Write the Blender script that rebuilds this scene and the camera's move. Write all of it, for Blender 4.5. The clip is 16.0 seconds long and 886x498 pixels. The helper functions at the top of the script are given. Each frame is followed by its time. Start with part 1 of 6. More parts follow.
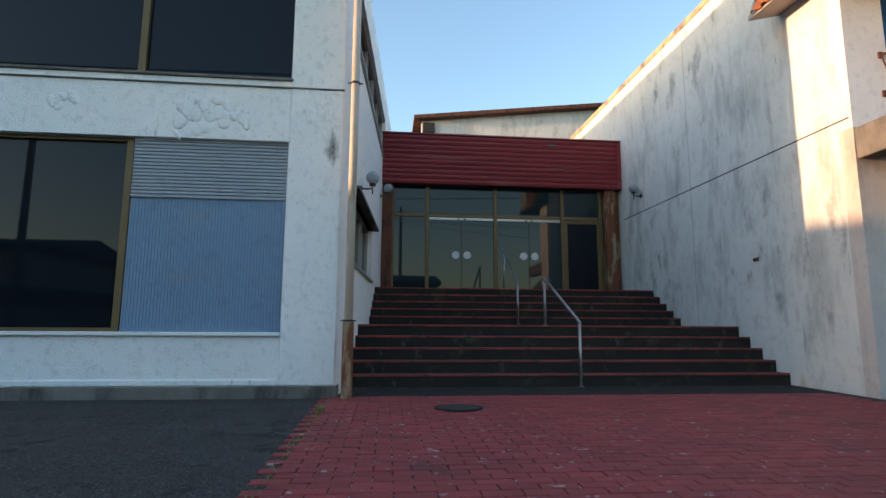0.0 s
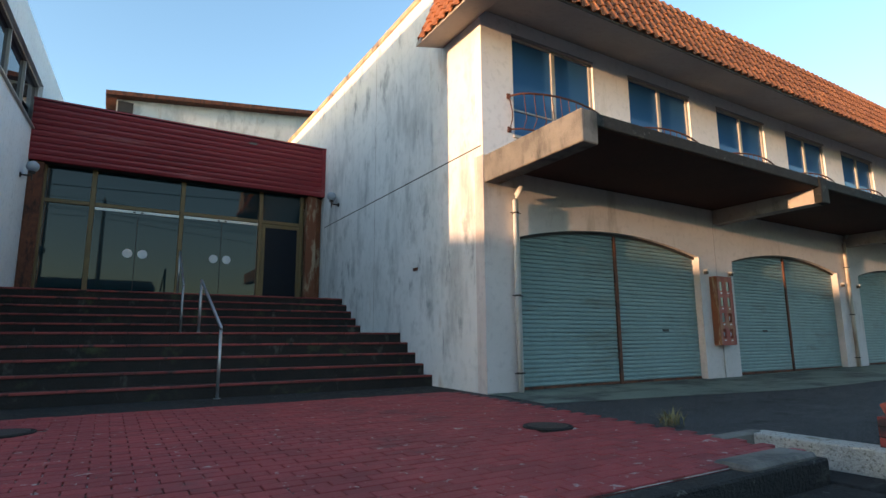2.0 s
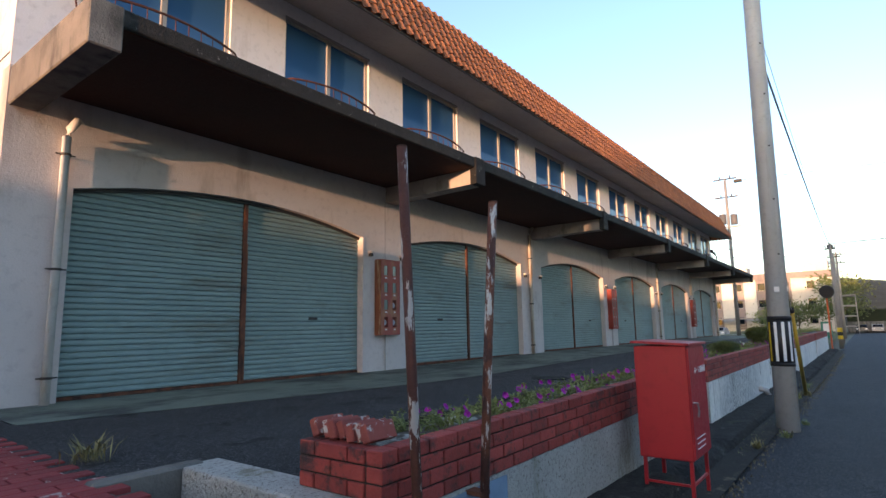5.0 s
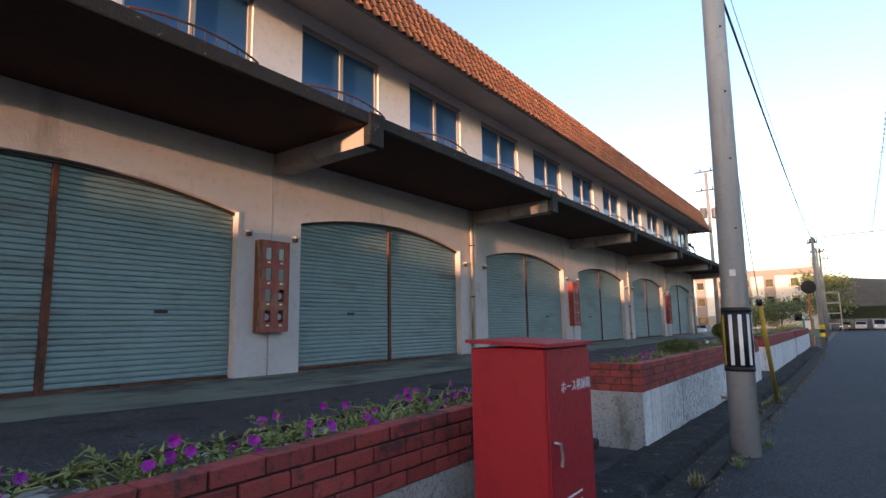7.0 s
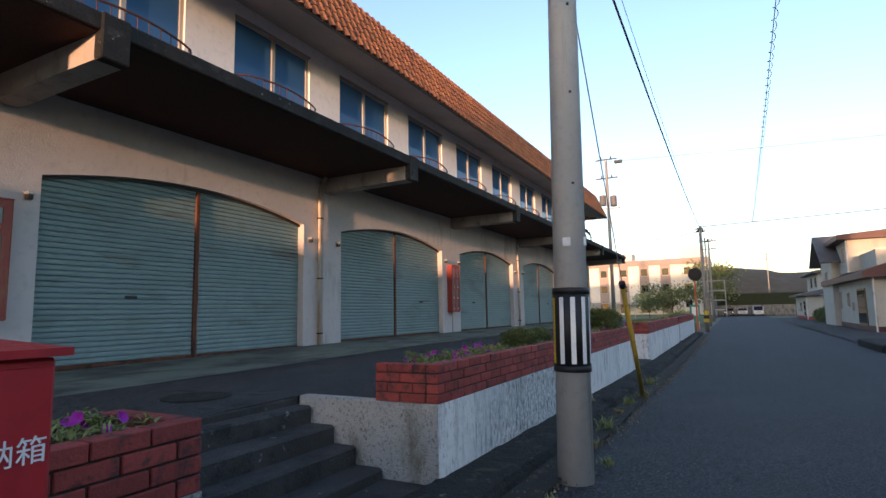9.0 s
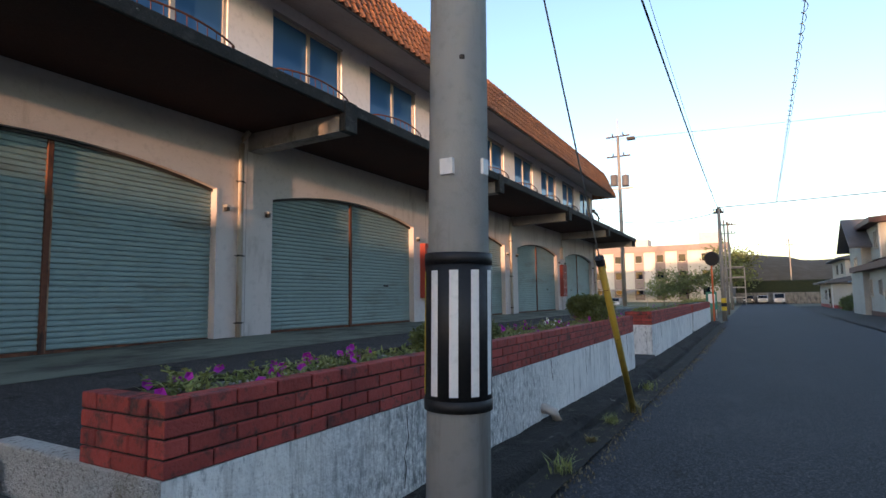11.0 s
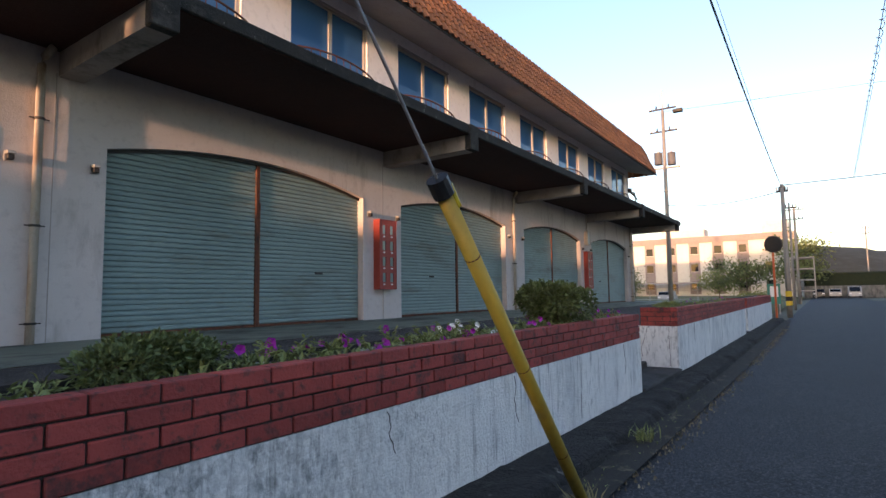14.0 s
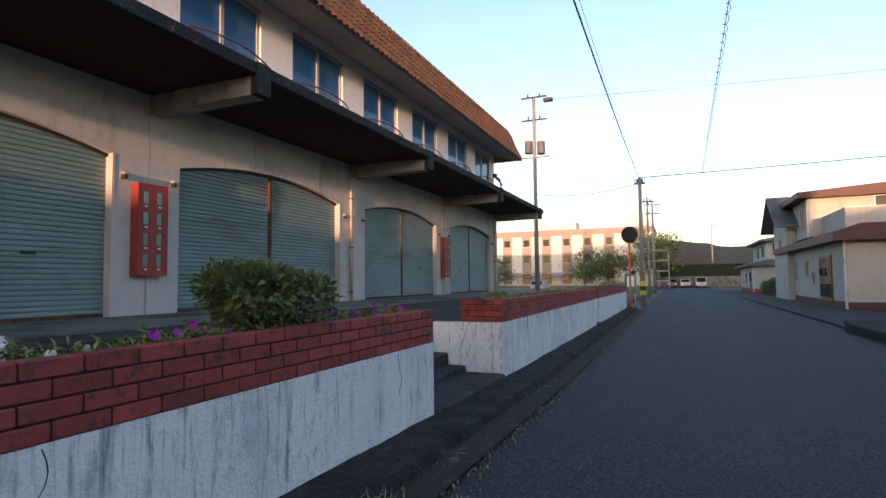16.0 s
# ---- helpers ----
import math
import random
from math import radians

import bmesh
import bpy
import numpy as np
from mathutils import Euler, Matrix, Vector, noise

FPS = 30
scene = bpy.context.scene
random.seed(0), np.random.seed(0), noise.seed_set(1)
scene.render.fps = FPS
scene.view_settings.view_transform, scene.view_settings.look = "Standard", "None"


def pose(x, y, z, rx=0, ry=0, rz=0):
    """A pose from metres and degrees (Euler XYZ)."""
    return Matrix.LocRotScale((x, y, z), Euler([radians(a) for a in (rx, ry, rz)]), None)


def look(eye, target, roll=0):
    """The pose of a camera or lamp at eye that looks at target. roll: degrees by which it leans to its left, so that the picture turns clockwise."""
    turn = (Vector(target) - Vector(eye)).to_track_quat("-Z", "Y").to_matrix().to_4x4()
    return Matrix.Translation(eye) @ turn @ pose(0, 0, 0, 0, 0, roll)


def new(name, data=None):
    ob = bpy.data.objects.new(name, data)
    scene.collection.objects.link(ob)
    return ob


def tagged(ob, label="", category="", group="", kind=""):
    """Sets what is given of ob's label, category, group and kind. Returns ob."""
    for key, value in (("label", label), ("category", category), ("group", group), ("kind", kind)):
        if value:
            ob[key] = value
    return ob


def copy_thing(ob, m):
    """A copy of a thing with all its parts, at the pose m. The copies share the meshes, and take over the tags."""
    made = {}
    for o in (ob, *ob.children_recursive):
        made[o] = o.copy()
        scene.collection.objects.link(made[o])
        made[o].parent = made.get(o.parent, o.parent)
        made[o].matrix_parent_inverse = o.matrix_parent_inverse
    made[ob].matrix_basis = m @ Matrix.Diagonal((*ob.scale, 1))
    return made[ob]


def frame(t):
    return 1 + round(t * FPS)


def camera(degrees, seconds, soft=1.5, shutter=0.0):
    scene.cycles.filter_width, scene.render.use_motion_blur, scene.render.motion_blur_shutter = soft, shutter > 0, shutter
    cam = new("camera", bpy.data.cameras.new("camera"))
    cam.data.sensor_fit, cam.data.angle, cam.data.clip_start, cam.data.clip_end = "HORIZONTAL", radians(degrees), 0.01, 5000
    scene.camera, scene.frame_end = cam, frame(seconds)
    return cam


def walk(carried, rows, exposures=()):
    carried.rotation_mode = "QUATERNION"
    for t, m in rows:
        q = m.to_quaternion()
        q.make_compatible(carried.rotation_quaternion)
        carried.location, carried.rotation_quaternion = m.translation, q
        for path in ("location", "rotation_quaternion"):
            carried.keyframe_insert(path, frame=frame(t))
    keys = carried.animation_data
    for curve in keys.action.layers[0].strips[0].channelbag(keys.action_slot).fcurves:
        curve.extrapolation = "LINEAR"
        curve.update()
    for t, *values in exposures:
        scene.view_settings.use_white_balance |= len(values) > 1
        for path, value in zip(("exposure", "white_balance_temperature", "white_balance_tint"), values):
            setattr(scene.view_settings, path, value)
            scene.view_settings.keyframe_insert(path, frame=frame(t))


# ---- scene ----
cam = camera(77.9, 16.0)
PATH = [
    (0, (-0.456, -0.008, 1.396), (-0.255, 1.961, 1.684), 0.3),
    (0.5, (-0.188, -0.127, 1.402), (0.108, 1.829, 1.696), -0.2),
    (1, (0.187, -0.131, 1.335), (0.624, 1.796, 1.643), -0.4),
    (1.5, (0.702, -0.126, 1.340), (1.428, 1.711, 1.656), -0.5),
    (2, (1.258, -0.074, 1.297), (2.284, 1.611, 1.627), -0.4),
    (2.5, (1.814, -0.059, 1.319), (3.046, 1.482, 1.648), -0.4),
    (3, (2.370, -0.180, 1.310), (3.775, 1.205, 1.638), -0.5),
    (3.5, (2.984, -0.281, 1.276), (4.456, 1.036, 1.590), -0.5),
    (4, (3.559, -0.409, 1.281), (5.097, 0.834, 1.582), -0.2),
    (6.5, (6.762, -0.525, 1.184), (8.352, 0.654, 1.469), -1.1),
    (7, (7.357, -0.543, 1.185), (8.956, 0.624, 1.467), -1.0),
    (7.5, (7.940, -0.650, 1.163), (9.574, 0.467, 1.448), -1.1),
    (8, (8.539, -0.712, 1.177), (10.256, 0.277, 1.452), -1.0),
    (8.5, (9.159, -0.801, 1.158), (10.919, 0.112, 1.419), -1.1),
    (9, (9.899, -0.781, 1.158), (11.659, 0.142, 1.387), -1.1),
    (9.5, (10.553, -0.853, 1.157), (12.308, 0.081, 1.371), -1.0),
    (10, (11.242, -0.809, 1.147), (12.993, 0.137, 1.342), -1.0),
    (12.5, (14.650, -0.652, 1.121), (16.339, 0.403, 1.297), -0.7),
    (13, (15.367, -0.620, 1.099), (17.034, 0.471, 1.271), -1.0),
    (13.5, (16.033, -0.634, 1.093), (17.688, 0.476, 1.264), -0.8),
    (14, (16.726, -0.664, 1.051), (18.366, 0.469, 1.212), -0.8),
    (14.5, (17.395, -0.756, 1.020), (19.032, 0.383, 1.177), -0.7),
    (15, (18.080, -0.798, 1.021), (19.745, 0.300, 1.171), -0.5),
    (15.5, (18.782, -0.864, 0.997), (20.523, 0.111, 1.137), -0.6),
    (16, (19.448, -0.865, 1.016), (21.285, -0.083, 1.133), -0.6),
]
walk(cam, [(t, look(eye, target, roll)) for t, eye, target, roll in PATH], [(0, 2.25, 6500, 12), (1.0, 2.17, 6450, 11), (2.5, 2.25, 6150, 8), (6.5, 2.3, 6450, 26), (8.0, 2.22, 6450, 26), (9.5, 2.12, 6350, 21), (12.5, 2.14, 6480, 23), (14.5, 2.27, 6620, 26), (15.5, 2.17, 6560, 26), (16, 2.09, 6520, 25)])

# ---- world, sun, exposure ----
SKY_SUN_EL, SUN_AZ = radians(5.0), radians(264.0)
world = bpy.data.worlds.new("dusk_sky")
scene.world = world
world.use_nodes = True
wn = world.node_tree
wn.nodes.clear()
sky = wn.nodes.new("ShaderNodeTexSky")
sky.sky_type = "NISHITA"
sky.sun_disc = False
sky.sun_elevation = SKY_SUN_EL
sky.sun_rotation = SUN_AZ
sky.air_density, sky.dust_density, sky.ozone_density = 1.0, 0.9, 1.7
bg = wn.nodes.new("ShaderNodeBackground")
bg.inputs["Strength"].default_value = 0.15
wout = wn.nodes.new("ShaderNodeOutputWorld")
wn.links.new(sky.outputs[0], bg.inputs[0])
wn.links.new(bg.outputs[0], wout.inputs[0])
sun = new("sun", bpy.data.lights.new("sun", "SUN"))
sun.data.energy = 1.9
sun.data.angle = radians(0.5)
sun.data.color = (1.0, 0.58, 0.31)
# the lamp shines from 1.4 degrees, lower than the sky texture's sun
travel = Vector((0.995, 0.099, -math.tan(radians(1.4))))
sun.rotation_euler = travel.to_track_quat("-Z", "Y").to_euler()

# ---- materials ----


def surf(name, c1, c2, scale=2.0, rough=0.8, bump=0.15, bscale=60.0, stain=None, metal=0.0, vary=0.0, ior=1.45,
         dist=0.01, island=False, per_object=False):
    """c1 to c2 by broad noise; fine bump; stain = (colour, threshold, scale xyz); vary: lightness change between pieces."""
    m = bpy.data.materials.new(name)
    m.use_nodes = True
    nt = m.node_tree
    N, L = nt.nodes, nt.links
    p = N["Principled BSDF"]
    p.inputs["Roughness"].default_value = rough
    p.inputs["Metallic"].default_value = metal
    p.inputs["IOR"].default_value = ior
    geo = N.new("ShaderNodeNewGeometry")
    src = geo.outputs["Position"]

    def noise_at(s, detail=4.0, vec=None, rgh=0.6):
        n = N.new("ShaderNodeTexNoise")
        n.inputs["Scale"].default_value = s
        n.inputs["Detail"].default_value = detail
        n.inputs["Roughness"].default_value = rgh
        L.new(vec or src, n.inputs["Vector"])
        return n.outputs["Fac"]

    def ramp(fac, a, b):
        r = N.new("ShaderNodeMapRange")
        r.inputs["From Min"].default_value = a
        r.inputs["From Max"].default_value = b
        L.new(fac, r.inputs["Value"])
        return r.outputs["Result"]

    def mix(fac, a, b, blend="MIX"):
        x = N.new("ShaderNodeMix")
        x.data_type = "RGBA"
        x.blend_type = blend
        for sock, v in ((x.inputs[0], fac), (x.inputs[6], a), (x.inputs[7], b)):
            if isinstance(v, tuple):
                sock.default_value = (*v, 1.0)
            elif isinstance(v, float):
                sock.default_value = v
            else:
                L.new(v, sock)
        return x.outputs[2]

    col = mix(ramp(noise_at(scale), 0.3, 0.7), c1, c2)
    fine = ramp(noise_at(bscale, 3.0), 0.25, 0.75)
    dark = tuple(0.7 * v for v in c1)
    col = mix(ramp(noise_at(scale * 9, 5.0), 0.52, 0.85), col, dark)
    for st in (stain or []):
        colour, lo, hi, sc = st[:4]
        lo, hi = lo - 0.06, hi - 0.11
        mp = N.new("ShaderNodeMapping")
        mp.inputs["Scale"].default_value = sc
        L.new(src, mp.inputs["Vector"])
        amount = ramp(noise_at(1.0, 7.0, mp.outputs[0], 0.65), lo, hi)
        if len(st) > 4 and st[4]:
            times = N.new("ShaderNodeMath")
            times.operation = "MULTIPLY"
            L.new(amount, times.inputs[0])
            L.new(ramp(noise_at(st[4], 3.0), 0.40, 0.62), times.inputs[1])
            amount = times.outputs[0]
        if len(st) > 5:
            axes = N.new("ShaderNodeSeparateXYZ")
            L.new(src, axes.inputs[0])
            wob = N.new("ShaderNodeMath")
            wob.operation = "MULTIPLY_ADD"
            L.new(noise_at(1.1, 4.0), wob.inputs[0])
            wob.inputs[1].default_value = 3.0
            L.new(axes.outputs["X"], wob.inputs[2])
            for ends in st[5]:
                times = N.new("ShaderNodeMath")
                times.operation = "MULTIPLY"
                L.new(amount, times.inputs[0])
                L.new(ramp(wob.outputs[0], ends[0], ends[1]), times.inputs[1])
                amount = times.outputs[0]
        col = mix(amount, col, colour)
    if vary:
        if island:
            rnd = geo.outputs["Random Per Island"]
        else:
            rnd = N.new("ShaderNodeObjectInfo").outputs["Random"]
        v = N.new("ShaderNodeMapRange")
        v.inputs["To Min"].default_value = 1.0 - vary
        v.inputs["To Max"].default_value = 1.0 + vary
        L.new(rnd, v.inputs["Value"])
        h = N.new("ShaderNodeHueSaturation")
        L.new(v.outputs[0], h.inputs["Value"])
        L.new(col, h.inputs["Color"])
        col = h.outputs[0]
    L.new(col, p.inputs["Base Color"])
    rr = N.new("ShaderNodeMapRange")
    rr.inputs["To Min"].default_value = max(0.02, rough - 0.1)
    rr.inputs["To Max"].default_value = min(1.0, rough + 0.1)
    L.new(fine, rr.inputs["Value"])
    L.new(rr.outputs[0], p.inputs["Roughness"])
    if bump:
        b = N.new("ShaderNodeBump")
        b.inputs["Strength"].default_value = bump
        b.inputs["Distance"].default_value = dist
        L.new(fine, b.inputs["Height"])
        L.new(b.outputs[0], p.inputs["Normal"])
    return m


def glassy(name, c, rough=0.03, ior=1.6, metal=0.0):
    m = bpy.data.materials.new(name)
    m.use_nodes = True
    p = m.node_tree.nodes["Principled BSDF"]
    p.inputs["Base Color"].default_value = (*c, 1)
    p.inputs["Roughness"].default_value = rough
    p.inputs["IOR"].default_value = ior
    p.inputs["Metallic"].default_value = metal
    return m


GRIME = (0.10, 0.105, 0.10)
M = {}
M["plaster_left"] = surf("white_roughcast_plaster", (0.84, 0.84, 0.84), (0.78, 0.79, 0.79), 1.2, 0.9, 0.5, 44,
                         [(GRIME, 0.70, 0.86, (2.0, 2.0, 0.7))], dist=0.02)
M["plaster_side"] = surf("weathered_white_plaster", (0.70, 0.69, 0.67), (0.60, 0.60, 0.585), 0.7, 0.9, 0.25, 40,
                         [((0.26, 0.27, 0.27), 0.60, 0.78, (2.6, 2.6, 1.3), 0.35), ((0.30, 0.31, 0.31), 0.58, 0.88, (1.6, 1.6, 0.45)), ((0.18, 0.19, 0.19), 0.68, 0.86, (5, 5, 1.2)), ((0.40, 0.30, 0.20), 0.68, 0.84, (1.1, 1.1, 0.2))])
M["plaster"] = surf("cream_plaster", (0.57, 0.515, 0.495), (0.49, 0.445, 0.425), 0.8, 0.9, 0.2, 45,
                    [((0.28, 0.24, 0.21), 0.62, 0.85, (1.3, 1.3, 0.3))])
# same wall plaster, lightened to carry the brighter light above the canopy
M["plaster_upper"] = surf("brightened_pinkish_plaster", (0.80, 0.75, 0.74), (0.73, 0.68, 0.67), 0.8, 0.9, 0.15, 45,
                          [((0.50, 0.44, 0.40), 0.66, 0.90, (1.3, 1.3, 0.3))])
M["coping"] = surf("rust_stained_coping", (0.55, 0.36, 0.22), (0.45, 0.28, 0.17), 2.0, 0.9, 0.3, 40,
                   [(GRIME, 0.55, 0.75, (3, 3, 3))])
M["concrete"] = surf("weathered_concrete", (0.20, 0.185, 0.165), (0.12, 0.112, 0.10), 1.6, 0.92, 0.5, 45,
                     [((0.05, 0.05, 0.046), 0.54, 0.78, (2.5, 2.5, 1.0)), ((0.42, 0.40, 0.36), 0.74, 0.88, (6, 6, 6))])
# beam plaster darkened in colour and blotches to stand in for canopy shade
M["beam"] = surf("shade_darkened_beam_render", (0.40, 0.345, 0.30), (0.30, 0.26, 0.225), 1.4, 0.9, 0.3, 45,
                 [((0.11, 0.10, 0.09), 0.60, 0.84, (2.5, 2.5, 1.2))])
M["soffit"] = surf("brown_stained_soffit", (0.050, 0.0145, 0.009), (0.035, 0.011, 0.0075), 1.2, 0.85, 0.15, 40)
M["eave"] = surf("grey_painted_eave", (0.36, 0.325, 0.30), (0.29, 0.26, 0.24), 1.0, 0.85, 0.1, 40)
M["retaining"] = surf("whitewashed_retaining_concrete", (0.83, 0.83, 0.80), (0.72, 0.73, 0.71), 1.3, 0.92, 0.5, 38,
                      [((0.50, 0.52, 0.52), 0.58, 0.86, (1.6, 1.6, 0.8)),
                       ((0.40, 0.42, 0.42), 0.46, 0.68, (26, 26, 18), 0, ((16.4, 17.6), (21.0, 19.2))),
                       ((0.15, 0.16, 0.16), 0.56, 0.74, (16, 16, 8), 0, ((16.4, 17.6), (21.0, 19.2))),
                       ((0.26, 0.28, 0.28), 0.60, 0.78, (24, 24, 9), 0.9),
                       ((0.13, 0.14, 0.14), 0.58, 0.80, (17, 17, 1.5), 1.1),
                       ((0.12, 0.125, 0.12), 0.64, 0.80, (30, 30, 1.2), 0.8),
                       ((0.16, 0.17, 0.165), 0.68, 0.84, (7, 7, 0.8)),
                       ((0.34, 0.29, 0.21), 0.73, 0.90, (1.5, 1.5, 0.5))], dist=0.02)
M["pebble"] = surf("exposed_pebble_concrete", (0.60, 0.60, 0.57), (0.46, 0.46, 0.425), 3.0, 0.95, 0.9, 60,
                   [((0.20, 0.19, 0.16), 0.58, 0.78, (34, 34, 34)), ((0.22, 0.20, 0.13), 0.62, 0.82, (3, 3, 1.2))], dist=0.03)
M["gutter"] = surf("silted_gutter", (0.026, 0.024, 0.020), (0.014, 0.0135, 0.012), 3.0, 0.95, 0.8, 60,
                   [((0.12, 0.10, 0.06), 0.64, 0.80, (6, 6, 6))])
M["garden_step"] = surf("worn_dark_step_concrete", (0.058, 0.056, 0.053), (0.034, 0.033, 0.032), 2.5, 0.92, 0.6, 45,
                        [((0.018, 0.018, 0.018), 0.56, 0.76, (3, 3, 3)), ((0.22, 0.21, 0.19), 0.70, 0.80, (9, 9, 9))])
M["grit"] = surf("road_grit_and_dry_leaves", (0.20, 0.175, 0.12), (0.12, 0.10, 0.06), 8.0, 0.95, 0.0, 40, vary=0.6, island=True)
# leaf colour lowered to stand in for shade from the buildings around
M["hedge"] = surf("shade_toned_hedge_leaf", (0.012, 0.018, 0.007), (0.018, 0.025, 0.009), 2.0, 0.9, 0.8, 6)
M["pole_far"] = surf("brown_grey_far_pole", (0.25, 0.235, 0.215), (0.19, 0.18, 0.165), 1.5, 0.85, 0.1, 20)
M["rust_bright"] = surf("red_rusted_iron", (0.095, 0.036, 0.028), (0.06, 0.025, 0.02), 6.0, 0.85, 0.3, 60)
M["canopy_edge"] = surf("blackened_concrete_edge", (0.022, 0.0205, 0.0185), (0.011, 0.0107, 0.010), 2.0, 0.92, 0.8, 40,
                        [((0.055, 0.052, 0.046), 0.60, 0.80, (2, 2, 3)), ((0.012, 0.012, 0.0115), 0.55, 0.75, (5, 5, 1.5)), ((0.22, 0.21, 0.19), 0.71, 0.82, (11, 11, 11))])
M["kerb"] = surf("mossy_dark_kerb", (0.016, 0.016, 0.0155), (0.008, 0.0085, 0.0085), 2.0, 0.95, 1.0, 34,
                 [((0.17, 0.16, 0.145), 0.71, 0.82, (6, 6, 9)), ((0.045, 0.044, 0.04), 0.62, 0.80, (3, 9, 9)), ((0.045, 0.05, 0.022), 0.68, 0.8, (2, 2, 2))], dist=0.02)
M["asphalt"] = surf("worn_asphalt_road", (0.025, 0.033, 0.047), (0.018, 0.024, 0.034), 0.45, 0.82, 1.0, 95,
                    [((0.050, 0.056, 0.066), 0.60, 0.90, (0.5, 0.9, 0.7)), ((0.015, 0.017, 0.022), 0.55, 0.70, (26, 26, 26)),
                     ((0.085, 0.092, 0.10), 0.58, 0.72, (38, 38, 38)), ((0.17, 0.175, 0.18), 0.66, 0.76, (70, 70, 70)),
                     ((0.016, 0.017, 0.020), 0.68, 0.80, (2.2, 6.0, 2.2))], dist=0.014)
M["asphalt_yard"] = surf("old_yard_asphalt", (0.038, 0.039, 0.040), (0.021, 0.022, 0.024), 0.9, 0.85, 0.9, 110,
                         [((0.062, 0.063, 0.063), 0.60, 0.82, (1.5, 1.5, 1.5)), ((0.012, 0.012, 0.013), 0.58, 0.72, (22, 22, 22)), ((0.17, 0.165, 0.16), 0.62, 0.74, (60, 60, 60)), ((0.014, 0.014, 0.014), 0.64, 0.74, (3, 3, 3))])
M["apron"] = surf("mossy_concrete_apron", (0.165, 0.195, 0.155), (0.115, 0.14, 0.115), 0.9, 0.9, 0.4, 60,
                  [((0.05, 0.055, 0.05), 0.52, 0.74, (0.9, 1.5, 1.0))])
M["paver"] = surf("red_paving_brick", (0.28, 0.041, 0.041), (0.20, 0.031, 0.033), 1.5, 0.7, 0.3, 60,
                  [((0.09, 0.035, 0.035), 0.64, 0.88, (1.2, 1.2, 1.2)), ((0.36, 0.28, 0.26), 0.70, 0.76, (9, 9, 9))], vary=0.16)
M["paver_far"] = surf("red_paving_brick_far", (0.28, 0.041, 0.041), (0.20, 0.031, 0.033), 1.5, 0.7, 0.3, 60,
                      [((0.09, 0.035, 0.035), 0.64, 0.88, (1.2, 1.2, 1.2)), ((0.36, 0.28, 0.26), 0.70, 0.76, (9, 9, 9))], vary=0.16, island=True)
M["joint"] = surf("mossy_joint_sand", (0.075, 0.068, 0.05), (0.04, 0.04, 0.03), 3.0, 0.95, 0.5, 60,
                  [((0.44, 0.41, 0.38), 0.53, 0.64, (2.2, 2.2, 2.2))])
M["brick"] = surf("red_planter_brick", (0.35, 0.058, 0.045), (0.24, 0.042, 0.036), 3.0, 0.75, 0.35, 50,
                  [((0.045, 0.03, 0.03), 0.60, 0.78, (4, 4, 4)), ((0.10, 0.035, 0.03), 0.60, 0.78, (16, 16, 16))], vary=0.24)
M["brick_pale"] = surf("mortar_crusted_brick", (0.30, 0.08, 0.06), (0.24, 0.06, 0.05), 3.0, 0.85, 0.4, 50,
                       [((0.46, 0.42, 0.39), 0.62, 0.72, (14, 14, 14))], vary=0.2)
M["mortar"] = surf("dark_mortar", (0.050, 0.040, 0.034), (0.03, 0.026, 0.024), 5.0, 0.95, 0.5, 50)
M["tile"] = surf("terracotta_roof_tile", (0.33, 0.118, 0.040), (0.25, 0.085, 0.030), 1.5, 0.7, 0.2, 40,
                 [((0.10, 0.05, 0.03), 0.62, 0.82, (4, 4, 4))], vary=0.22)
M["tile_far"] = surf("terracotta_roof_tile_far", (0.33, 0.118, 0.040), (0.25, 0.085, 0.030), 1.5, 0.7, 0.2, 40,
                     [((0.10, 0.05, 0.03), 0.62, 0.82, (4, 4, 4))], vary=0.22, island=True)
M["shutter"] = surf("grey_green_shutter_steel", (0.205, 0.285, 0.28), (0.17, 0.24, 0.235), 0.6, 0.5, 0.05, 30,
                    [((0.13, 0.14, 0.12), 0.60, 0.85, (0.7, 0.7, 3.0))])
M["rust"] = surf("rusted_steel", (0.17, 0.060, 0.030), (0.085, 0.032, 0.02), 6.0, 0.85, 0.4, 60,
                 [((0.04, 0.02, 0.015), 0.55, 0.75, (9, 9, 3))])
M["rust_pale"] = surf("flaking_white_paint_on_rust", (0.50, 0.50, 0.48), (0.42, 0.40, 0.38), 3.0, 0.8, 0.4, 60,
                      [((0.13, 0.045, 0.025), 0.48, 0.57, (14, 14, 4)), ((0.06, 0.025, 0.02), 0.57, 0.68, (9, 9, 3))])
M["rust_post"] = surf("dark_rust_post", (0.10, 0.035, 0.025), (0.06, 0.025, 0.02), 5.0, 0.85, 0.4, 60,
                      [((0.40, 0.38, 0.36), 0.62, 0.68, (12, 12, 3))])
M["rust_orange"] = surf("rust_streaked_post_paint", (0.36, 0.27, 0.18), (0.28, 0.19, 0.12), 2.0, 0.85, 0.3, 40,
                        [((0.16, 0.055, 0.025), 0.46, 0.60, (5, 5, 1.2))])
M["meter"] = surf("faded_red_meter_box_steel", (0.30, 0.075, 0.055), (0.25, 0.060, 0.045), 2.0, 0.65, 0.1, 40,
                  [((0.30, 0.15, 0.08), 0.55, 0.78, (4, 4, 1.5))])
M["meter_red"] = surf("bright_red_meter_box_steel", (0.30, 0.042, 0.028), (0.25, 0.035, 0.024), 2.0, 0.55, 0.1, 40)
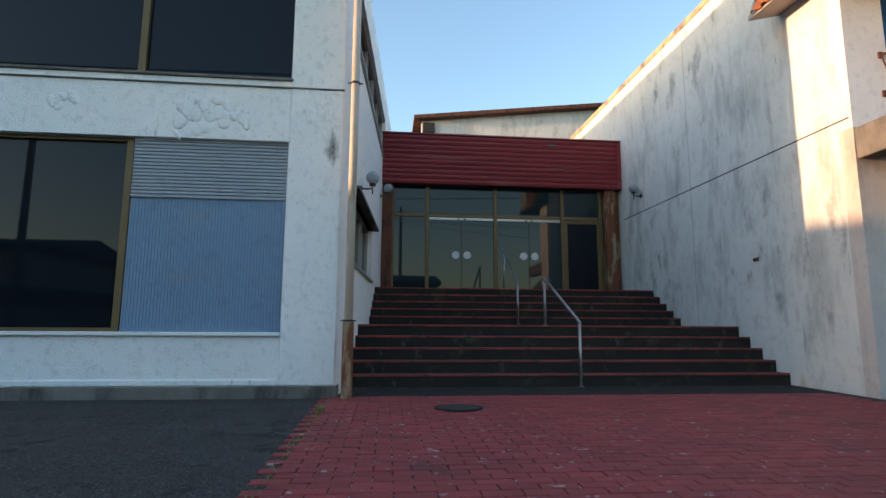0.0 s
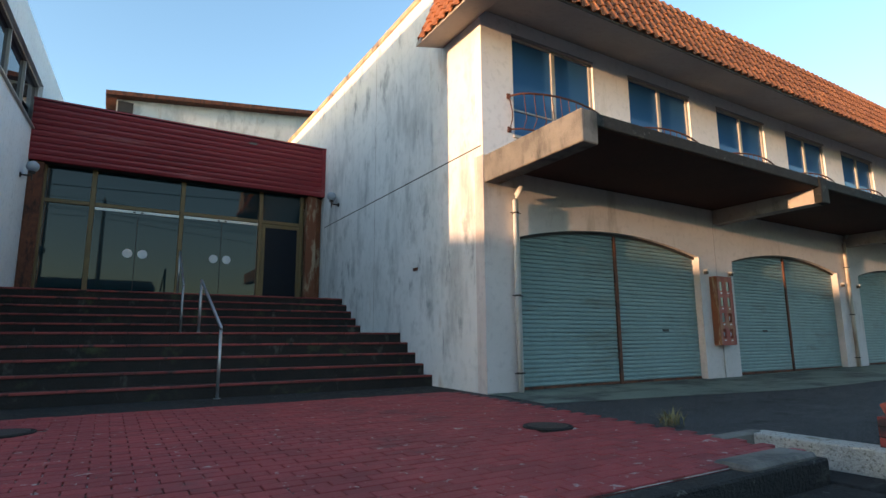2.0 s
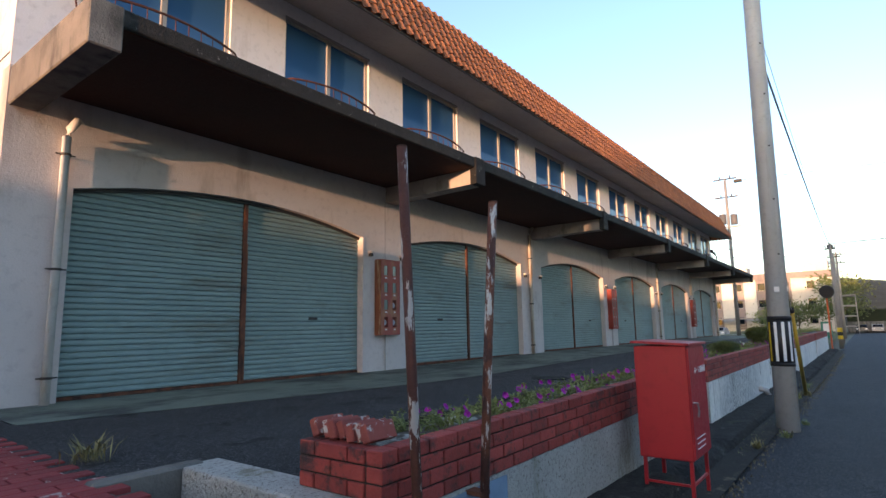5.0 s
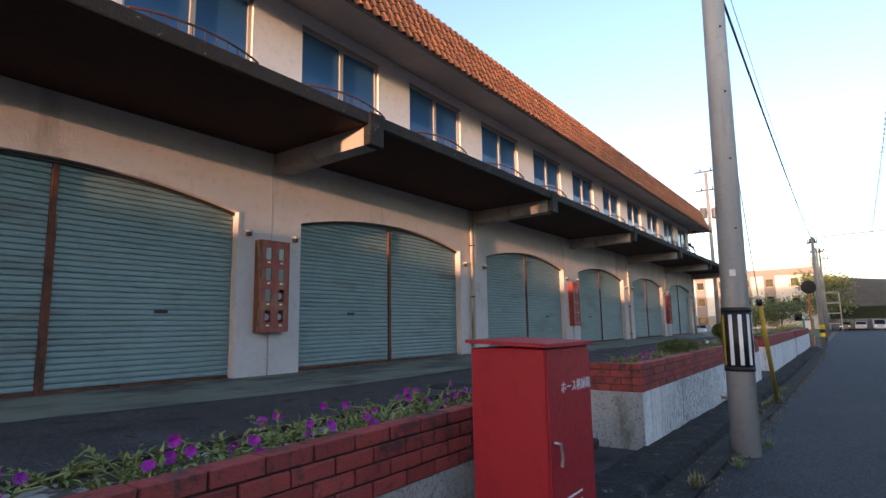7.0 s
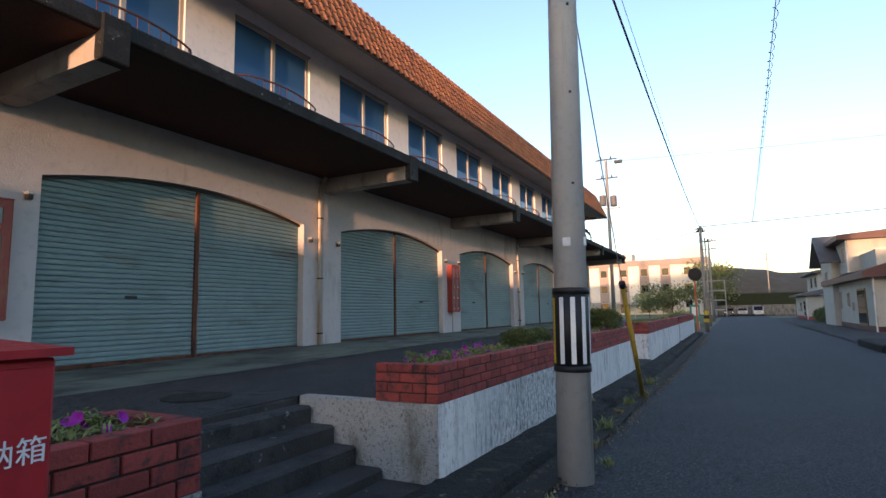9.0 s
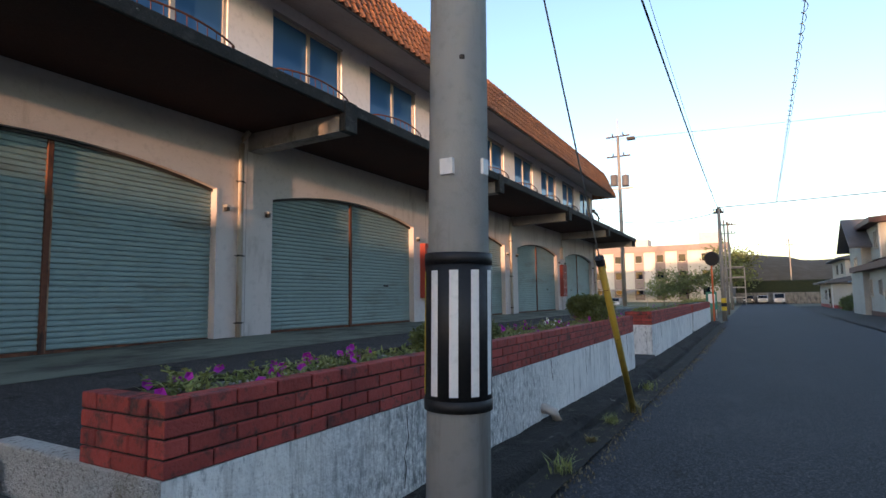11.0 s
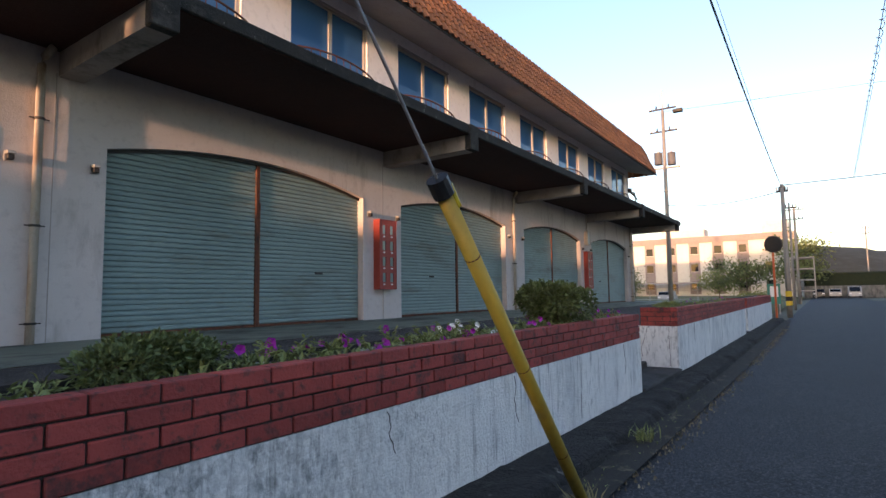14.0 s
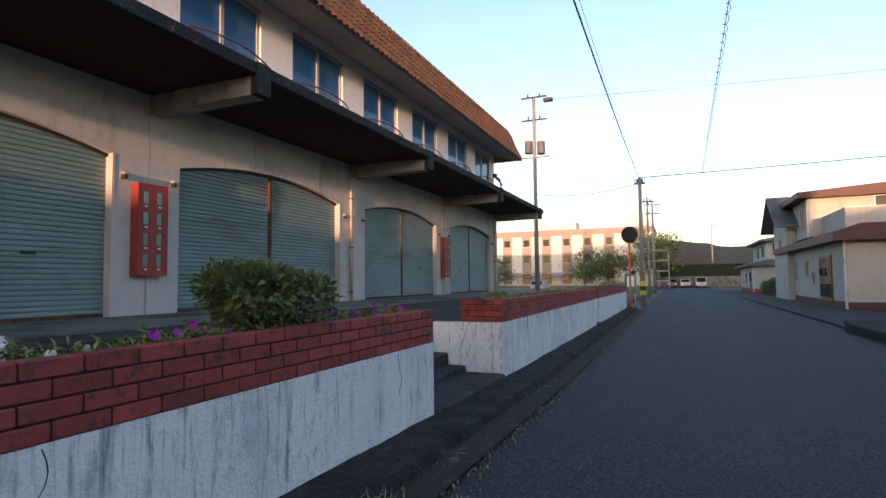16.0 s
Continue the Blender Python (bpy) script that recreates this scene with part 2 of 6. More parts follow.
M["hosebox"] = surf("red_painted_hose_box_steel", (0.40, 0.020, 0.026), (0.35, 0.018, 0.024), 1.0, 0.42, 0.04, 30)
M["pipe"] = surf("cream_plastic_pipe", (0.52, 0.46, 0.38), (0.44, 0.38, 0.31), 1.5, 0.6, 0.1, 30,
                 [((0.24, 0.15, 0.09), 0.58, 0.80, (4, 4, 0.8))])
M["pipe_white"] = surf("white_plastic_pipe", (0.58, 0.57, 0.55), (0.48, 0.46, 0.43), 1.5, 0.6, 0.1, 30,
                       [((0.2, 0.16, 0.13), 0.6, 0.80, (5, 5, 0.8))])
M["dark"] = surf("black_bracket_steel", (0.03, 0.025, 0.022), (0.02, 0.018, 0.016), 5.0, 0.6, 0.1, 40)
M["alu"] = surf("pale_aluminium_frame", (0.42, 0.40, 0.37), (0.36, 0.34, 0.31), 2.0, 0.45, 0.03, 40, metal=0.3)
M["bronze"] = surf("bronze_aluminium_frame", (0.155, 0.105, 0.045), (0.12, 0.08, 0.036), 2.0, 0.45, 0.03, 40, metal=0.3)
M["steel"] = surf("stainless_handrail_steel", (0.42, 0.42, 0.42), (0.34, 0.34, 0.34), 3.0, 0.35, 0.03, 40, metal=0.8)
M["glass_blue"] = glassy("blue_film_window_glass", (0.046, 0.130, 0.285), 0.05, 1.3, 0.0)
# pale base paints the reflection on the meter windows
M["pane_grey"] = glassy("painted_reflection_meter_glass", (0.20, 0.245, 0.225), 0.12, 1.5)
M["glass_dark"] = glassy("dark_window_glass", (0.006, 0.008, 0.013), 0.02, 1.32)
M["glass_door"] = glassy("green_tinted_door_glass", (0.007, 0.020, 0.024), 0.02, 1.45)
M["white_paint"] = surf("white_paint", (0.75, 0.75, 0.74), (0.68, 0.68, 0.67), 3, 0.6, 0.02, 40)
M["sticker"] = surf("white_paper_disc", (0.62, 0.62, 0.62), (0.56, 0.56, 0.56), 3, 0.6, 0.0, 40)
M["panel_blue"] = surf("pale_blue_ribbed_sheet", (0.20, 0.295, 0.42), (0.175, 0.27, 0.39), 0.8, 0.5, 0.03, 40,
                       [((0.24, 0.28, 0.32), 0.62, 0.85, (1, 1, 2.5))])
M["panel_grey"] = surf("pale_grey_shutter_slats", (0.32, 0.35, 0.39), (0.28, 0.31, 0.35), 0.8, 0.5, 0.03, 40)
M["siding"] = surf("dark_red_metal_siding", (0.235, 0.020, 0.028), (0.20, 0.017, 0.024), 0.8, 0.42, 0.03, 40,
                   [((0.34, 0.10, 0.10), 0.66, 0.85, (0.5, 2, 5))])
M["step"] = surf("blackened_stair_concrete", (0.026, 0.020, 0.017), (0.014, 0.012, 0.0115), 1.6, 0.9, 0.4, 50,
                 [((0.10, 0.095, 0.08), 0.66, 0.86, (4, 4, 2)), ((0.05, 0.055, 0.025), 0.64, 0.8, (1.5, 1.5, 1.5))])
M["nosing"] = surf("red_nosing_tile", (0.26, 0.048, 0.040), (0.17, 0.034, 0.030), 2.0, 0.7, 0.2, 50,
                   [((0.05, 0.028, 0.024), 0.60, 0.76, (4, 4, 4))], vary=0.2)
M["pole"] = surf("grey_spun_concrete_pole", (0.46, 0.49, 0.50), (0.40, 0.425, 0.435), 1.5, 0.85, 0.15, 60,
                 [((0.25, 0.25, 0.24), 0.62, 0.86, (6, 6, 0.5))])
M["black"] = surf("black_plastic_sleeve", (0.012, 0.012, 0.013), (0.009, 0.009, 0.01), 3, 0.55, 0.05, 40)
M["yellow"] = surf("yellow_plastic_guard", (0.44, 0.30, 0.035), (0.37, 0.25, 0.03), 2.0, 0.5, 0.05, 40,
                   [((0.20, 0.14, 0.04), 0.60, 0.85, (4, 4, 2))])
M["yellow_bar"] = surf("yellow_reflector", (0.60, 0.42, 0.02), (0.55, 0.38, 0.02), 2.0, 0.5, 0.02, 40)
M["cable"] = surf("black_cable", (0.02, 0.02, 0.02), (0.015, 0.015, 0.015), 2, 0.7, 0, 40)
M["soil"] = surf("dry_planter_soil", (0.11, 0.085, 0.06), (0.07, 0.055, 0.04), 4, 0.95, 0.8, 40,
                 [((0.36, 0.34, 0.30), 0.57, 0.68, (4, 4, 4))])
M["leaf"] = surf("dark_green_shrub_leaf", (0.075, 0.105, 0.030), (0.125, 0.150, 0.045), 6, 0.6, 0, 40, vary=0.35, island=True)
M["leaf_light"] = surf("yellow_green_weed_leaf", (0.15, 0.19, 0.05), (0.22, 0.24, 0.08), 6, 0.6, 0, 40, vary=0.3, island=True)
M["straw"] = surf("dry_straw_grass", (0.25, 0.20, 0.09), (0.17, 0.16, 0.06), 6, 0.8, 0, 40, vary=0.3, island=True)
M["petal"] = surf("magenta_petal", (0.36, 0.012, 0.32), (0.28, 0.010, 0.26), 6, 0.6, 0, 40)
M["petal_white"] = surf("white_petal", (0.75, 0.74, 0.72), (0.7, 0.7, 0.7), 6, 0.6, 0, 40)
M["trunk"] = surf("brown_bark", (0.12, 0.085, 0.06), (0.08, 0.06, 0.045), 6, 0.9, 0.4, 40)
M["field"] = surf("rough_grass_field", (0.075, 0.090, 0.030), (0.12, 0.11, 0.045), 0.3, 0.95, 0.6, 8)
M["land"] = surf("open_land", (0.09, 0.09, 0.06), (0.12, 0.11, 0.08), 0.05, 0.95, 0.3, 4)
M["hill"] = surf("wooded_hillside", (0.018, 0.024, 0.022), (0.030, 0.035, 0.032), 0.02, 1.0, 0, 0.2,
                 [((0.014, 0.02, 0.014), 0.45, 0.65, (0.06, 0.06, 0.06))])
# cream toned down so the colour holds the shade on these walls
M["house_wall"] = surf("cream_house_wall", (0.40, 0.385, 0.345), (0.34, 0.33, 0.295), 0.6, 0.85, 0.1, 20,
                       [((0.3, 0.28, 0.25), 0.64, 0.85, (1, 1, 0.4))])
M["house_red"] = surf("maroon_roof_metal", (0.075, 0.022, 0.022), (0.055, 0.018, 0.018), 1, 0.6, 0.05, 20)
M["house_grey"] = surf("dark_grey_roof_tile", (0.10, 0.10, 0.11), (0.075, 0.075, 0.08), 1, 0.7, 0.3, 12)
M["hospital"] = surf("cream_rendered_facade", (0.60, 0.575, 0.52), (0.54, 0.52, 0.47), 0.2, 0.85, 0, 10)
M["hospital_pink"] = surf("dusty_pink_facade_panel", (0.28, 0.225, 0.21), (0.245, 0.20, 0.185), 0.3, 0.85, 0, 10)
M["car_white"] = surf("white_car_paint", (0.40, 0.40, 0.41), (0.36, 0.36, 0.37), 1, 0.3, 0, 20)
M["car_dark"] = surf("dark_grey_car_paint", (0.05, 0.055, 0.065), (0.045, 0.05, 0.055), 1, 0.3, 0, 20)
M["tyre"] = surf("black_tyre_rubber", (0.02, 0.02, 0.02), (0.016, 0.016, 0.016), 1, 0.8, 0, 20)
M["orange"] = surf("orange_mirror_post", (0.50, 0.10, 0.025), (0.44, 0.085, 0.02), 1, 0.5, 0, 20)
M["green_sign"] = surf("green_sign_paint", (0.04, 0.22, 0.16), (0.035, 0.18, 0.13), 1, 0.5, 0, 20)
mirror_mat = bpy.data.materials.new("mirror_glass")
mirror_mat.use_nodes = True
mp_ = mirror_mat.node_tree.nodes["Principled BSDF"]
mp_.inputs["Base Color"].default_value = (0.5, 0.52, 0.55, 1)
mp_.inputs["Metallic"].default_value = 1.0
mp_.inputs["Roughness"].default_value = 0.05
M["mirror"] = mirror_mat

# ---- mesh helpers ----


def link(name, bm, material, parent=None, smooth=False):
    me = bpy.data.meshes.new(name)
    bm.normal_update()
    bm.to_mesh(me)
    bm.free()
    if smooth:
        for p in me.polygons:
            p.use_smooth = True
    if material:
        me.materials.append(M[material])
    ob = new(name, me)
    if parent is not None:
        ob.parent = parent
        ob.matrix_parent_inverse = parent.matrix_basis.inverted()
    return ob


def part(name, bm, material, parent, label="", smooth=False):
    ob = link(name, bm, material, parent, smooth)
    if label:
        ob["label"] = label
    return ob


def thing(name, at, label, category, group="", kind=""):
    e = new(name)
    e.empty_display_size = 0.2
    e.matrix_basis = Matrix.Translation(at)
    return tagged(e, label, category, group, kind)


def add_box(bm, x0, x1, y0, y1, z0, z1, bevel=0.0, m=None):
    mat = Matrix.LocRotScale(((x0 + x1) / 2, (y0 + y1) / 2, (z0 + z1) / 2), None, (x1 - x0, y1 - y0, z1 - z0))
    r = bmesh.ops.create_cube(bm, size=1.0, matrix=mat)
    vs = r["verts"]
    if bevel:
        es = list({e for v in vs for e in v.link_edges})
        rb = bmesh.ops.bevel(bm, geom=es, offset=bevel, segments=1, affect="EDGES", profile=0.5)
        vs = list({v for f in rb["faces"] for v in f.verts} | {v for v in vs if v.is_valid})
    if m is not None:
        bmesh.ops.transform(bm, matrix=m, verts=[v for v in vs if v.is_valid])
    return vs


def box(x0, x1, y0, y1, z0, z1, bevel=0.0):
    bm = bmesh.new()
    add_box(bm, x0, x1, y0, y1, z0, z1, bevel)
    return bm


def add_tube(bm, pts, r, sides=8, r2=None, caps=True):
    """A tube along points; r to r2 from end to end."""
    pts = [Vector(p) for p in pts]
    rings = []
    n = len(pts)
    for i, p in enumerate(pts):
        d = (pts[min(i + 1, n - 1)] - pts[max(i - 1, 0)]).normalized()
        up = Vector((0, 0, 1)) if abs(d.z) < 0.95 else Vector((1, 0, 0))
        a = d.cross(up).normalized()
        b = a.cross(d)
        rad = r if r2 is None else r + (r2 - r) * i / (n - 1)
        rings.append([bm.verts.new(p + rad * (math.cos(t) * a + math.sin(t) * b))
                      for t in (2 * math.pi * k / sides for k in range(sides))])
    for u, v in zip(rings, rings[1:]):
        for k in range(sides):
            bm.faces.new((u[k], v[k], v[(k + 1) % sides], u[(k + 1) % sides]))
    if caps:
        bm.faces.new(rings[0])
        bm.faces.new(list(reversed(rings[-1])))


def tube(pts, r, sides=8, r2=None):
    bm = bmesh.new()
    add_tube(bm, pts, r, sides, r2)
    bmesh.ops.recalc_face_normals(bm, faces=bm.faces)
    return bm


def prism(profile, axis, a, b):
    """A closed outline in the other two axes (in order x, y, z), pushed along an axis from a to b."""
    bm = bmesh.new()

    def put(p, s):
        q = list(p)
        q.insert("xyz".index(axis), s)
        return bm.verts.new(q)

    u = [put(p, a) for p in profile]
    v = [put(p, b) for p in profile]
    n = len(u)
    bm.faces.new(u)
    bm.faces.new(list(reversed(v)))
    for i in range(n):
        bm.faces.new((u[i], v[i], v[(i + 1) % n], u[(i + 1) % n]))
    bmesh.ops.recalc_face_normals(bm, faces=bm.faces)
    return bm


def sheet(xs, ys, zf):
    bm = bmesh.new()
    g = [[bm.verts.new((x, y, zf(x, y))) for x in xs] for y in ys]
    for j in range(len(ys) - 1):
        for i in range(len(xs) - 1):
            bm.faces.new((g[j][i], g[j][i + 1], g[j + 1][i + 1], g[j + 1][i]))
    return bm


def span(a, b, n):
    return [a + (b - a) * i / n for i in range(n + 1)]


def ball(c, r, seg=12):
    bm = bmesh.new()
    bmesh.ops.create_uvsphere(bm, u_segments=seg, v_segments=seg // 2 + 1, radius=r, matrix=Matrix.Translation(c))
    return bm


def disc(c, r, axis, depth, seg=20):
    bm = bmesh.new()
    rot = {"x": Euler((0, radians(90), 0)), "y": Euler((radians(90), 0, 0)), "z": Euler((0, 0, 0))}[axis]
    bmesh.ops.create_cone(bm, cap_ends=True, segments=seg, radius1=r, radius2=r, depth=depth,
                          matrix=Matrix.LocRotScale(c, rot, None))
    return bm


def road_z(x):
    return -0.19 - 0.0125 * min(max(x, -30.0), 28.0)


def rise(x):
    u = min(max((x - 13.0) / 8.0, 0.0), 1.0)
    return 0.065 * u * u * (3 - 2 * u)


def yard_z(x, y):
    return 0.36 + 0.0143 * (y - 2.5) + rise(x)

# ---- ground, road, yard ----
far = [-1500, -400, -120, -40, -20, 0, 14, 28, 45, 60, 100, 200, 500, 2500]
ground = tagged(link("ground", sheet(far, [-1500, -300, -60, -20, -8, 0, 2.4, 12, 30, 80, 300, 1500],
                                     lambda x, y: road_z(x) - 0.06), "land"),
                "open dry land reaching to the horizon", "ground", kind="structure")
road = tagged(link("road", sheet([-45, -20, -5, 0, 5, 10, 15, 20, 25, 28, 40, 60, 90, 135], span(-5.7, 0.95, 7),
                                 lambda x, y: road_z(x) - 0.012 * abs(y + 1.9)), "asphalt"),
              "worn dark asphalt road without markings", "road", kind="structure")

# raised yard: old asphalt in front of both buildings, with a retaining face towards the road
bm = sheet([-40, -20, -8, -1.2], span(2.45, 9.4, 6), yard_z)
yard_left = tagged(link("yard_asphalt", bm, "asphalt_yard"), "old dark asphalt yard beside the red paving", "pavement", kind="structure")
bm = sheet([-1.2, 2, 6.75], [8.05, 8.6, 9.4], yard_z)
tagged(link("stair_foot_asphalt", bm, "kerb"), "dark asphalt strip at the foot of the stairs", "pavement", kind="structure")
bm = bmesh.new()
def apron_y(x):
    for (xa, ya), (xb, yb) in (((6.62, 6.0), (12, 5.2)), ((12, 5.2), (30, 5.3)), ((30, 5.3), (47, 5.2))):
        if x <= xb:
            return ya + (yb - ya) * (x - xa) / (xb - xa)


quads = [((6.25, 3.2), (6.62, 3.2), (6.62, 8.1), (6.25, 8.1)), ((6.62, 3.2), (6.85, 3.2), (6.85, apron_y(6.85)), (6.62, 6.0))]
for xa, xb in ((6.85, 11.74), (14.11, 16), (16, 18), (18, 20), (20, 24.71), (27.16, 37.31), (37.94, 47)):
    quads.append(((xa, 2.15), (xb, 2.15), (xb, 3.05), (xa, 3.05)))
xs_ = (6.85, 11.74, 12, 14.11, 15, 16, 17, 18, 19, 20, 21, 24.71, 27.16, 30, 37.31, 37.94, 47)
for xa, xb in zip(xs_, xs_[1:]):
    quads.append(((xa, 3.05), (xb, 3.05), (xb, apron_y(xb)), (xa, apron_y(xa))))
for q in quads:
    bm.faces.new([bm.verts.new((x, y, yard_z(x, y))) for x, y in q])
bmesh.ops.remove_doubles(bm, verts=bm.verts, dist=1e-4)
tagged(link("yard_drive", bm, "asphalt_yard"), "dark patched asphalt drive in front of the shutters", "pavement", kind="structure")
bm = bmesh.new()
xs_ = [6.62, 9, 12] + [13 + 0.8 * k for k in range(11)] + [24, 27, 30, 36, 47]
for xa, xb in zip(xs_, xs_[1:]):
    bm.faces.new([bm.verts.new((x, y, yard_z(x, y) + (0.004 if y < 7 else 0.012))) for x, y in
                  ((xa, apron_y(xa)), (xb, apron_y(xb)), (xb, 7.75), (xa, 7.75))])
bmesh.ops.remove_doubles(bm, verts=bm.verts, dist=1e-4)
tagged(link("shutter_apron", bm, "apron"), "mossy green-grey concrete apron before the shutters", "pavement", kind="structure")

bm = bmesh.new()
add_box(bm, -40, 6.26, 2.25, 2.45, -0.6, 0.355, 0.015)
add_box(bm, 6.06, 6.26, 2.45, 3.14, -0.6, 0.36, 0.015)
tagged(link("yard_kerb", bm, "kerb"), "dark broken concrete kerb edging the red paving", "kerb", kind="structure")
bm = bmesh.new()
add_box(bm, -40, 6.27, 1.75, 2.26, -0.6, 0.16, 0.02)
add_box(bm, -40, 6.27, 1.25, 1.76, -0.6, 0.0, 0.02)
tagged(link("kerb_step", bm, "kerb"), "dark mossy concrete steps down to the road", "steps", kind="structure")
tagged(link("kerb_step", (lambda b: (add_box(b, 6.27, 6.76, 1.2, 2.0, -0.6, -0.02, 0.03), add_box(b, 6.27, 6.75, 1.98, 3.14, -0.6, 0.17, 0.03), b)[2])(bmesh.new()), "kerb"), "dark mossy landing beside the planter wall", "steps", kind="structure")
tagged(link("pebble_return", box(6.20, 6.9, 3.12, 3.24, -0.3, 0.40, 0.02), "concrete"), "rough grey concrete return wall of the yard", "wall", kind="structure")
tagged(link("kerb_stone", box(5.25, 6.2, 2.30, 2.60, 0.33, 0.395, 0.025), "concrete"), "broken grey kerb stone lying at the paving edge", "kerb stone")

# kerb and gutter along the retaining walls
bm = bmesh.new()
PROF = ((1.52, 0.135), (1.38, 0.13), (1.24, 0.13), (1.12, 0.125), (1.055, 0.10), (1.03, 0.05), (1.015, 0.0), (1.0, -0.12))
rows_k = []
for i in range(425):
    x = 6.6 + i * 0.1
    rr_ = []
    for k, (py, pz) in enumerate(PROF):
        n1 = noise.noise((x * 2.3, py * 5, pz * 7))
        n2 = noise.noise((x * 9.0, py * 14, pz * 14 + 3))
        chip = max(0.0, noise.noise((x * 1.7, 4.2, 0.0)) - 0.15) * (0.16 if k in (3, 4, 5) else 0.0)
        rr_.append(bm.verts.new((x, py + 0.018 * n2 + chip * 0.8, road_z(x) + pz + (0.016 * n1 + 0.012 * n2 - chip) * (1 if k < 7 else 0))))
    rows_k.append(rr_)
for u, w in zip(rows_k, rows_k[1:]):
    for k in range(len(PROF) - 1):
        bm.faces.new((u[k], u[k + 1], w[k + 1], w[k]))
bmesh.ops.recalc_face_normals(bm, faces=bm.faces)
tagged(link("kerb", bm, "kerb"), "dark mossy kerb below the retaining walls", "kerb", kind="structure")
bm = sheet(span(6.6, 49.0, 34), [0.70, 0.85, 1.02], lambda x, y: road_z(x) + 0.012 + 0.008 * math.sin(5 * x + 9 * y))
tagged(link("gutter", bm, "gutter"), "silted gutter strip beside the road", "gutter", kind="structure")

# ---- red paving: joint bed and bricks ----
tagged(link("paving_bed", sheet([-1.2, 2, 6.25], [2.45, 5, 8.05], lambda x, y: yard_z(x, y) - 0.002), "joint"),
       "mossy sand joints under red paving bricks", "pavement", kind="structure")

# ---- stairs to the entrance ----
LX = lambda y: -1.15 + 0.064 * (y - 7.9)
stairs = thing("stairs", (3, 11, 0.45), "wide blackened concrete stairs with red tile nosings", "stairs", kind="structure")
STEPS = [(9.15 + 0.335 * i, 0.655 + 0.2035 * i) for i in range(5)] + [(12.67 + 0.32 * i, 1.675 + 0.188 * i) for i in range(5)]
for i, (y, z) in enumerate(STEPS):
    y1 = STEPS[i + 1][0] if i < 9 else 16.6
    bm = bmesh.new()
    y1 += 0.03 if i < 9 else 0
    vs = [(LX(y) - 0.02, y), (6.64, y), (6.64, y1), (LX(y1) - 0.02, y1)]
    lo = [bm.verts.new((a, b, 0.2)) for a, b in vs]
    hi = [bm.verts.new((a, b, z)) for a, b in vs]
    bm.faces.new(hi)
    for k in range(4):
        bm.faces.new((lo[k], lo[(k + 1) % 4], hi[(k + 1) % 4], hi[k]))
    step = part("step", bm, "step", stairs)
    xa = LX(y) + 0.02
    n = 12
    w = (6.6 - xa) / n
    for k in range(n):
        part("nosing", box(xa + k * w + 0.004, xa + (k + 1) * w - 0.004, y - 0.022, y + 0.06, z - 0.032, z + 0.005, 0.006), "nosing", step)

# ---- office building (white, rough plaster) ----
office = thing("office_building", (-4, 8, 0.4), "two-storey white roughcast office building with blistered plaster", "building", kind="structure")
FY = 7.9
XL = -14.0
wall_bm = bmesh.new()
T = 0.3


def front(x0, x1, z0, z1, y0=FY, y1=FY + T, bv=0.0):
    add_box(wall_bm, x0, x1, y0, y1, z0, z1, bv)


front(-1.93, -1.15, 0.60, 8.6, bv=0.02)
front(XL, -1.93, 0.69, 1.31, FY + 0.03)
front(XL, -1.93, 4.10, 5.04, FY + 0.01)
front(XL, -1.93, 7.6, 8.6)
front(XL, -9.0, 1.31, 4.10)
front(XL, -9.0, 5.04, 7.6)
part("front_wall", wall_bm, "plaster_left", office, "white roughcast wall with paint blisters")
part("ledge", box(XL, -1.14, FY - 0.02, FY + 0.02, 4.915, 4.935, 0.004), "concrete", office, "dark drip line along the wall")
part("plinth", box(XL, -1.12, FY - 0.015, FY + 0.3, 0.3, 0.60, 0.01), "concrete", office, "bare grey concrete plinth")
part("skirting", box(XL, -1.93, FY - 0.0, FY + 0.28, 0.60, 0.70, 0.02), "plaster_left", office)
part("sill", box(-9.0, -1.93, FY - 0.03, FY + 0.2, 1.28, 1.335, 0.008), "white_paint", office, "white painted window sill")
# blistered plaster patches
rb = random.Random(5)
bm = bmesh.new()
for cx, cz, sx, sz, n in ((-3.15, 4.45, 0.5, 0.2, 30), (-1.5, 4.5, 0.25, 0.42, 34), (-5.1, 4.6, 0.18, 0.15, 8), (-1.6, 1.9, 0.12, 0.4, 6)):
    for k in range(n):
        c = (cx + rb.gauss(0, sx * 0.55), FY + 0.012, min(cz + rb.gauss(0, sz * 0.5), 4.86))
        if c[2] < 4.13 and c[0] < -1.95:
            continue
        if c[0] > -1.2:
            continue
        bmesh.ops.create_icosphere(bm, subdivisions=2, radius=1.0, matrix=Matrix.LocRotScale(
            c, Euler((0, rb.uniform(-0.8, 0.8), 0)), (rb.uniform(0.03, 0.10), rb.uniform(0.016, 0.026), rb.uniform(0.05, 0.13))))
part("plaster_blister", bm, "plaster_left", office, "swollen paint blisters on the plaster", smooth=True)

# side wall, slightly splayed, with two strips of windows
ang = math.atan2(0.064, 1.0)
side_m = Matrix.Translation((-1.15, FY, 0)) @ Matrix.Rotation(-ang, 4, "Z")
bm = bmesh.new()


def sidebox(y0, y1, z0, z1, x0=-0.28, x1=0.0, bv=0.0, to=None):
    add_box(bm if to is None else to, x0, x1, y0 - FY, y1 - FY, z0, z1, bv, side_m)


sidebox(FY + 0.02, 9.0, 0.3, 8.6)
sidebox(9.0, 12.9, 0.3, 2.50)
sidebox(9.0, 12.9, 3.68, 6.40)
sidebox(9.0, 16.4, 7.75, 8.6)
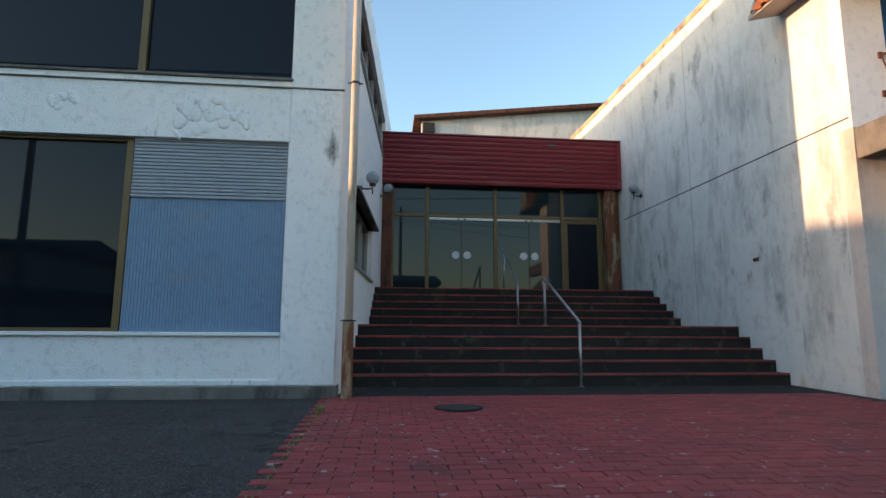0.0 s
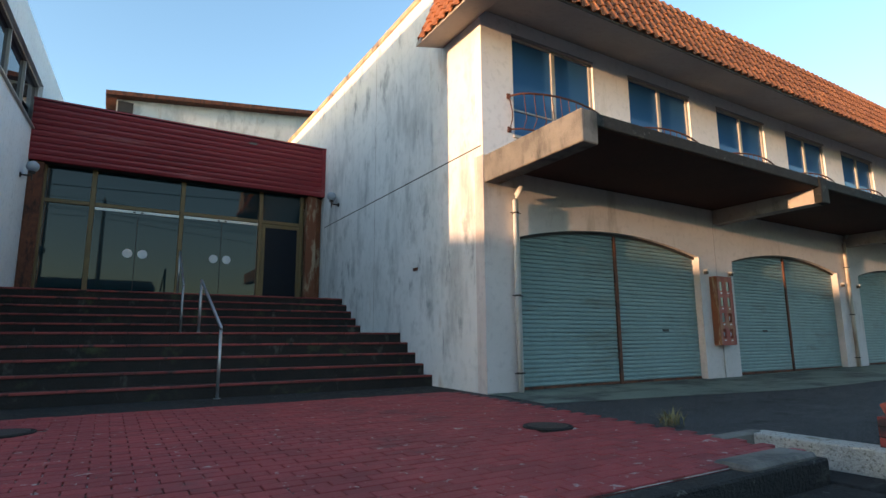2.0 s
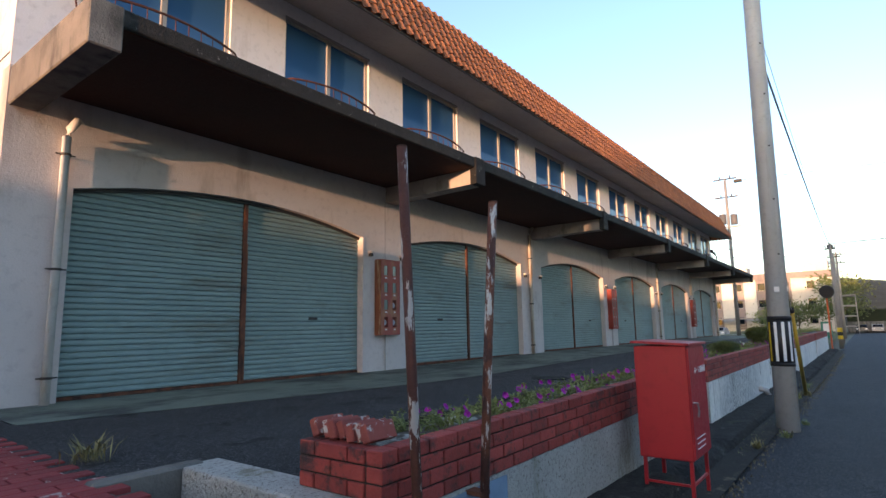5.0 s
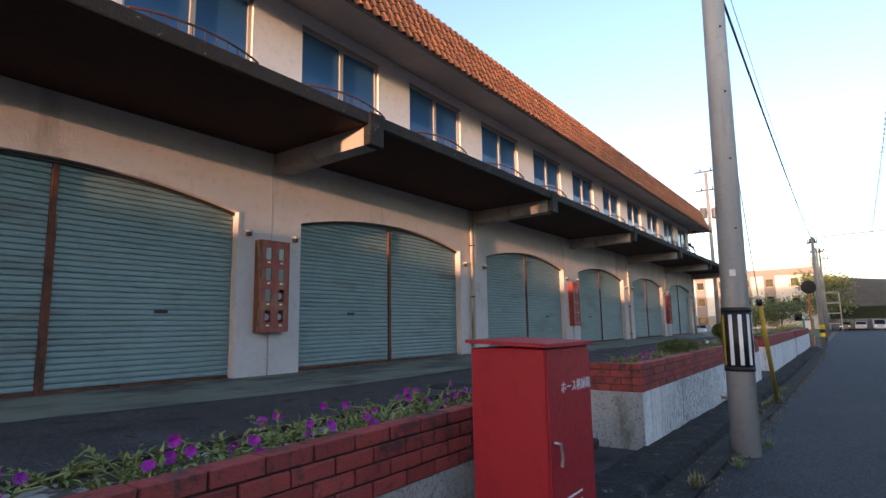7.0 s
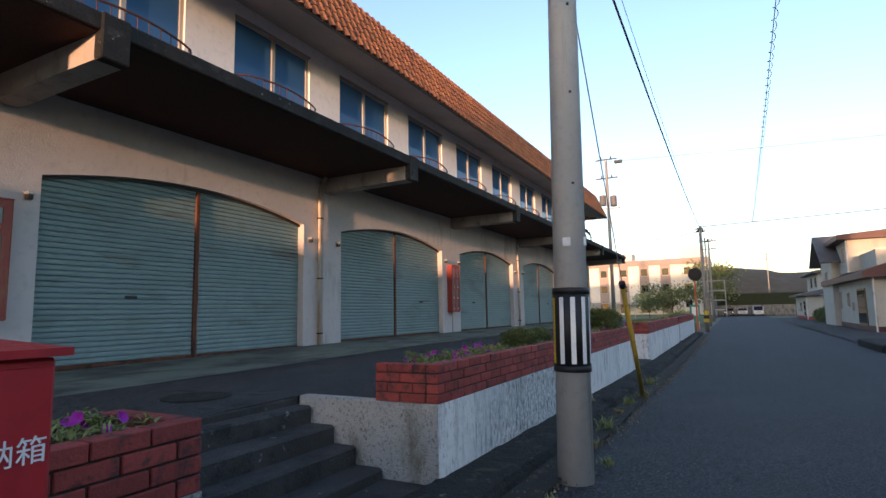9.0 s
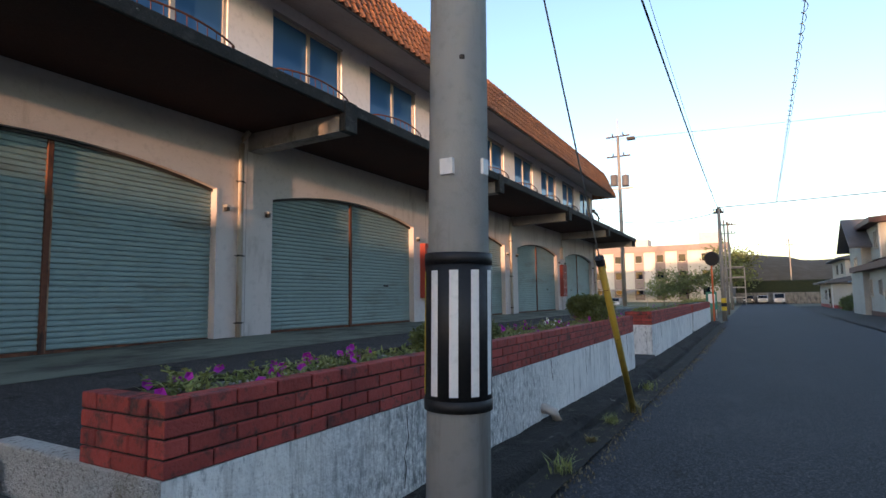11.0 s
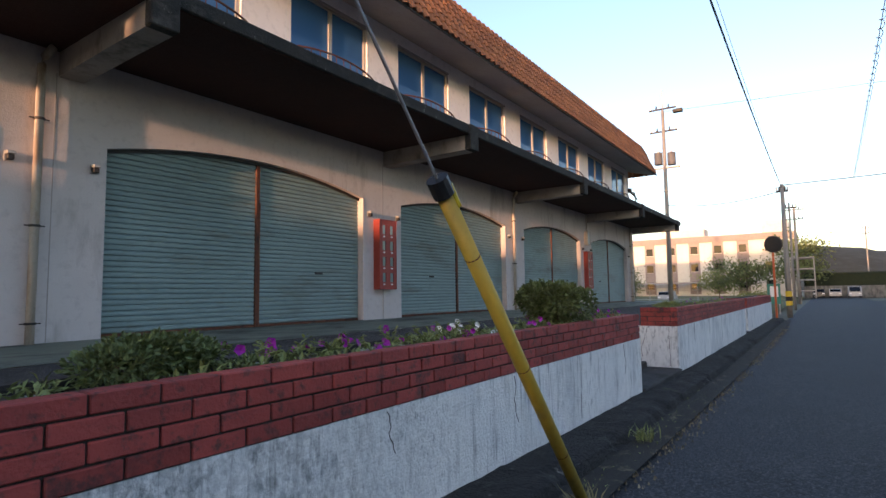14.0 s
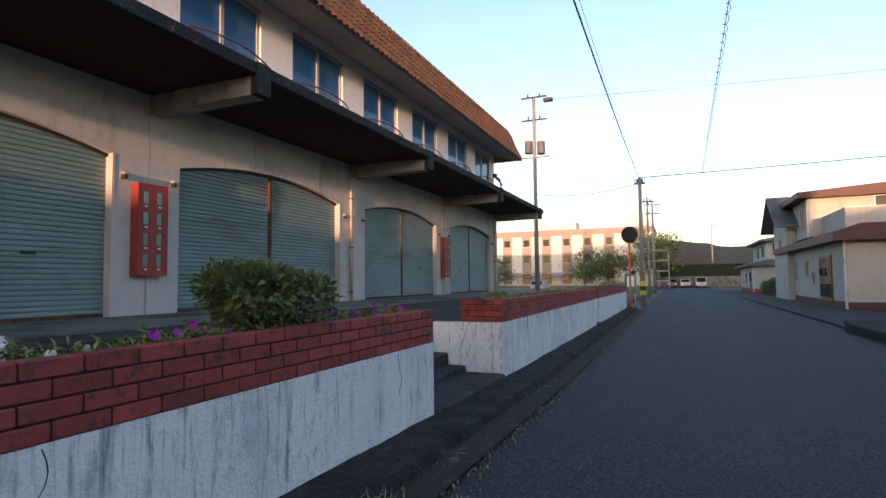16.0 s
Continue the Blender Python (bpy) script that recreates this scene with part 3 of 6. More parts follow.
sidebox(12.9, 24.0, 0.3, 6.40)
sidebox(16.4, 24.0, 6.4, 8.6)
part("side_wall", bm, "plaster_left", office, "white plaster side wall above the stairs")


def side_window(y0, y1, z0, z1, n, hood):
    w = part("window", (lambda b: (sidebox(y0, y1, z0, z1, -0.2, -0.16, 0, b), b)[1])(bmesh.new()), "glass_dark", office, "dark strip window with grey frame")
    for k in range(n + 1):
        y = y0 + (y1 - y0) * k / n
        b = bmesh.new()
        sidebox(y - 0.025, y + 0.025, z0, z1, -0.22, -0.10, 0, b)
        part("frame", b, "alu", w)
    for z in (z0, z1 - 0.05):
        b = bmesh.new()
        sidebox(y0, y1, z, z + 0.05, -0.23, -0.09, 0, b)
        part("frame", b, "alu", w)
    b = bmesh.new()
    sidebox(y0 - 0.05, y1 + 0.05, z0 - 0.04, z0, -0.2, 0.06, 0.005, b)
    part("sill", b, "alu", w)
    if hood:
        b = bmesh.new()
        sidebox(y0 - 0.1, y1 + 0.1, z1, z1 + 0.05, -0.1, 0.16, 0.005, b)
        part("hood", b, "concrete", w)


side_window(9.0, 12.9, 2.50, 3.68, 3, True)
side_window(9.0, 16.4, 6.40, 7.75, 5, False)
part("roof_slab", box(XL, -1.2, FY + 0.1, 24, 8.3, 8.45), "concrete", office)
part("end_wall", box(XL, XL + 0.3, FY + 0.3, 24, 0.2, 8.6), "plaster_left", office)
part("back_wall", box(XL + 0.3, -0.5, 23.7, 24, 0.2, 8.6), "plaster_left", office)
# unseen block, added only to keep the low sun off the office front
part("side_wing", box(XL, -9.5, 7.0, FY - 0.001, 0.3, 8.6), "plaster_left", office)
# black sheet whose colour stands in for the darkness of the rooms
part("interior_screen", box(-9, -1.6, FY + 0.9, FY + 1.0, 0.4, 8.2), "dark", office, "black sheet standing in for the unlit interior behind the glass")


def big_window(x0, x1, z0, z1, mulls):
    w = part("window", box(x0, x1, FY + 0.19, FY + 0.20, z0, z1), "glass_dark", office, "large dark shop window in bronze frame")
    for x in mulls:
        part("mullion", box(x - 0.05, x + 0.05, FY + 0.12, FY + 0.24, z0, z1, 0.006), "bronze", w)
    for z in (z0, z1 - 0.05):
        part("frame", box(x0, x1, FY + 0.13, FY + 0.23, z, z + 0.05, 0.005), "bronze", w)


big_window(-9.0, -4.14, 1.335, 4.10, [-4.17, -6.2, -8.95])
big_window(-9.0, -1.93, 5.07, 7.6, [-4.12, -6.35, -8.95])
part("window_ledge", box(-9.0, -1.9, FY - 0.03, FY + 0.2, 5.03, 5.07, 0.006), "concrete", office)
part("window_flashing", box(-4.05, -2.05, FY + 0.08, FY + 0.13, 5.075, 5.10), "white_paint", office, "white strip at the window foot")
# boarded half of the shop window: ribbed sheet below, slatted shutter box above
bm = bmesh.new()
x = -4.10
pts = []
while x < -1.94:
    pts += [(x, FY + 0.115), (x + 0.018, FY + 0.115), (x + 0.024, FY + 0.128), (x + 0.038, FY + 0.128)]
    x += 0.044
row0 = [bm.verts.new((a, b, 1.335)) for a, b in pts]
row1 = [bm.verts.new((a, b, 3.22)) for a, b in pts]
for i in range(len(pts) - 1):
    bm.faces.new((row0[i], row0[i + 1], row1[i + 1], row1[i]))
infill = part("infill_sheet", bm, "panel_blue", office, "pale blue vertically ribbed metal sheet")
part("backing", box(-4.10, -1.95, FY + 0.135, FY + 0.15, 1.335, 4.05), "panel_grey", infill)
k = 0
z = 3.225
while z < 4.06:
    part("slat", prism([(FY + 0.10, z), (FY + 0.085, z + 0.012), (FY + 0.085, z + 0.036), (FY + 0.10, z + 0.048), (FY + 0.12, z + 0.048), (FY + 0.12, z)], "x", -4.10, -1.94),
         "panel_grey", infill)
    z += 0.052

# ---- entrance: glazed front, red fascia ----
EY = 15.98
entrance = thing("entrance_front", (3, 16, 2.43), "glazed entrance front with bronze frames and rusted posts", "entrance", kind="structure")
DZ, TZ, HZ = 2.43, 4.74, 5.62
part("threshold", box(-0.62, 6.61, EY - 0.10, EY + 0.12, DZ - 0.01, DZ + 0.07, 0.01), "bronze", entrance)
MULL = [-0.34, 0.70, 2.75, 4.82, 6.02]
for x in MULL:
    part("mullion", box(x - 0.055, x + 0.055, EY - 0.06, EY + 0.06, DZ + 0.07, HZ, 0.008), "bronze", entrance)
for a, b in zip(MULL, MULL[1:]):
    part("transom", box(a + 0.055, b - 0.055, EY - 0.05, EY + 0.05, TZ - 0.05, TZ + 0.05, 0.008), "bronze", entrance)
    top = part("pane", box(a + 0.055, b - 0.055, EY - 0.004, EY + 0.004, TZ + 0.05, HZ), "glass_door", entrance, "transom light")
    pane = part("pane", box(a + 0.055, b - 0.055, EY - 0.006, EY + 0.002, DZ + 0.07, TZ - 0.05), "glass_door", entrance)
for c in ((0.70, 2.75), (2.75, 4.82)):
    mid = (c[0] + c[1]) / 2
    part("door_rail", box(c[0] + 0.06, c[1] - 0.06, EY - 0.03, EY - 0.008, TZ - 0.13, TZ - 0.055, 0.004), "steel", entrance, "pale steel door head rail")
    part("door_gap", box(mid - 0.008, mid + 0.008, EY - 0.012, EY - 0.007, DZ + 0.07, TZ - 0.13), "dark", entrance)
    for s in (-1, 1):
        part("door_sticker", disc((mid + s * 0.17, EY - 0.012, 3.56), 0.115, "y", 0.006), "sticker", entrance, "round white disc on the door glass")
        part("door_clamp", box(mid + s * 0.09 - 0.03, mid + s * 0.09 + 0.03, EY - 0.035, EY - 0.008, TZ - 0.12, TZ - 0.08), "dark", entrance)
for a in (-0.64, 6.12):
    part("corner_post", box(a, a + 0.30, EY - 0.24, EY + 0.04, DZ, HZ, 0.012), "rust_orange" if a > 0 else "rust", entrance, "rust-streaked steel corner post")
part("side_frame", box(6.41, 6.60, EY - 0.1, EY + 0.02, DZ, HZ, 0.01), "rust_orange", entrance)
part("narrow_door", box(4.90, 5.98, EY - 0.03, EY - 0.008, DZ + 0.08, TZ - 0.06, 0.004), "glass_dark", entrance, "dark glass side door")
for x0, x1, z0, z1 in ((4.88, 4.97, DZ + 0.08, TZ - 0.06), (5.90, 5.97, DZ + 0.08, TZ - 0.06), (4.97, 5.90, TZ - 0.16, TZ - 0.06)):
    part("door_stile", box(x0, x1, EY - 0.045, EY - 0.031, z0, z1), "bronze", entrance)
part("orange_blind", box(3.98, 4.24, EY + 0.35, EY + 0.38, DZ + 0.02, TZ - 0.1), "coping", entrance)
lobby = part("lobby_wall", box(-0.6, 6.6, 22.0, 22.2, 2.3, 7.3), "plaster", entrance)
part("lobby_floor", box(-0.6, 6.6, 16.62, 22.0, 2.2, 2.42), "step", entrance)
fascia = thing("fascia", (3, 15.6, 5.6), "dark red horizontal metal siding fascia above the entrance", "fascia", kind="structure")
FZ0, FZ1 = 5.62, 7.16
part("soffit", box(-0.66, 6.62, 15.66, 16.1, FZ0 + 0.0, FZ0 + 0.05), "dark", fascia)
part("core", box(-0.66, 6.60, 15.70, 22.2, FZ0 + 0.05, FZ1 - 0.02), "concrete", fascia)
n = 10
hh = (FZ1 - FZ0 - 0.05) / n
for k in range(n):
    z = FZ0 + k * hh
    part("siding_board", prism([(15.66, z), (15.64, z + 0.012), (15.615, z + hh * 0.55), (15.615, z + hh - 0.02), (15.64, z + hh - 0.004), (15.70, z + hh - 0.004), (15.70, z)],
                               "x", -0.67, 6.61), "siding", fascia)
part("cap", box(-0.68, 6.615, 15.58, 15.72, FZ1 - 0.05, FZ1, 0.008), "siding", fascia)
part("trim", box(6.50, 6.605, 15.60, 15.63, FZ0, FZ1 - 0.05), "siding", fascia)
part("scuff", box(4.33, 4.55, 15.604, 15.612, FZ1 - 0.26, FZ1 - 0.20), "concrete", fascia, "grey scuff left by a removed sign fixing")

hall = thing("rear_hall", (5, 24, 0.4), "stained white hall behind the entrance with rusty sloped roof edge", "building", kind="structure")
part("hall_wall", prism([(0.9, 0.3), (14, 0.3), (14, 11.75), (0.9, 10.25)], "y", 22.6, 23.0), "plaster_side", hall)
part("roof_edge", prism([(0.55, 10.22), (14, 11.75), (14, 11.92), (0.55, 10.38)], "y", 22.2, 34.0), "rust", hall, "rust-red metal roof edge")
part("vent", box(0.95, 1.45, 22.45, 22.6, 9.75, 10.15), "dark", hall)

# ---- storehouse: long building with arched shutters ----
store = thing("storehouse", (6.7, 7.4, 0.42), "long two-storey cream storehouse with arched shutter bays and tiled eave", "building", kind="structure")
Y0, B, NB = 7.37, 6.417, 6
OX, OW = 7.385, 5.14
SPR, RISE, FLOOR = 3.11, 0.30, 0.42
XE = OX + (NB - 1) * B + OW + 0.78
XS = 6.615


def arch_z(u):
    """Height of the opening at u (0 to 1) across it."""
    h = OW / 2
    R = (h * h + RISE * RISE) / (2 * RISE)
    d = (u - 0.5) * OW
    return SPR + math.sqrt(R * R - d * d) - (R - RISE)


ZM = 4.50
for i in range(NB):
    bm = bmesh.new()
    xa = XS if i == 0 else OX + i * B - (B - OW) / 2
    xb = XE if i == NB - 1 else OX + (i + 1) * B - (B - OW) / 2
    xl, xr = OX + i * B, OX + i * B + OW
    th = 0.26
    add_box(bm, xa, xl, Y0, Y0 + th, 0.2, ZM)
    add_box(bm, xr, xb, Y0, Y0 + th, 0.2, ZM)
    n = 24
    for k in range(n):
        u0, u1 = k / n, (k + 1) / n
        x0, x1, z0, z1 = xl + u0 * OW, xl + u1 * OW, arch_z(u0), arch_z(u1)
        a, b, c, d = (bm.verts.new(p) for p in ((x0, Y0, z0), (x1, Y0, z1), (x1, Y0, ZM), (x0, Y0, ZM)))
        e, f = bm.verts.new((x0, Y0 + th, z0)), bm.verts.new((x1, Y0 + th, z1))
        bm.faces.new((a, b, c, d))
        bm.faces.new((b, a, e, f))
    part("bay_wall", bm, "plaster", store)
    if i:
        part("joint_strip", box(xa - 0.006, xa + 0.006, Y0 - 0.003, Y0 + 0.01, 0.4, 3.97), "eave", store, "thin dark wall joint")
    part("opening_trim", box(xr - 0.012, xr + 0.03, Y0 - 0.008, Y0 + 0.10, 0.43, SPR + 0.02), "plaster", store)

# upper wall with window openings
WX, WW, WZ0, WZ1 = 7.33, 2.13, 4.98, 6.96
bm = bmesh.new()
add_box(bm, XS, XE, Y0, Y0 + 0.2, ZM, WZ0)
add_box(bm, XS, XE, Y0, Y0 + 0.2, WZ1, 7.6)
x = XS
for k in range(12):
    wx = WX + k * B / 2
    add_box(bm, x, wx, Y0, Y0 + 0.2, WZ0, WZ1)
    x = wx + WW
add_box(bm, x, XE, Y0, Y0 + 0.2, WZ0, WZ1)
part("upper_wall", bm, "plaster_upper", store, "pinkish upper storey wall, plaster lightened to stand in for brighter light")
for k in range(12):
    wx = WX + k * B / 2
    w = part("window", box(wx, wx + WW, Y0 + 0.085, Y0 + 0.091, WZ0, WZ1), "glass_blue", store, "blue tinted sliding window in pale frame")
    for a, b, c, d in ((wx, wx + WW, WZ0, WZ0 + 0.05), (wx, wx + WW, WZ1 - 0.05, WZ1), (wx, wx + 0.05, WZ0, WZ1),
                       (wx + WW - 0.07, wx + WW, WZ0, WZ1), (wx + WW / 2 - 0.045, wx + WW / 2 + 0.045, WZ0, WZ1)):
        part("frame", box(a, b, Y0 + 0.045, Y0 + 0.12, c, d, 0.004), "alu", w)
    part("rail_bar", box(wx + 0.05, wx + WW - 0.07, Y0 + 0.06, Y0 + 0.084, 5.50, 5.53), "alu", w)
    part("sill", box(wx - 0.03, wx + WW + 0.03, Y0 - 0.04, Y0 + 0.1, WZ0 - 0.05, WZ0, 0.006), "alu", w)
    part("head_flashing", box(wx - 0.01, wx + WW + 0.01, Y0 - 0.012, Y0 + 0.08, WZ1 - 0.012, WZ1 + 0.03), "eave", w)

# gable side wall and the other walls
part("side_wall", box(XS, XS + 0.25, Y0 + 0.26, 34.0, 0.2, 8.70), "plaster_side", store, "weather-streaked white plaster side wall")
part("side_wall_front", box(XS, XS + 0.25, Y0 + 0.2, Y0 + 0.26, ZM, 8.70), "plaster_side", store)
part("coping", box(XS - 0.03, XS + 0.28, 8.7, 34.0, 8.70, 8.86, 0.02), "coping", store, "rust-stained parapet coping")
part("wall_crack", box(XS - 0.003, XS + 0.01, Y0 + 0.05, 15.6, 4.66, 4.685), "dark", store, "thin dark horizontal joint across the side wall")
part("wall_joint", box(XS - 0.002, XS + 0.01, 11.9, 11.915, 1.5, 8.75), "eave", store)
part("end_wall", box(XE - 0.25, XE, Y0 + 0.26, 34.0, 0.2, 8.0), "plaster", store)
part("back_wall", box(XS, XE, 33.75, 34.0, 0.2, 8.6), "plaster", store)
part("roof_deck", box(XS + 0.25, XE, Y0 + 0.2, 33.7, 8.25, 8.4), "concrete", store)
part("threshold", box(XS + 0.02, XE, Y0 + 0.1, Y0 + 0.5, 0.2, FLOOR + 0.015), "concrete", store)
# black slab added in place of an unlit storehouse interior
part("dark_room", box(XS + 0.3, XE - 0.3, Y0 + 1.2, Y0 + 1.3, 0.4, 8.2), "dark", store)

# mansard eave: sloped soffit, fascia and tile bed, wrapping round both ends
EYV, EZ, TY, TZ_ = 6.10, 6.97, 6.62, 8.38
OV = 0.62
SX0, SX1 = XS - OV, XE + OV
bm = prism([(EYV, EZ), (Y0 + 0.02, 7.27), (Y0 + 0.02, 7.40), (TY + 0.2, TZ_ - 0.03), (TY, TZ_ - 0.03), (EYV, EZ + 0.05)], "x", SX0, SX1)
part("eave", bm, "eave", store, "grey boarded sloping soffit")
part("eave_return", prism([(SX0, EZ), (XS - 0.002, 7.12), (XS - 0.002, TZ_ - 0.05), (XS - 0.12, TZ_ - 0.05), (SX0, EZ + 0.05)], "y", Y0 - 0.6, 8.66), "eave", store)
part("eave_gutter", tube([(SX0 - 0.02, EYV - 0.01, EZ - 0.005), (SX1 + 0.02, EYV - 0.01, EZ - 0.005)], 0.022, 6), "dark", store)
part("ridge_cap", tube([(SX0 + 0.3, TY + 0.06, TZ_ + 0.02), (SX1 - 0.3, TY + 0.06, TZ_ + 0.02)], 0.06, 8), "tile", store, "dark ridge tiles")

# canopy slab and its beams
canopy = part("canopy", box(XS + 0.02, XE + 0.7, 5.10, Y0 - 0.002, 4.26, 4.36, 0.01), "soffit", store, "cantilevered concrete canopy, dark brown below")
part("canopy_edge", box(XS + 0.02, XE + 0.7, 5.06, 5.22, 4.27, 4.47, 0.015), "canopy_edge", canopy, "blackened concrete canopy edge")
part("canopy_top", box(XS + 0.02, XE + 0.7, 5.22, Y0 - 0.002, 4.362, 4.42), "concrete", canopy)
for k in range(7):
    bx = 6.70 + 6.42 * k
    if k == 0:
        bm = box(XS + 0.012, XS + 0.33, 5.045, Y0 - 0.004, 3.99, 4.475, 0.015)
    else:
        bm = prism([(5.045, 3.96), (5.045, 4.475), (5.24, 4.475), (5.24, 4.262), (Y0 - 0.004, 4.262), (Y0 - 0.004, 3.93), (6.0, 3.955)], "x", bx + 0.06, bx + 0.36)
    part("beam", bm, "concrete" if k == 0 else "beam", canopy, "cantilever beam under the canopy")
    if k:
        part("beam_end", box(bx + 0.05, bx + 0.37, 5.03, 5.18, 3.955, 4.478, 0.015), "canopy_edge", canopy, "stained concrete beam end")

# ---- rolling shutters ----
SLAT = 0.078


def slat_mesh(w):
    bm = prism([(0.006, 0.0), (-0.013, 0.010), (-0.016, 0.034), (-0.012, 0.058), (-0.002, 0.070), (0.008, 0.0775), (0.010, 0.0)], "x", 0.0, w)
    me = bpy.data.meshes.new("slat")
    bm.to_mesh(me)
    bm.free()
    me.materials.append(M["shutter"])
    return me


LEAF = OW / 2 - 0.04
slat_me = slat_mesh(LEAF)
for i in range(NB):
    xl = OX + i * B
    sh = thing("rolling_shutter", (xl + OW / 2, Y0 + 0.2, FLOOR), "closed grey-green steel rolling shutter with rusty centre post", "rolling shutter", "shutters of the storehouse")
    yz = Y0 + 0.17
    fl = FLOOR + rise(xl + OW / 2)
    for side in (0, 1):
        x0 = xl + 0.005 + side * (OW / 2 + 0.035)
        z = fl + 0.07
        while z < SPR + RISE + 0.02:
            s = new("slat", slat_me)
            s.parent = sh
            s.matrix_parent_inverse = sh.matrix_basis.inverted()
            s.matrix_basis = Matrix.Translation((x0, yz, z))
            z += SLAT
        part("bottom_bar", box(x0, x0 + LEAF, yz - 0.02, yz + 0.015, fl + 0.012, fl + 0.068, 0.005), "rust", sh, "rusty bottom bar")
        if (side == 1) == (i % 2 == 0):
            hx = x0 + LEAF * 0.56
        else:
            continue
        part("handle", box(hx - 0.10, hx + 0.10, yz - 0.022, yz - 0.008, 1.455, 1.505, 0.004), "dark", sh, "dark slot handle")
    part("centre_post", box(xl + OW / 2 - 0.04, xl + OW / 2 + 0.035, yz - 0.045, yz + 0.02, FLOOR, arch_z(0.5), 0.006), "rust", sh, "rust-brown centre post")
    part("guide", box(xl + OW / 2 + 0.036, xl + OW / 2 + 0.06, yz - 0.03, yz + 0.01, FLOOR, arch_z(0.5) - 0.7), "rust_orange", sh)
    for k in range(12):
        u0, u1 = k / 12, (k + 1) / 12
        part("arch_rim", prism([(xl + u0 * OW, arch_z(u0) - 0.045), (xl + u1 * OW, arch_z(u1) - 0.045), (xl + u1 * OW, arch_z(u1) + 0.01), (xl + u0 * OW, arch_z(u0) + 0.01)],
                               "y", Y0 + 0.10, Y0 + 0.14), "dark", sh)

# ---- meter boxes on every other pier ----
for n, i in enumerate((0, 2, 4)):
    px = OX + i * B + OW + 0.33
    red = "meter" if n == 0 else "meter_red"
    label = "faded rust-streaked red steel meter box with eight windows" if n == 0 else "bright red steel meter box with eight windows"
    mb = thing("meter_box", (px + 0.3, Y0 - 0.1, 1.16), label, "meter box", "meter boxes on the piers")
    z0, z1, w, dpt = 1.165, 2.67, 0.56, 0.17
    bm = bmesh.new()
    x0 = px
    cols, rows = [x0 + 0.09, x0 + 0.345], [z0 + 0.14 + 0.35 * r for r in range(4)]
    ow, oh = 0.125, 0.215
    xs = sorted([x0, cols[0], cols[0] + ow, cols[1], cols[1] + ow, x0 + w])
    zs = sorted([z0, z1] + [r for r in rows] + [r + oh for r in rows])
    for a, b in zip(xs, xs[1:]):
        for c, d in zip(zs, zs[1:]):
            if any(abs(a - q) < 1e-6 for q in cols) and any(abs(c - q) < 1e-6 for q in rows):
                continue
            vv = [bm.verts.new(p) for p in ((a, Y0 - dpt, c), (b, Y0 - dpt, c), (b, Y0 - dpt, d), (a, Y0 - dpt, d))]
            bm.faces.new(vv)
    part("front_plate", bm, red, mb)
    for a in cols:
        for r in rows:
            b = bmesh.new()
            for q0, q1, s0, s1 in ((a, a + 0.006, r, r + oh), (a + ow - 0.006, a + ow, r, r + oh), (a, a + ow, r, r + 0.006), (a, a + ow, r + oh - 0.006, r + oh)):
                add_box(b, q0, q1, Y0 - dpt - 0.004, Y0 - dpt + 0.10, s0, s1)
            part("window_reveal", b, red, mb)
            m2 = part("meter", disc((a + ow / 2, Y0 - dpt + 0.06, r + oh * 0.45), 0.055, "y", 0.05, 14), "panel_grey", mb, "grey meter dial behind the window")
            part("meter_base", box(a + 0.02, a + ow - 0.02, Y0 - dpt + 0.08, Y0 - dpt + 0.1, r + 0.01, r + oh - 0.03), "dark", m2)
            if not (n == 0 and (r == rows[0] or (r == rows[1] and a == cols[1]))):
                part("pane", box(a + 0.006, a + ow - 0.006, Y0 - dpt + 0.012, Y0 - dpt + 0.016, r + 0.006, r + oh - 0.006), "pane_grey", mb, "glass pane with a pale reflection painted in")
            part("name_plate", box(a + 0.035, a + ow - 0.035, Y0 - dpt - 0.006, Y0 - dpt - 0.001, r - 0.055, r - 0.03), "white_paint", mb)
    part("casing", box(x0, x0 + w, Y0 - dpt + 0.102, Y0 - 0.002, z0 + 0.002, z1 - 0.002), red, mb)
    side = "rust_orange" if n == 0 else "meter_red"
    part("side_plate", box(x0 - 0.006, x0, Y0 - dpt - 0.01, Y0 - 0.002, z0, z1), side, mb, "left side plate, pale and rust-streaked on the first box")
    part("side_plate", box(x0 + w, x0 + w + 0.006, Y0 - dpt - 0.01, Y0 - 0.002, z0, z1), red, mb)
    part("top_plate", box(x0 - 0.012, x0 + w + 0.012, Y0 - dpt - 0.02, Y0 - 0.002, z1, z1 + 0.015), red, mb)
    part("bottom_plate", box(x0, x0 + w, Y0 - dpt, Y0 - 0.002, z0 - 0.012, z0), red, mb)
    part("conduit", tube([(x0 + w / 2, Y0 - 0.03, 0.43), (x0 + w / 2, Y0 - 0.03, z0 - 0.01)], 0.014, 6), "alu", mb)

# ---- small wall lamps beside the openings ----
for i in range(NB):
    for s in (0, 1):
        x = OX + i * B + (-0.16 if s == 0 else OW + 0.17)
        if i == 0 and s == 0:
            continue
        lamp = thing("wall_lamp", (x, Y0, 2.78), "small square metal wall lamp fixture on the pier", "wall lamp", "pier lamps")
        part("back_plate", box(x - 0.05, x + 0.05, Y0 - 0.012, Y0 - 0.001, 2.72, 2.85, 0.003), "alu", lamp)
        part("hood", box(x - 0.045, x + 0.045, Y0 - 0.11, Y0 - 0.012, 2.80, 2.84, 0.006), "alu", lamp)
        part("lens", box(x - 0.035, x + 0.035, Y0 - 0.09, Y0 - 0.012, 2.735, 2.80, 0.006), "dark", lamp)

# ---- downpipes ----


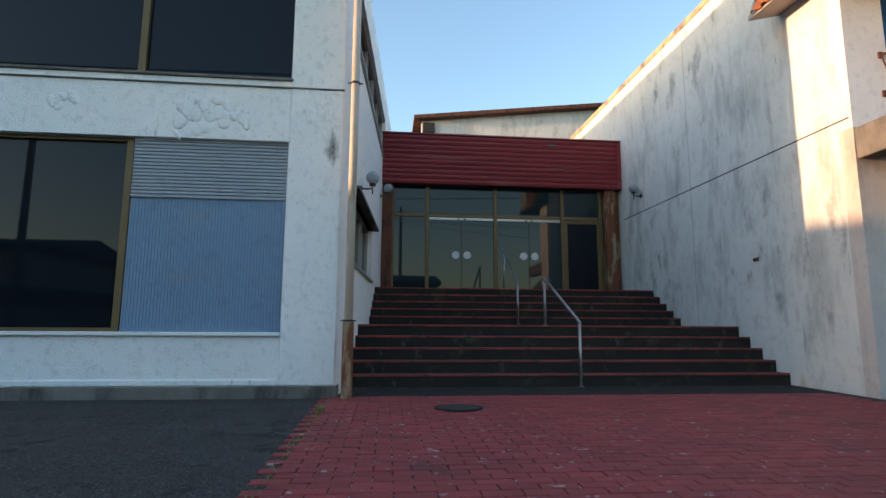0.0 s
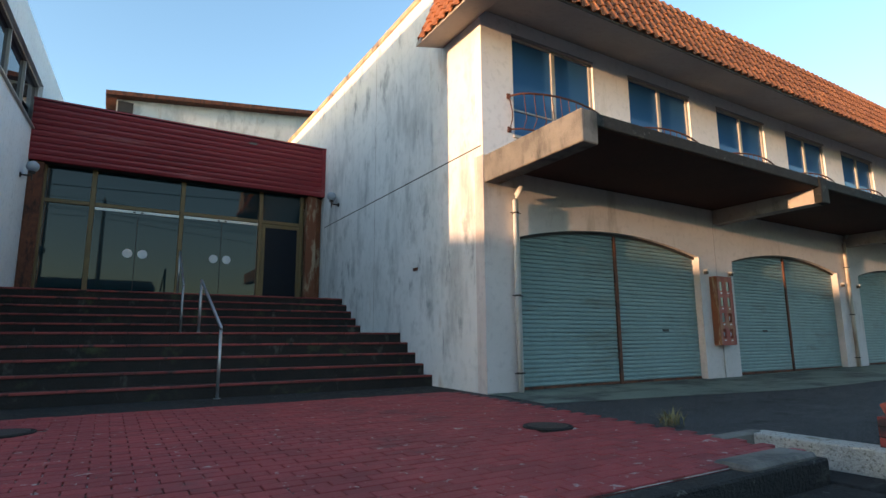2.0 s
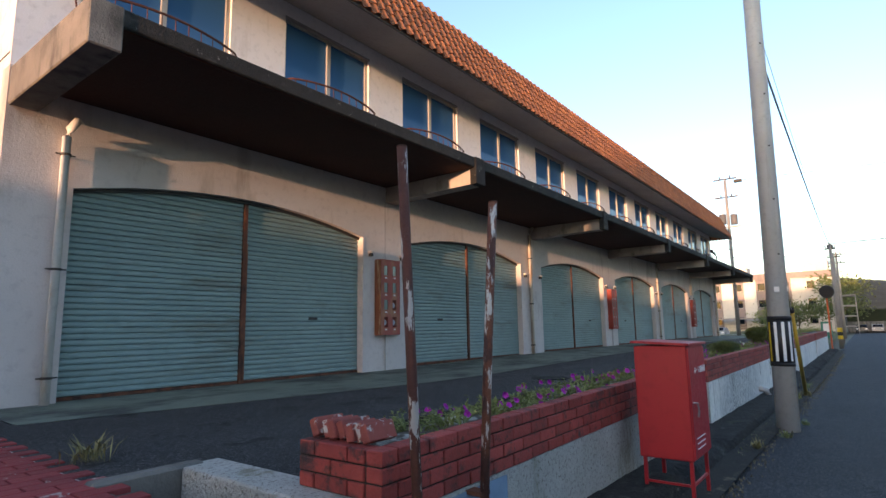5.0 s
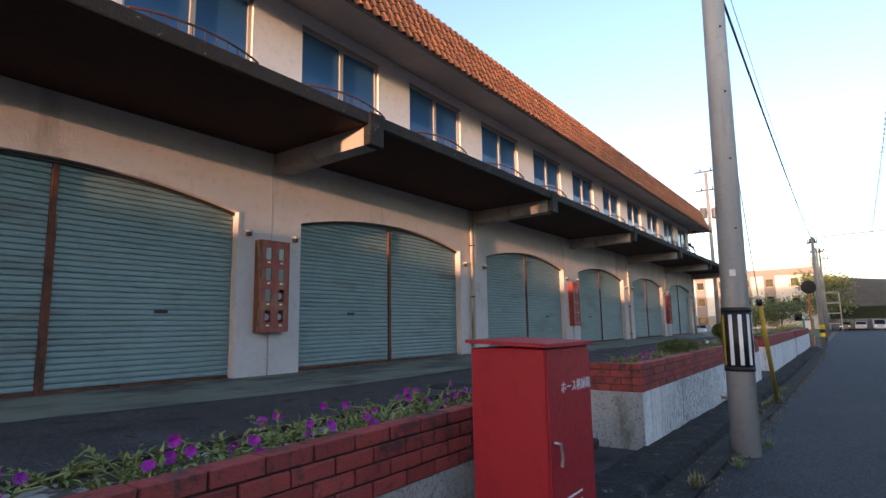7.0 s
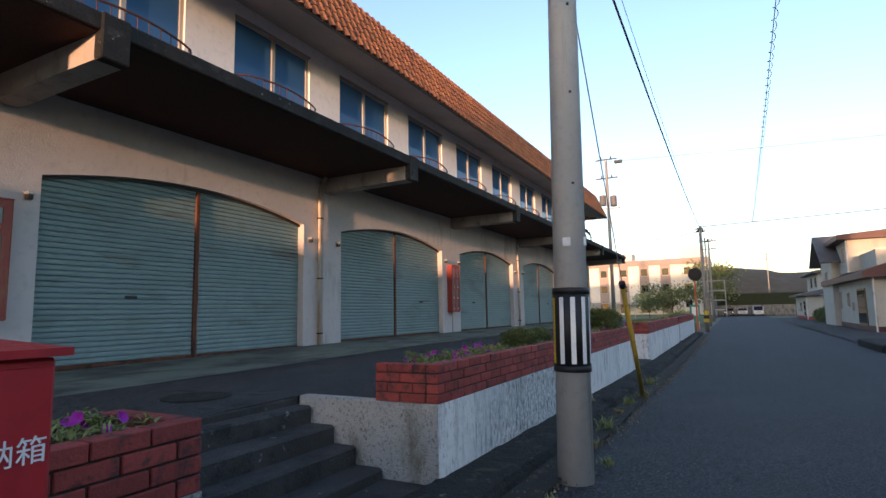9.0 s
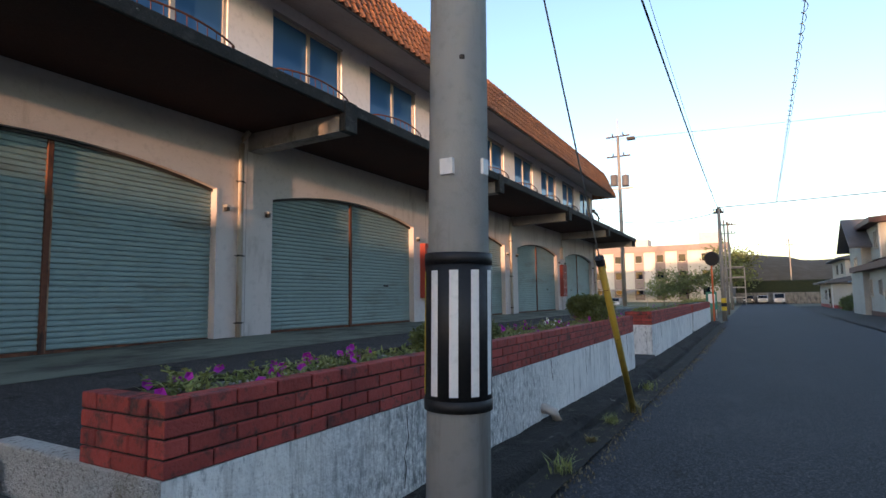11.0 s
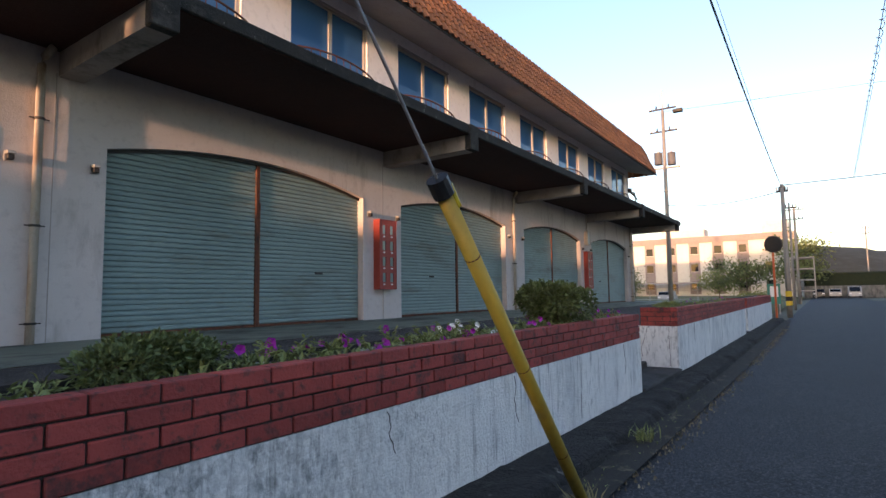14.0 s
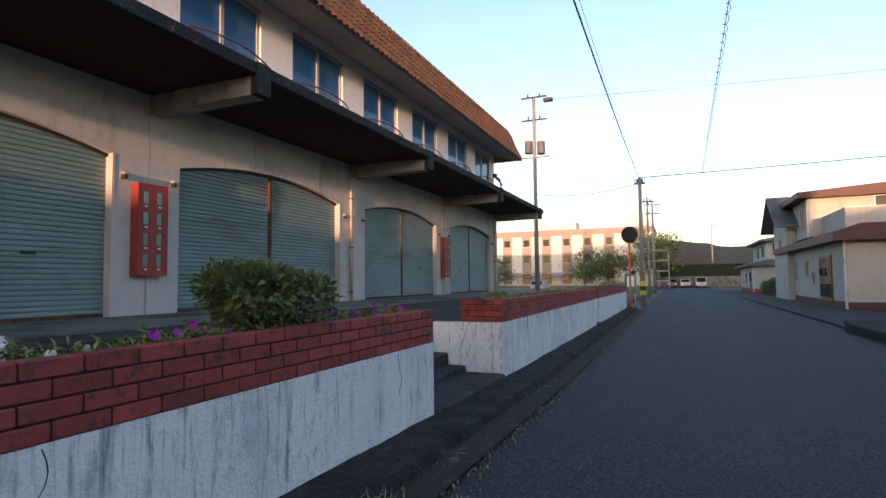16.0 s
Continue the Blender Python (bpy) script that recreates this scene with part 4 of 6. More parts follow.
def downpipe(x, y, ztop, zbot, mat_, label, r=0.05, elbow=True, brackets=(0.7, 2.0, 3.4), boot=None):
    d = thing("downpipe", (x, y, zbot), label, "downpipe", "rainwater pipes")
    pts = [(x, y, zbot), (x, y, ztop - 0.25)]
    if elbow:
        pts += [(x + 0.02, y - 0.01, ztop - 0.15), (x + 0.10, y - 0.07, ztop)]
    part("pipe", tube(pts, r, 12), mat_, d, smooth=True)
    for zb in brackets:
        b = part("bracket", disc((x, y, zb), r + 0.012, "z", 0.03, 14), "dark", d, "dark pipe clip")
        part("arm", box(x - 0.11, x + 0.11, y - 0.008, y + 0.008, zb - 0.008, zb + 0.008), "dark", b)
        part("stub", box(x - 0.01, x + 0.01, y, y + 0.09, zb - 0.01, zb + 0.01), "dark", b)
    if boot:
        part("boot", tube([(x, y, zbot - 0.0), (x, y, boot)], r + 0.018, 12), "rust_orange", d, "rust-streaked steel pipe guard")
    return d


downpipe(7.24, Y0 - 0.085, 3.98, 0.41, "pipe_white", "white plastic downpipe under the canopy corner", brackets=(0.75, 2.05, 3.5))
for i in (1, 3, 5):
    downpipe(OX + i * B + OW + 0.44, Y0 - 0.085, 4.25, 0.43, "pipe", "cream plastic downpipe on a storehouse pier", brackets=(0.75, 1.95, 3.3))
downpipe(XE - 0.12, Y0 - 0.085, 4.25, 0.48, "pipe_white", "white plastic downpipe at the far storehouse corner", brackets=(0.9, 2.2, 3.4))
sb = thing("supply_box", (OX + 4 * B + OW + 0.60, Y0 - 0.1, 2.95), "cream electrical supply box above the meter box", "electrical box")
sx = OX + 4 * B + OW + 0.45
part("casing", box(sx, sx + 0.32, Y0 - 0.16, Y0 - 0.002, 2.95, 3.55, 0.012), "pipe", sb)
part("cover", box(sx + 0.02, sx + 0.30, Y0 - 0.172, Y0 - 0.161, 2.98, 3.52, 0.004), "pipe_white", sb)
part("conduit", tube([(sx + 0.16, Y0 - 0.06, 3.55), (sx + 0.16, Y0 - 0.06, 4.24)], 0.025, 8), "pipe", sb)
dc = thing("service_cables", (XE - 0.1, Y0 - 0.1, 5.9), "black service cables dangling at the storehouse corner", "cable")
for k, (dx, dz) in enumerate(((0.15, -0.5), (0.35, -0.8), (0.5, -0.3))):
    part("cable", tube([(XE - 0.12, Y0 - 0.02, 6.2), (XE + 0.1 + dx * 0.4, Y0 - 0.25, 6.1 - 0.1 * k), (XE + dx, Y0 - 0.3, 6.1 + dz)], 0.035, 6), "cable", dc)
part("insulator", box(XE - 0.2, XE - 0.02, Y0 - 0.18, Y0 - 0.002, 6.1, 6.3, 0.01), "dark", dc)
downpipe(-0.98, FY - 0.10, 8.3, 0.42, "pipe", "tall cream downpipe at the office corner with rusty guard", 0.06, False, (1.50, 5.0, 7.6), boot=1.48)

# ---- globe lamps on the stair walls ----


def globe(x, y, z, d, label):
    g = thing("globe_lamp", (x, y, z), label, "wall lamp", "globe lamps by the stairs")
    part("globe", ball((x + d * 0.22, y, z + 0.12), 0.13, 16), "panel_grey", g, "grey weathered glass globe", True)
    part("cup", disc((x + d * 0.22, y, z - 0.015), 0.06, "z", 0.05), "dark", g)
    part("arm", tube([(x, y, z - 0.10), (x + d * 0.14, y, z - 0.10), (x + d * 0.22, y, z - 0.08), (x + d * 0.22, y, z - 0.02)], 0.018, 8), "dark", g)
    part("finial", tube([(x + d * 0.22, y, z - 0.08), (x + d * 0.22, y, z - 0.20)], 0.014, 6), "dark", g)
    part("plate", disc((x + d * 0.012, y, z - 0.10), 0.06, "x", 0.022), "dark", g)


globe(6.613, 14.4, 5.22, -1, "globe wall lamp on a dark bracket, weathered white wall")
globe(LX(10.35) + 0.005, 10.35, 4.15, 1, "globe wall lamp on a dark bracket, office wall")
globe(LX(15.0) + 0.005, 15.0, 5.15, 1, "globe wall lamp beside the red fascia")
spout = thing("wall_spout", (6.61, 9.75, 2.75), "small rusty drain stub in the side wall", "drain spout")
part("stub", tube([(6.63, 9.75, 2.76), (6.53, 9.75, 2.73)], 0.035, 10), "rust", spout)

# ---- handrails on the stairs ----


def handrail(p0, p1, f0, f1, label):
    r = thing("handrail", (p0[0], p0[1], f0), label, "handrail", "stair handrails")
    part("rail", tube([(p0[0], p0[1] - 0.03, p0[2] - 0.02), p0, p1, (p1[0], p1[1] + 0.05, p1[2] - 0.02)], 0.024, 10), "steel", r, smooth=True)
    for p, fz in ((p0, f0), (p1, f1)):
        part("post", tube([(p[0], p[1], fz - 0.03), (p[0], p[1], p[2] - 0.01)], 0.024, 10), "steel", r, smooth=True)
        part("foot", disc((p[0], p[1], fz + 0.006), 0.05, "z", 0.012), "steel", r)


handrail((2.76, 8.96, 1.52), (2.66, 10.62, 2.40), 0.455, 1.469, "steel pipe handrail on the lower stair flight")
handrail((2.55, 12.42, 2.48), (2.60, 14.10, 3.42), 1.469, 2.427, "steel pipe handrail on the upper stair flight")

# ---- wrought iron window guards ----


def guard_master():
    g = thing("window_guard", (WX + WW / 2, Y0, 4.98), "rusty wrought-iron bowed window guard", "window guard", "guards at the upper windows")
    x0, x1 = WX - 0.12, WX + WW + 0.12

    def pt(u, z, bow):
        s = math.sin(math.pi * u) ** 0.35
        return (x0 + (x1 - x0) * u, Y0 - 0.03 - bow * s, z)

    n = 16
    zt = lambda u: 5.70 + 0.09 * math.sin(math.pi * u)
    part("top_rail", tube([pt(k / n, zt(k / n), 0.30) for k in range(n + 1)], 0.019, 6), "rust_bright", g)
    part("bottom_rail", tube([pt(k / n, 5.06, 0.22) for k in range(n + 1)], 0.015, 6), "rust_bright", g)
    for k in range(1, 12):
        u = k / 12
        a, b = pt(u, 5.06, 0.22), pt(u, zt(u), 0.30)
        mid = ((a[0] + b[0]) / 2, min(a[1], b[1]) - 0.06, 5.22)
        part("bar", tube([a, mid, (b[0], b[1] - 0.03, 5.40), b], 0.008, 5), "rust_bright", g)
    for u in (0.0, 1.0):
        a, b = pt(u, 5.06, 0.0), pt(u, zt(u), 0.0)
        part("end_scroll", tube([a, (a[0] - 0.02, a[1] - 0.10, 5.2), (a[0] + 0.03, a[1] - 0.05, 5.4), b], 0.012, 6), "rust_bright", g)
        for p in (a, b):
            part("bolt_plate", box(p[0] - 0.035, p[0] + 0.035, Y0 - 0.03, Y0 + 0.0, p[2] - 0.05, p[2] + 0.05), "rust_bright", g)
    return g


gm = guard_master()
for k in range(1, 12):
    copy_thing(gm, Matrix.Translation((k * B / 2, 0, 0)) @ gm.matrix_basis)

# ---- retaining walls with brick planters ----
PY, PD = 1.50, 0.66


def planter(x0, x1, zl, zr, ret, label):
    """Concrete wall below, brick box above; zl, zr: the brick foot at either end. ret: how far back the side wall runs."""
    sl = lambda x: zl + (zr - zl) * (x - x0) / (x1 - x0)
    p = thing("planter", (x0, PY, road_z(x0)), label, "planter", "brick planters along the road")
    n = max(2, int((x1 - x0) / 0.8))
    bm = bmesh.new()
    lo = -0.75
    xs = span(x0, x1, n)
    for a, b in zip(xs, xs[1:]):
        vs = [bm.verts.new(q) for q in ((a, PY, lo), (b, PY, lo), (b, PY, sl(b)), (a, PY, sl(a)), (b, PY + 0.2, sl(b)), (a, PY + 0.2, sl(a)))]
        bm.faces.new((vs[0], vs[1], vs[2], vs[3]))
        bm.faces.new((vs[3], vs[2], vs[4], vs[5]))
    bmesh.ops.remove_doubles(bm, verts=bm.verts, dist=1e-4)
    part("retaining_wall", bm, "pebble" if x0 < 7 else "retaining", p, "grey pebbled retaining wall" if x0 < 7 else "streaked whitewashed concrete retaining wall")
    part("end_wall", box(x0 - (0.16 if x0 < 7 else 0), x0 + 0.14, PY + 0.004, PY + ret, -0.75, 0.385 if x0 < 7 else zl + 0.004, 0.012), "pebble" if x0 < 20 else "retaining", p, "rough pebbled concrete return wall")
    part("end_wall", box(x1 - 0.14, x1 + 0.003, PY + 0.004, PY + ret, -0.75, zr, 0.012), "retaining", p)
    # mortar core and soil
    h = 4 * 0.086
    bm = bmesh.new()
    ring = ((x0 + 0.015, PY + 0.015, x1 - 0.015, PY + 0.10), (x0 + 0.015, PY + PD - 0.1, x1 - 0.015, PY + PD - 0.015),
            (x0 + 0.015, PY + 0.1, x0 + 0.10, PY + PD - 0.1), (x1 - 0.10, PY + 0.1, x1 - 0.015, PY + PD - 0.1))
    for a, c, b, d in ring:
        vs = [bm.verts.new(q) for q in ((a, c, sl(a) - 0.02), (b, c, sl(b) - 0.02), (b, d, sl(b) - 0.02), (a, d, sl(a) - 0.02),
                                        (a, c, sl(a) + h - 0.012), (b, c, sl(b) + h - 0.012), (b, d, sl(b) + h - 0.012), (a, d, sl(a) + h - 0.012))]
        for fc in ((0, 1, 5, 4), (1, 2, 6, 5), (2, 3, 7, 6), (3, 0, 4, 7), (4, 5, 6, 7)):
            bm.faces.new([vs[t] for t in fc])
    part("mortar", bm, "mortar", p, "dark mortar between the bricks")
    rs = random.Random(int(x0 * 10))
    bm = sheet(span(x0 + 0.1, x1 - 0.1, int((x1 - x0) * 5)), span(PY + 0.1, PY + PD - 0.1, 4),
               lambda x, y: sl(x) + h - 0.055 + 0.045 * noise.noise((x * 3, y * 3, 1.0)))
    part("soil", bm, "soil", p, "dry crumbly soil")
    return p, sl, h


P1 = planter(6.90, 11.75, 0.30, 0.34, 1.7, "red brick planter with petunias on grey pebbled wall")
P2 = planter(14.10, 24.72, 0.372, 0.380, 1.55, "long red brick planter with shrubs and petunias on streaked wall")
P3 = planter(27.15, 37.3, 0.402, 0.40, 1.1, "red brick planter with weeds on cracked white wall")
P4 = planter(37.95, 48.4, 0.40, 0.40, 1.0, "far red brick planter on white wall")
# cracks in the plastered walls
rk = random.Random(3)


def crack(p, x, z0, z1, along="y", at=PY):
    bm = bmesh.new()
    pts = []
    n = 9
    dx = 0.0
    for k in range(n):
        dx += rk.uniform(-0.03, 0.035)
        z = z0 + (z1 - z0) * k / (n - 1)
        pts.append((x + dx, at - 0.001, z) if along == "y" else (at - 0.001, x + dx, z))
    add_tube(bm, pts, 0.0032, 4)
    part("crack", bm, "mortar", p, "thin dark crack")


for x in (16.0, 19.25, 20.9, 23.9):
    crack(P2[0], x, 0.36, rk.uniform(-0.3, 0.1))
for yy in (1.62, 2.0):
    crack(P3[0], yy, 0.39, -0.3, "x", 27.15)
crack(P3[0], 28.6, 0.39, 0.0)
pl_plate = part("blue_plate", box(6.93, 8.1, PY - 0.006, PY - 0.001, 0.13, 0.285), "panel_blue", P1[0], "pale blue painted patch under the bricks")

# steps through the gaps
for gx0, gx1, zb in ((11.77, 14.08, -0.19), (24.74, 27.13, -0.23), (37.32, 37.93, -0.27)):
    st = thing("garden_steps", ((gx0 + gx1) / 2, 2, zb), "dark mossy concrete steps up to the yard", "steps", "steps between the planters", kind="structure")
    n = 5
    for k in range(n):
        z1 = zb + (0.30 - zb) * (k - 1) / (n - 2) if k else zb - 0.09
        y = (1.45, 2.05, 2.33, 2.58, 2.86)[k]
        part("step", box(gx0, gx1, y, 3.2 if k == n - 1 else y + 0.6, -0.7, z1 - (0.004 if k == n - 1 else 0), 0.02), "garden_step", st)
    part("top_edge", box(gx0, gx1, 3.04, 3.3, -0.7, yard_z(0, 3.0) - 0.004, 0.01), "garden_step", st)
drain = thing("drain_pipe", (18.9, 1.45, -0.2), "grey plastic drain elbow through the retaining wall", "pipe")
part("pipe", tube([(18.9, 1.56, -0.16), (18.9, 1.44, -0.17), (18.92, 1.36, -0.20), (18.93, 1.33, -0.30)], 0.06, 12), "alu", drain, smooth=True)

# loose bricks on the first planter
bm = box(-0.105, 0.105, -0.05, 0.05, 0.0, 0.06, 0.006)
lme = bpy.data.meshes.new("loose_brick")
bm.to_mesh(lme)
bm.free()
lme.materials.append(M["brick_pale"])
for k in range(7):
    o = new("loose_brick", lme)
    o.matrix_basis = pose(7.06 + 0.02 * (k % 2), 1.70 + 0.068 * k, 0.30 + 4 * 0.086 + 0.045, 66 + 5 * (k % 3), 0, 4 * (k % 3) - 3)
    tagged(o, "loose red brick with pale mortar, leaning in a row", "brick", "loose bricks on the planter")

# ---- rusty posts ----
for (bx, by, tx, ty, tz, mat_, lab) in ((7.12, 1.42, 6.98, 1.42, 2.24, "rust_post", "rusty thin steel post with remnants of white paint"),
                                        (7.665, 1.42, 7.678, 1.28, 2.03, "rust_pale", "flaking white-painted rusty thin steel post")):
    p = thing("sign_post", (bx, by, road_z(bx) + 0.1), lab, "post", "rusty posts at the planter")
    part("pole", tube([(bx, by, road_z(bx) + 0.05), ((bx + tx) / 2, (by + ty) / 2, 1.0), (tx, ty, tz)], 0.028, 10), mat_, p, smooth=True)
    part("top_cap", disc((tx, ty, tz), 0.029, "z", 0.01, 10), "rust", p)
    for z in (0.28, -0.02):
        u = (z - road_z(bx)) / (tz - road_z(bx))
        cx = bx + (tx - bx) * u
        part("clamp", box(cx - 0.04, cx + 0.05, by - 0.035, by + 0.09, z - 0.012, z + 0.012), "rust", p)

# ---- red hose cabinet ----
hb = thing("hose_cabinet", (10.4, 1.05, -0.2), "red painted steel fire hose cabinet on legs", "hose cabinet")
hx0, hx1, hy0, hy1, hz0, hz1 = 10.10, 10.72, 0.80, 1.27, 0.06, 1.06
part("body", box(hx0, hx1, hy0, hy1, hz0, hz1, 0.008), "hosebox", hb)
part("lid", prism([(hy0 - 0.03, hz1 + 0.004), (hy1 + 0.02, hz1 + 0.03), (hy1 + 0.02, hz1 + 0.05), (hy0 - 0.03, hz1 + 0.025)], "x", hx0 - 0.025, hx1 + 0.025), "hosebox", hb, "slightly sloped red lid")
door = part("door", box(hx0 + 0.012, hx1 - 0.012, hy0 - 0.012, hy0 - 0.001, hz0 + 0.02, hz1 - 0.02, 0.003), "hosebox", hb)
part("handle", tube([(hx0 + 0.06, hy0 - 0.014, 0.56), (hx0 + 0.06, hy0 - 0.05, 0.56), (hx0 + 0.075, hy0 - 0.052, 0.49), (hx0 + 0.075, hy0 - 0.045, 0.44)], 0.010, 8), "steel", door, "chrome lever handle")
for r in range(3):
    part("vent_slot", box(hx0 + 0.10, hx1 - 0.22, hy0 - 0.016, hy0 - 0.011, hz0 + 0.09 + r * 0.045, hz0 + 0.10 + r * 0.045), "white_paint", door)
for lx in (hx0 + 0.02, hx1 - 0.05):
    for ly in (hy0 + 0.02, hy1 - 0.05):
        part("leg", box(lx, lx + 0.03, ly, ly + 0.03, road_z(10.4) - 0.02, hz0), "hosebox", hb)
part("stretcher", box(hx0 + 0.02, hx1 - 0.02, hy0 + 0.025, hy0 + 0.045, -0.16, -0.14), "hosebox", hb)
part("stretcher", box(hx0 + 0.025, hx0 + 0.045, hy0 + 0.02, hy1 - 0.02, -0.16, -0.14), "hosebox", hb)
tc = bpy.data.curves.new("lettering", "FONT")
tc.body = "ホース格納箱"
tc.size = 0.072
tc.extrude = 0.001
tob = new("lettering", tc)
dg = bpy.context.evaluated_depsgraph_get()
tme = bpy.data.meshes.new_from_object(tob.evaluated_get(dg))
bpy.data.objects.remove(tob)
lt = new("lettering", tme)
tme.materials.clear()
tme.materials.append(M["white_paint"])
lt.parent = door
lt.matrix_basis = pose(hx0 + 0.17, hy0 - 0.014, 0.81, 90, 0, 0)
lt["label"] = "white painted lettering"

# ---- utility pole with reflective sleeve, guy wire ----
UX, UY = 15.09, 0.602


def axis(z):
    return (UX + 0.0054 * z, UY - 0.0145 * z, z)



up = thing("utility_pole", (UX, UY, road_z(UX)), "grey concrete utility pole with striped black sleeve", "utility pole", "poles along the road")
part("shaft", tube([axis(road_z(UX) - 0.05), axis(12.0)], 0.166, 32, 0.098), "pole", up, smooth=True)
part("sleeve", tube([axis(0.62), axis(1.33)], 0.170, 32), "black", up, "black plastic sleeve with stripes", smooth=True)
for zc in (0.615, 1.335):
    part("sleeve_collar", tube([axis(zc - 0.028), axis(zc + 0.028)], 0.1735, 32), "black", up, smooth=True)
for k in range(10):
    a0 = radians(k * 36 + 20)
    b = bmesh.new()
    va = [[b.verts.new((axis(z)[0] + 0.1715 * math.cos(a0 + t), axis(z)[1] + 0.1715 * math.sin(a0 + t), z)) for z in (0.665, 1.275)] for t in (-0.13, -0.045, 0.045, 0.13)]
    for q, r in zip(va, va[1:]):
        b.faces.new((q[0], r[0], r[1], q[1]))
    part("stripe", b, "yellow_bar" if k == 3 else "white_paint", up)
part("notice", box(UX - 0.160, UX - 0.13, UY - 0.08, UY - 0.01, 1.75, 1.83), "white_paint", up, "small square white tag")
part("notice", box(UX - 0.03, UX + 0.03, UY - 0.188, UY - 0.15, 1.76, 1.84), "white_paint", up, "small white tag")
for k in range(12):
    z = 1.9 + 0.45 * k
    a = radians(215 if k % 2 else 35)
    part("step_hole", disc((axis(z)[0] + 0.148 * math.cos(a), axis(z)[1] + 0.148 * math.sin(a), z), 0.014, "z", 0.02, 8), "dark", up)
part("cross_arm", box(UX - 0.05, UX + 0.05, UY - 0.9, UY + 0.9, 11.2, 11.3), "alu", up)

gw = thing("guy_wire", (20.5, 0.78, road_z(20.5)), "steel guy wire with yellow plastic guard tube", "guy wire")
GB, GT = Vector((20.51, 0.765, -0.465)), Vector((18.72, 0.72, 1.522))
GP = Vector((UX + 0.12, UY - 0.03, 5.3))
part("wire", tube([GB, GT, GP], 0.008, 6), "steel", gw)
part("guard_tube", tube([GB, GT], 0.040, 14), "yellow", gw, "faded yellow guard tube", smooth=True)
gd = (GT - GB).normalized()
part("top_clamp", tube([GT - gd * 0.04, GT + gd * 0.05], 0.052, 12), "black", gw, "black clamp at the tube top")
part("eyelet", tube([GT - gd * 0.10 + Vector((0.03, -0.03, 0)), GT + gd * 0.02 + Vector((0.03, -0.03, 0))], 0.018, 8), "yellow_bar", gw)
for s in (0.25, 0.55, 0.85):
    q = GB.lerp(GT, s)
    part("band", tube([q - gd * 0.004, q + gd * 0.004], 0.0408, 12), "rust", gw)

# ---- far poles, mirror, wires ----


def far_pole(x, y, h, label, arms, tilt=0.0, band=False, r=0.16):
    p = thing("utility_pole", (x, y, road_z(x)), label, "utility pole", "poles along the road")
    tx = x + tilt
    part("shaft", tube([(x, y, road_z(x) - 0.1), (tx, y, h)], r, 14, r * 0.65), "pole_far", p, smooth=True)
    for z, w in arms:
        a = part("cross_arm", box(tx - 0.05, tx + 0.05, y - w, y + w, z - 0.05, z + 0.05), "dark", p)
        for s in (-0.9, -0.45, 0.45, 0.9):
            part("insulator", tube([(tx, y + s * w, z + 0.05), (tx, y + s * w, z + 0.28)], 0.06, 8, 0.04), "white_paint" if abs(s) > 0.5 else "dark", a)
    if band:
        part("band", tube([(x, y, 0.1), (x, y, 0.9)], r + 0.012, 14), "yellow_bar", p, "yellow warning band")
        part("band_stripe", tube([(x, y, 0.35), (x, y, 0.6)], r + 0.016, 14), "black", p)
    return p


hv = far_pole(56.4, 7.9, 13.6, "tall concrete power pole with cross arms and transformers", [(13.7, 0.9), (12.1, 0.9)], r=0.17)
part("top_rod", tube([(56.4, 7.9, 13.5), (56.4, 7.9, 15.1)], 0.05, 6), "alu", hv)
for dy, dz in ((-0.45, 10.1), (0.42, 10.2)):
    t = part("transformer", disc((56.4, 7.9 + dy, dz), 0.28, "z", 0.85, 14), "house_grey", hv, "grey pole transformer")
    part("bushing", tube([(56.4, 7.9 + dy, dz + 0.5), (56.4, 7.9 + dy, dz + 0.75)], 0.06, 8), "white_paint", t)
part("lower_arm", box(56.3, 56.5, 6.9, 8.9, 9.45, 9.57), "alu", hv)
part("switch_gear", box(56.2, 56.6, 6.6, 7.2, 13.3, 13.5), "dark", hv)
pole2 = far_pole(53.0, 0.95, 6.95, "concrete telephone pole with yellow band", [(6.55, 0.3)], band=True, r=0.15)
pole3 = far_pole(66.0, 1.15, 7.6, "slim steel pole beside the road", [(7.2, 0.5)], r=0.10)
pole4 = far_pole(84.0, 1.4, 9.5, "distant utility pole with cross arms", [(9.2, 0.9), (8.2, 0.8)])
pole5 = far_pole(150.0, -8.0, 13.0, "distant concrete power pole with cross arms", [(12.5, 1.0), (11.5, 0.9)])
pole6 = far_pole(0.5, -9.0, 10.5, "concrete utility pole across the road", [(10.2, 0.9), (9.2, 0.8)])
pole7 = far_pole(-14.0, -5.4, 11.0, "concrete utility pole across the road with lamp", [(10.6, 0.9)])


def wire(name, a, b, sag, r, label, mat_="cable", n=24, twist=0.0):
    a, b = Vector(a), Vector(b)
    pts = []
    for k in range(n + 1):
        u = k / n
        p = a.lerp(b, u)
        p.z -= 4 * sag * u * (1 - u)
        pts.append(p)
    return tagged(link(name, tube(pts, r, 6), mat_), label, "cable", "overhead cables")


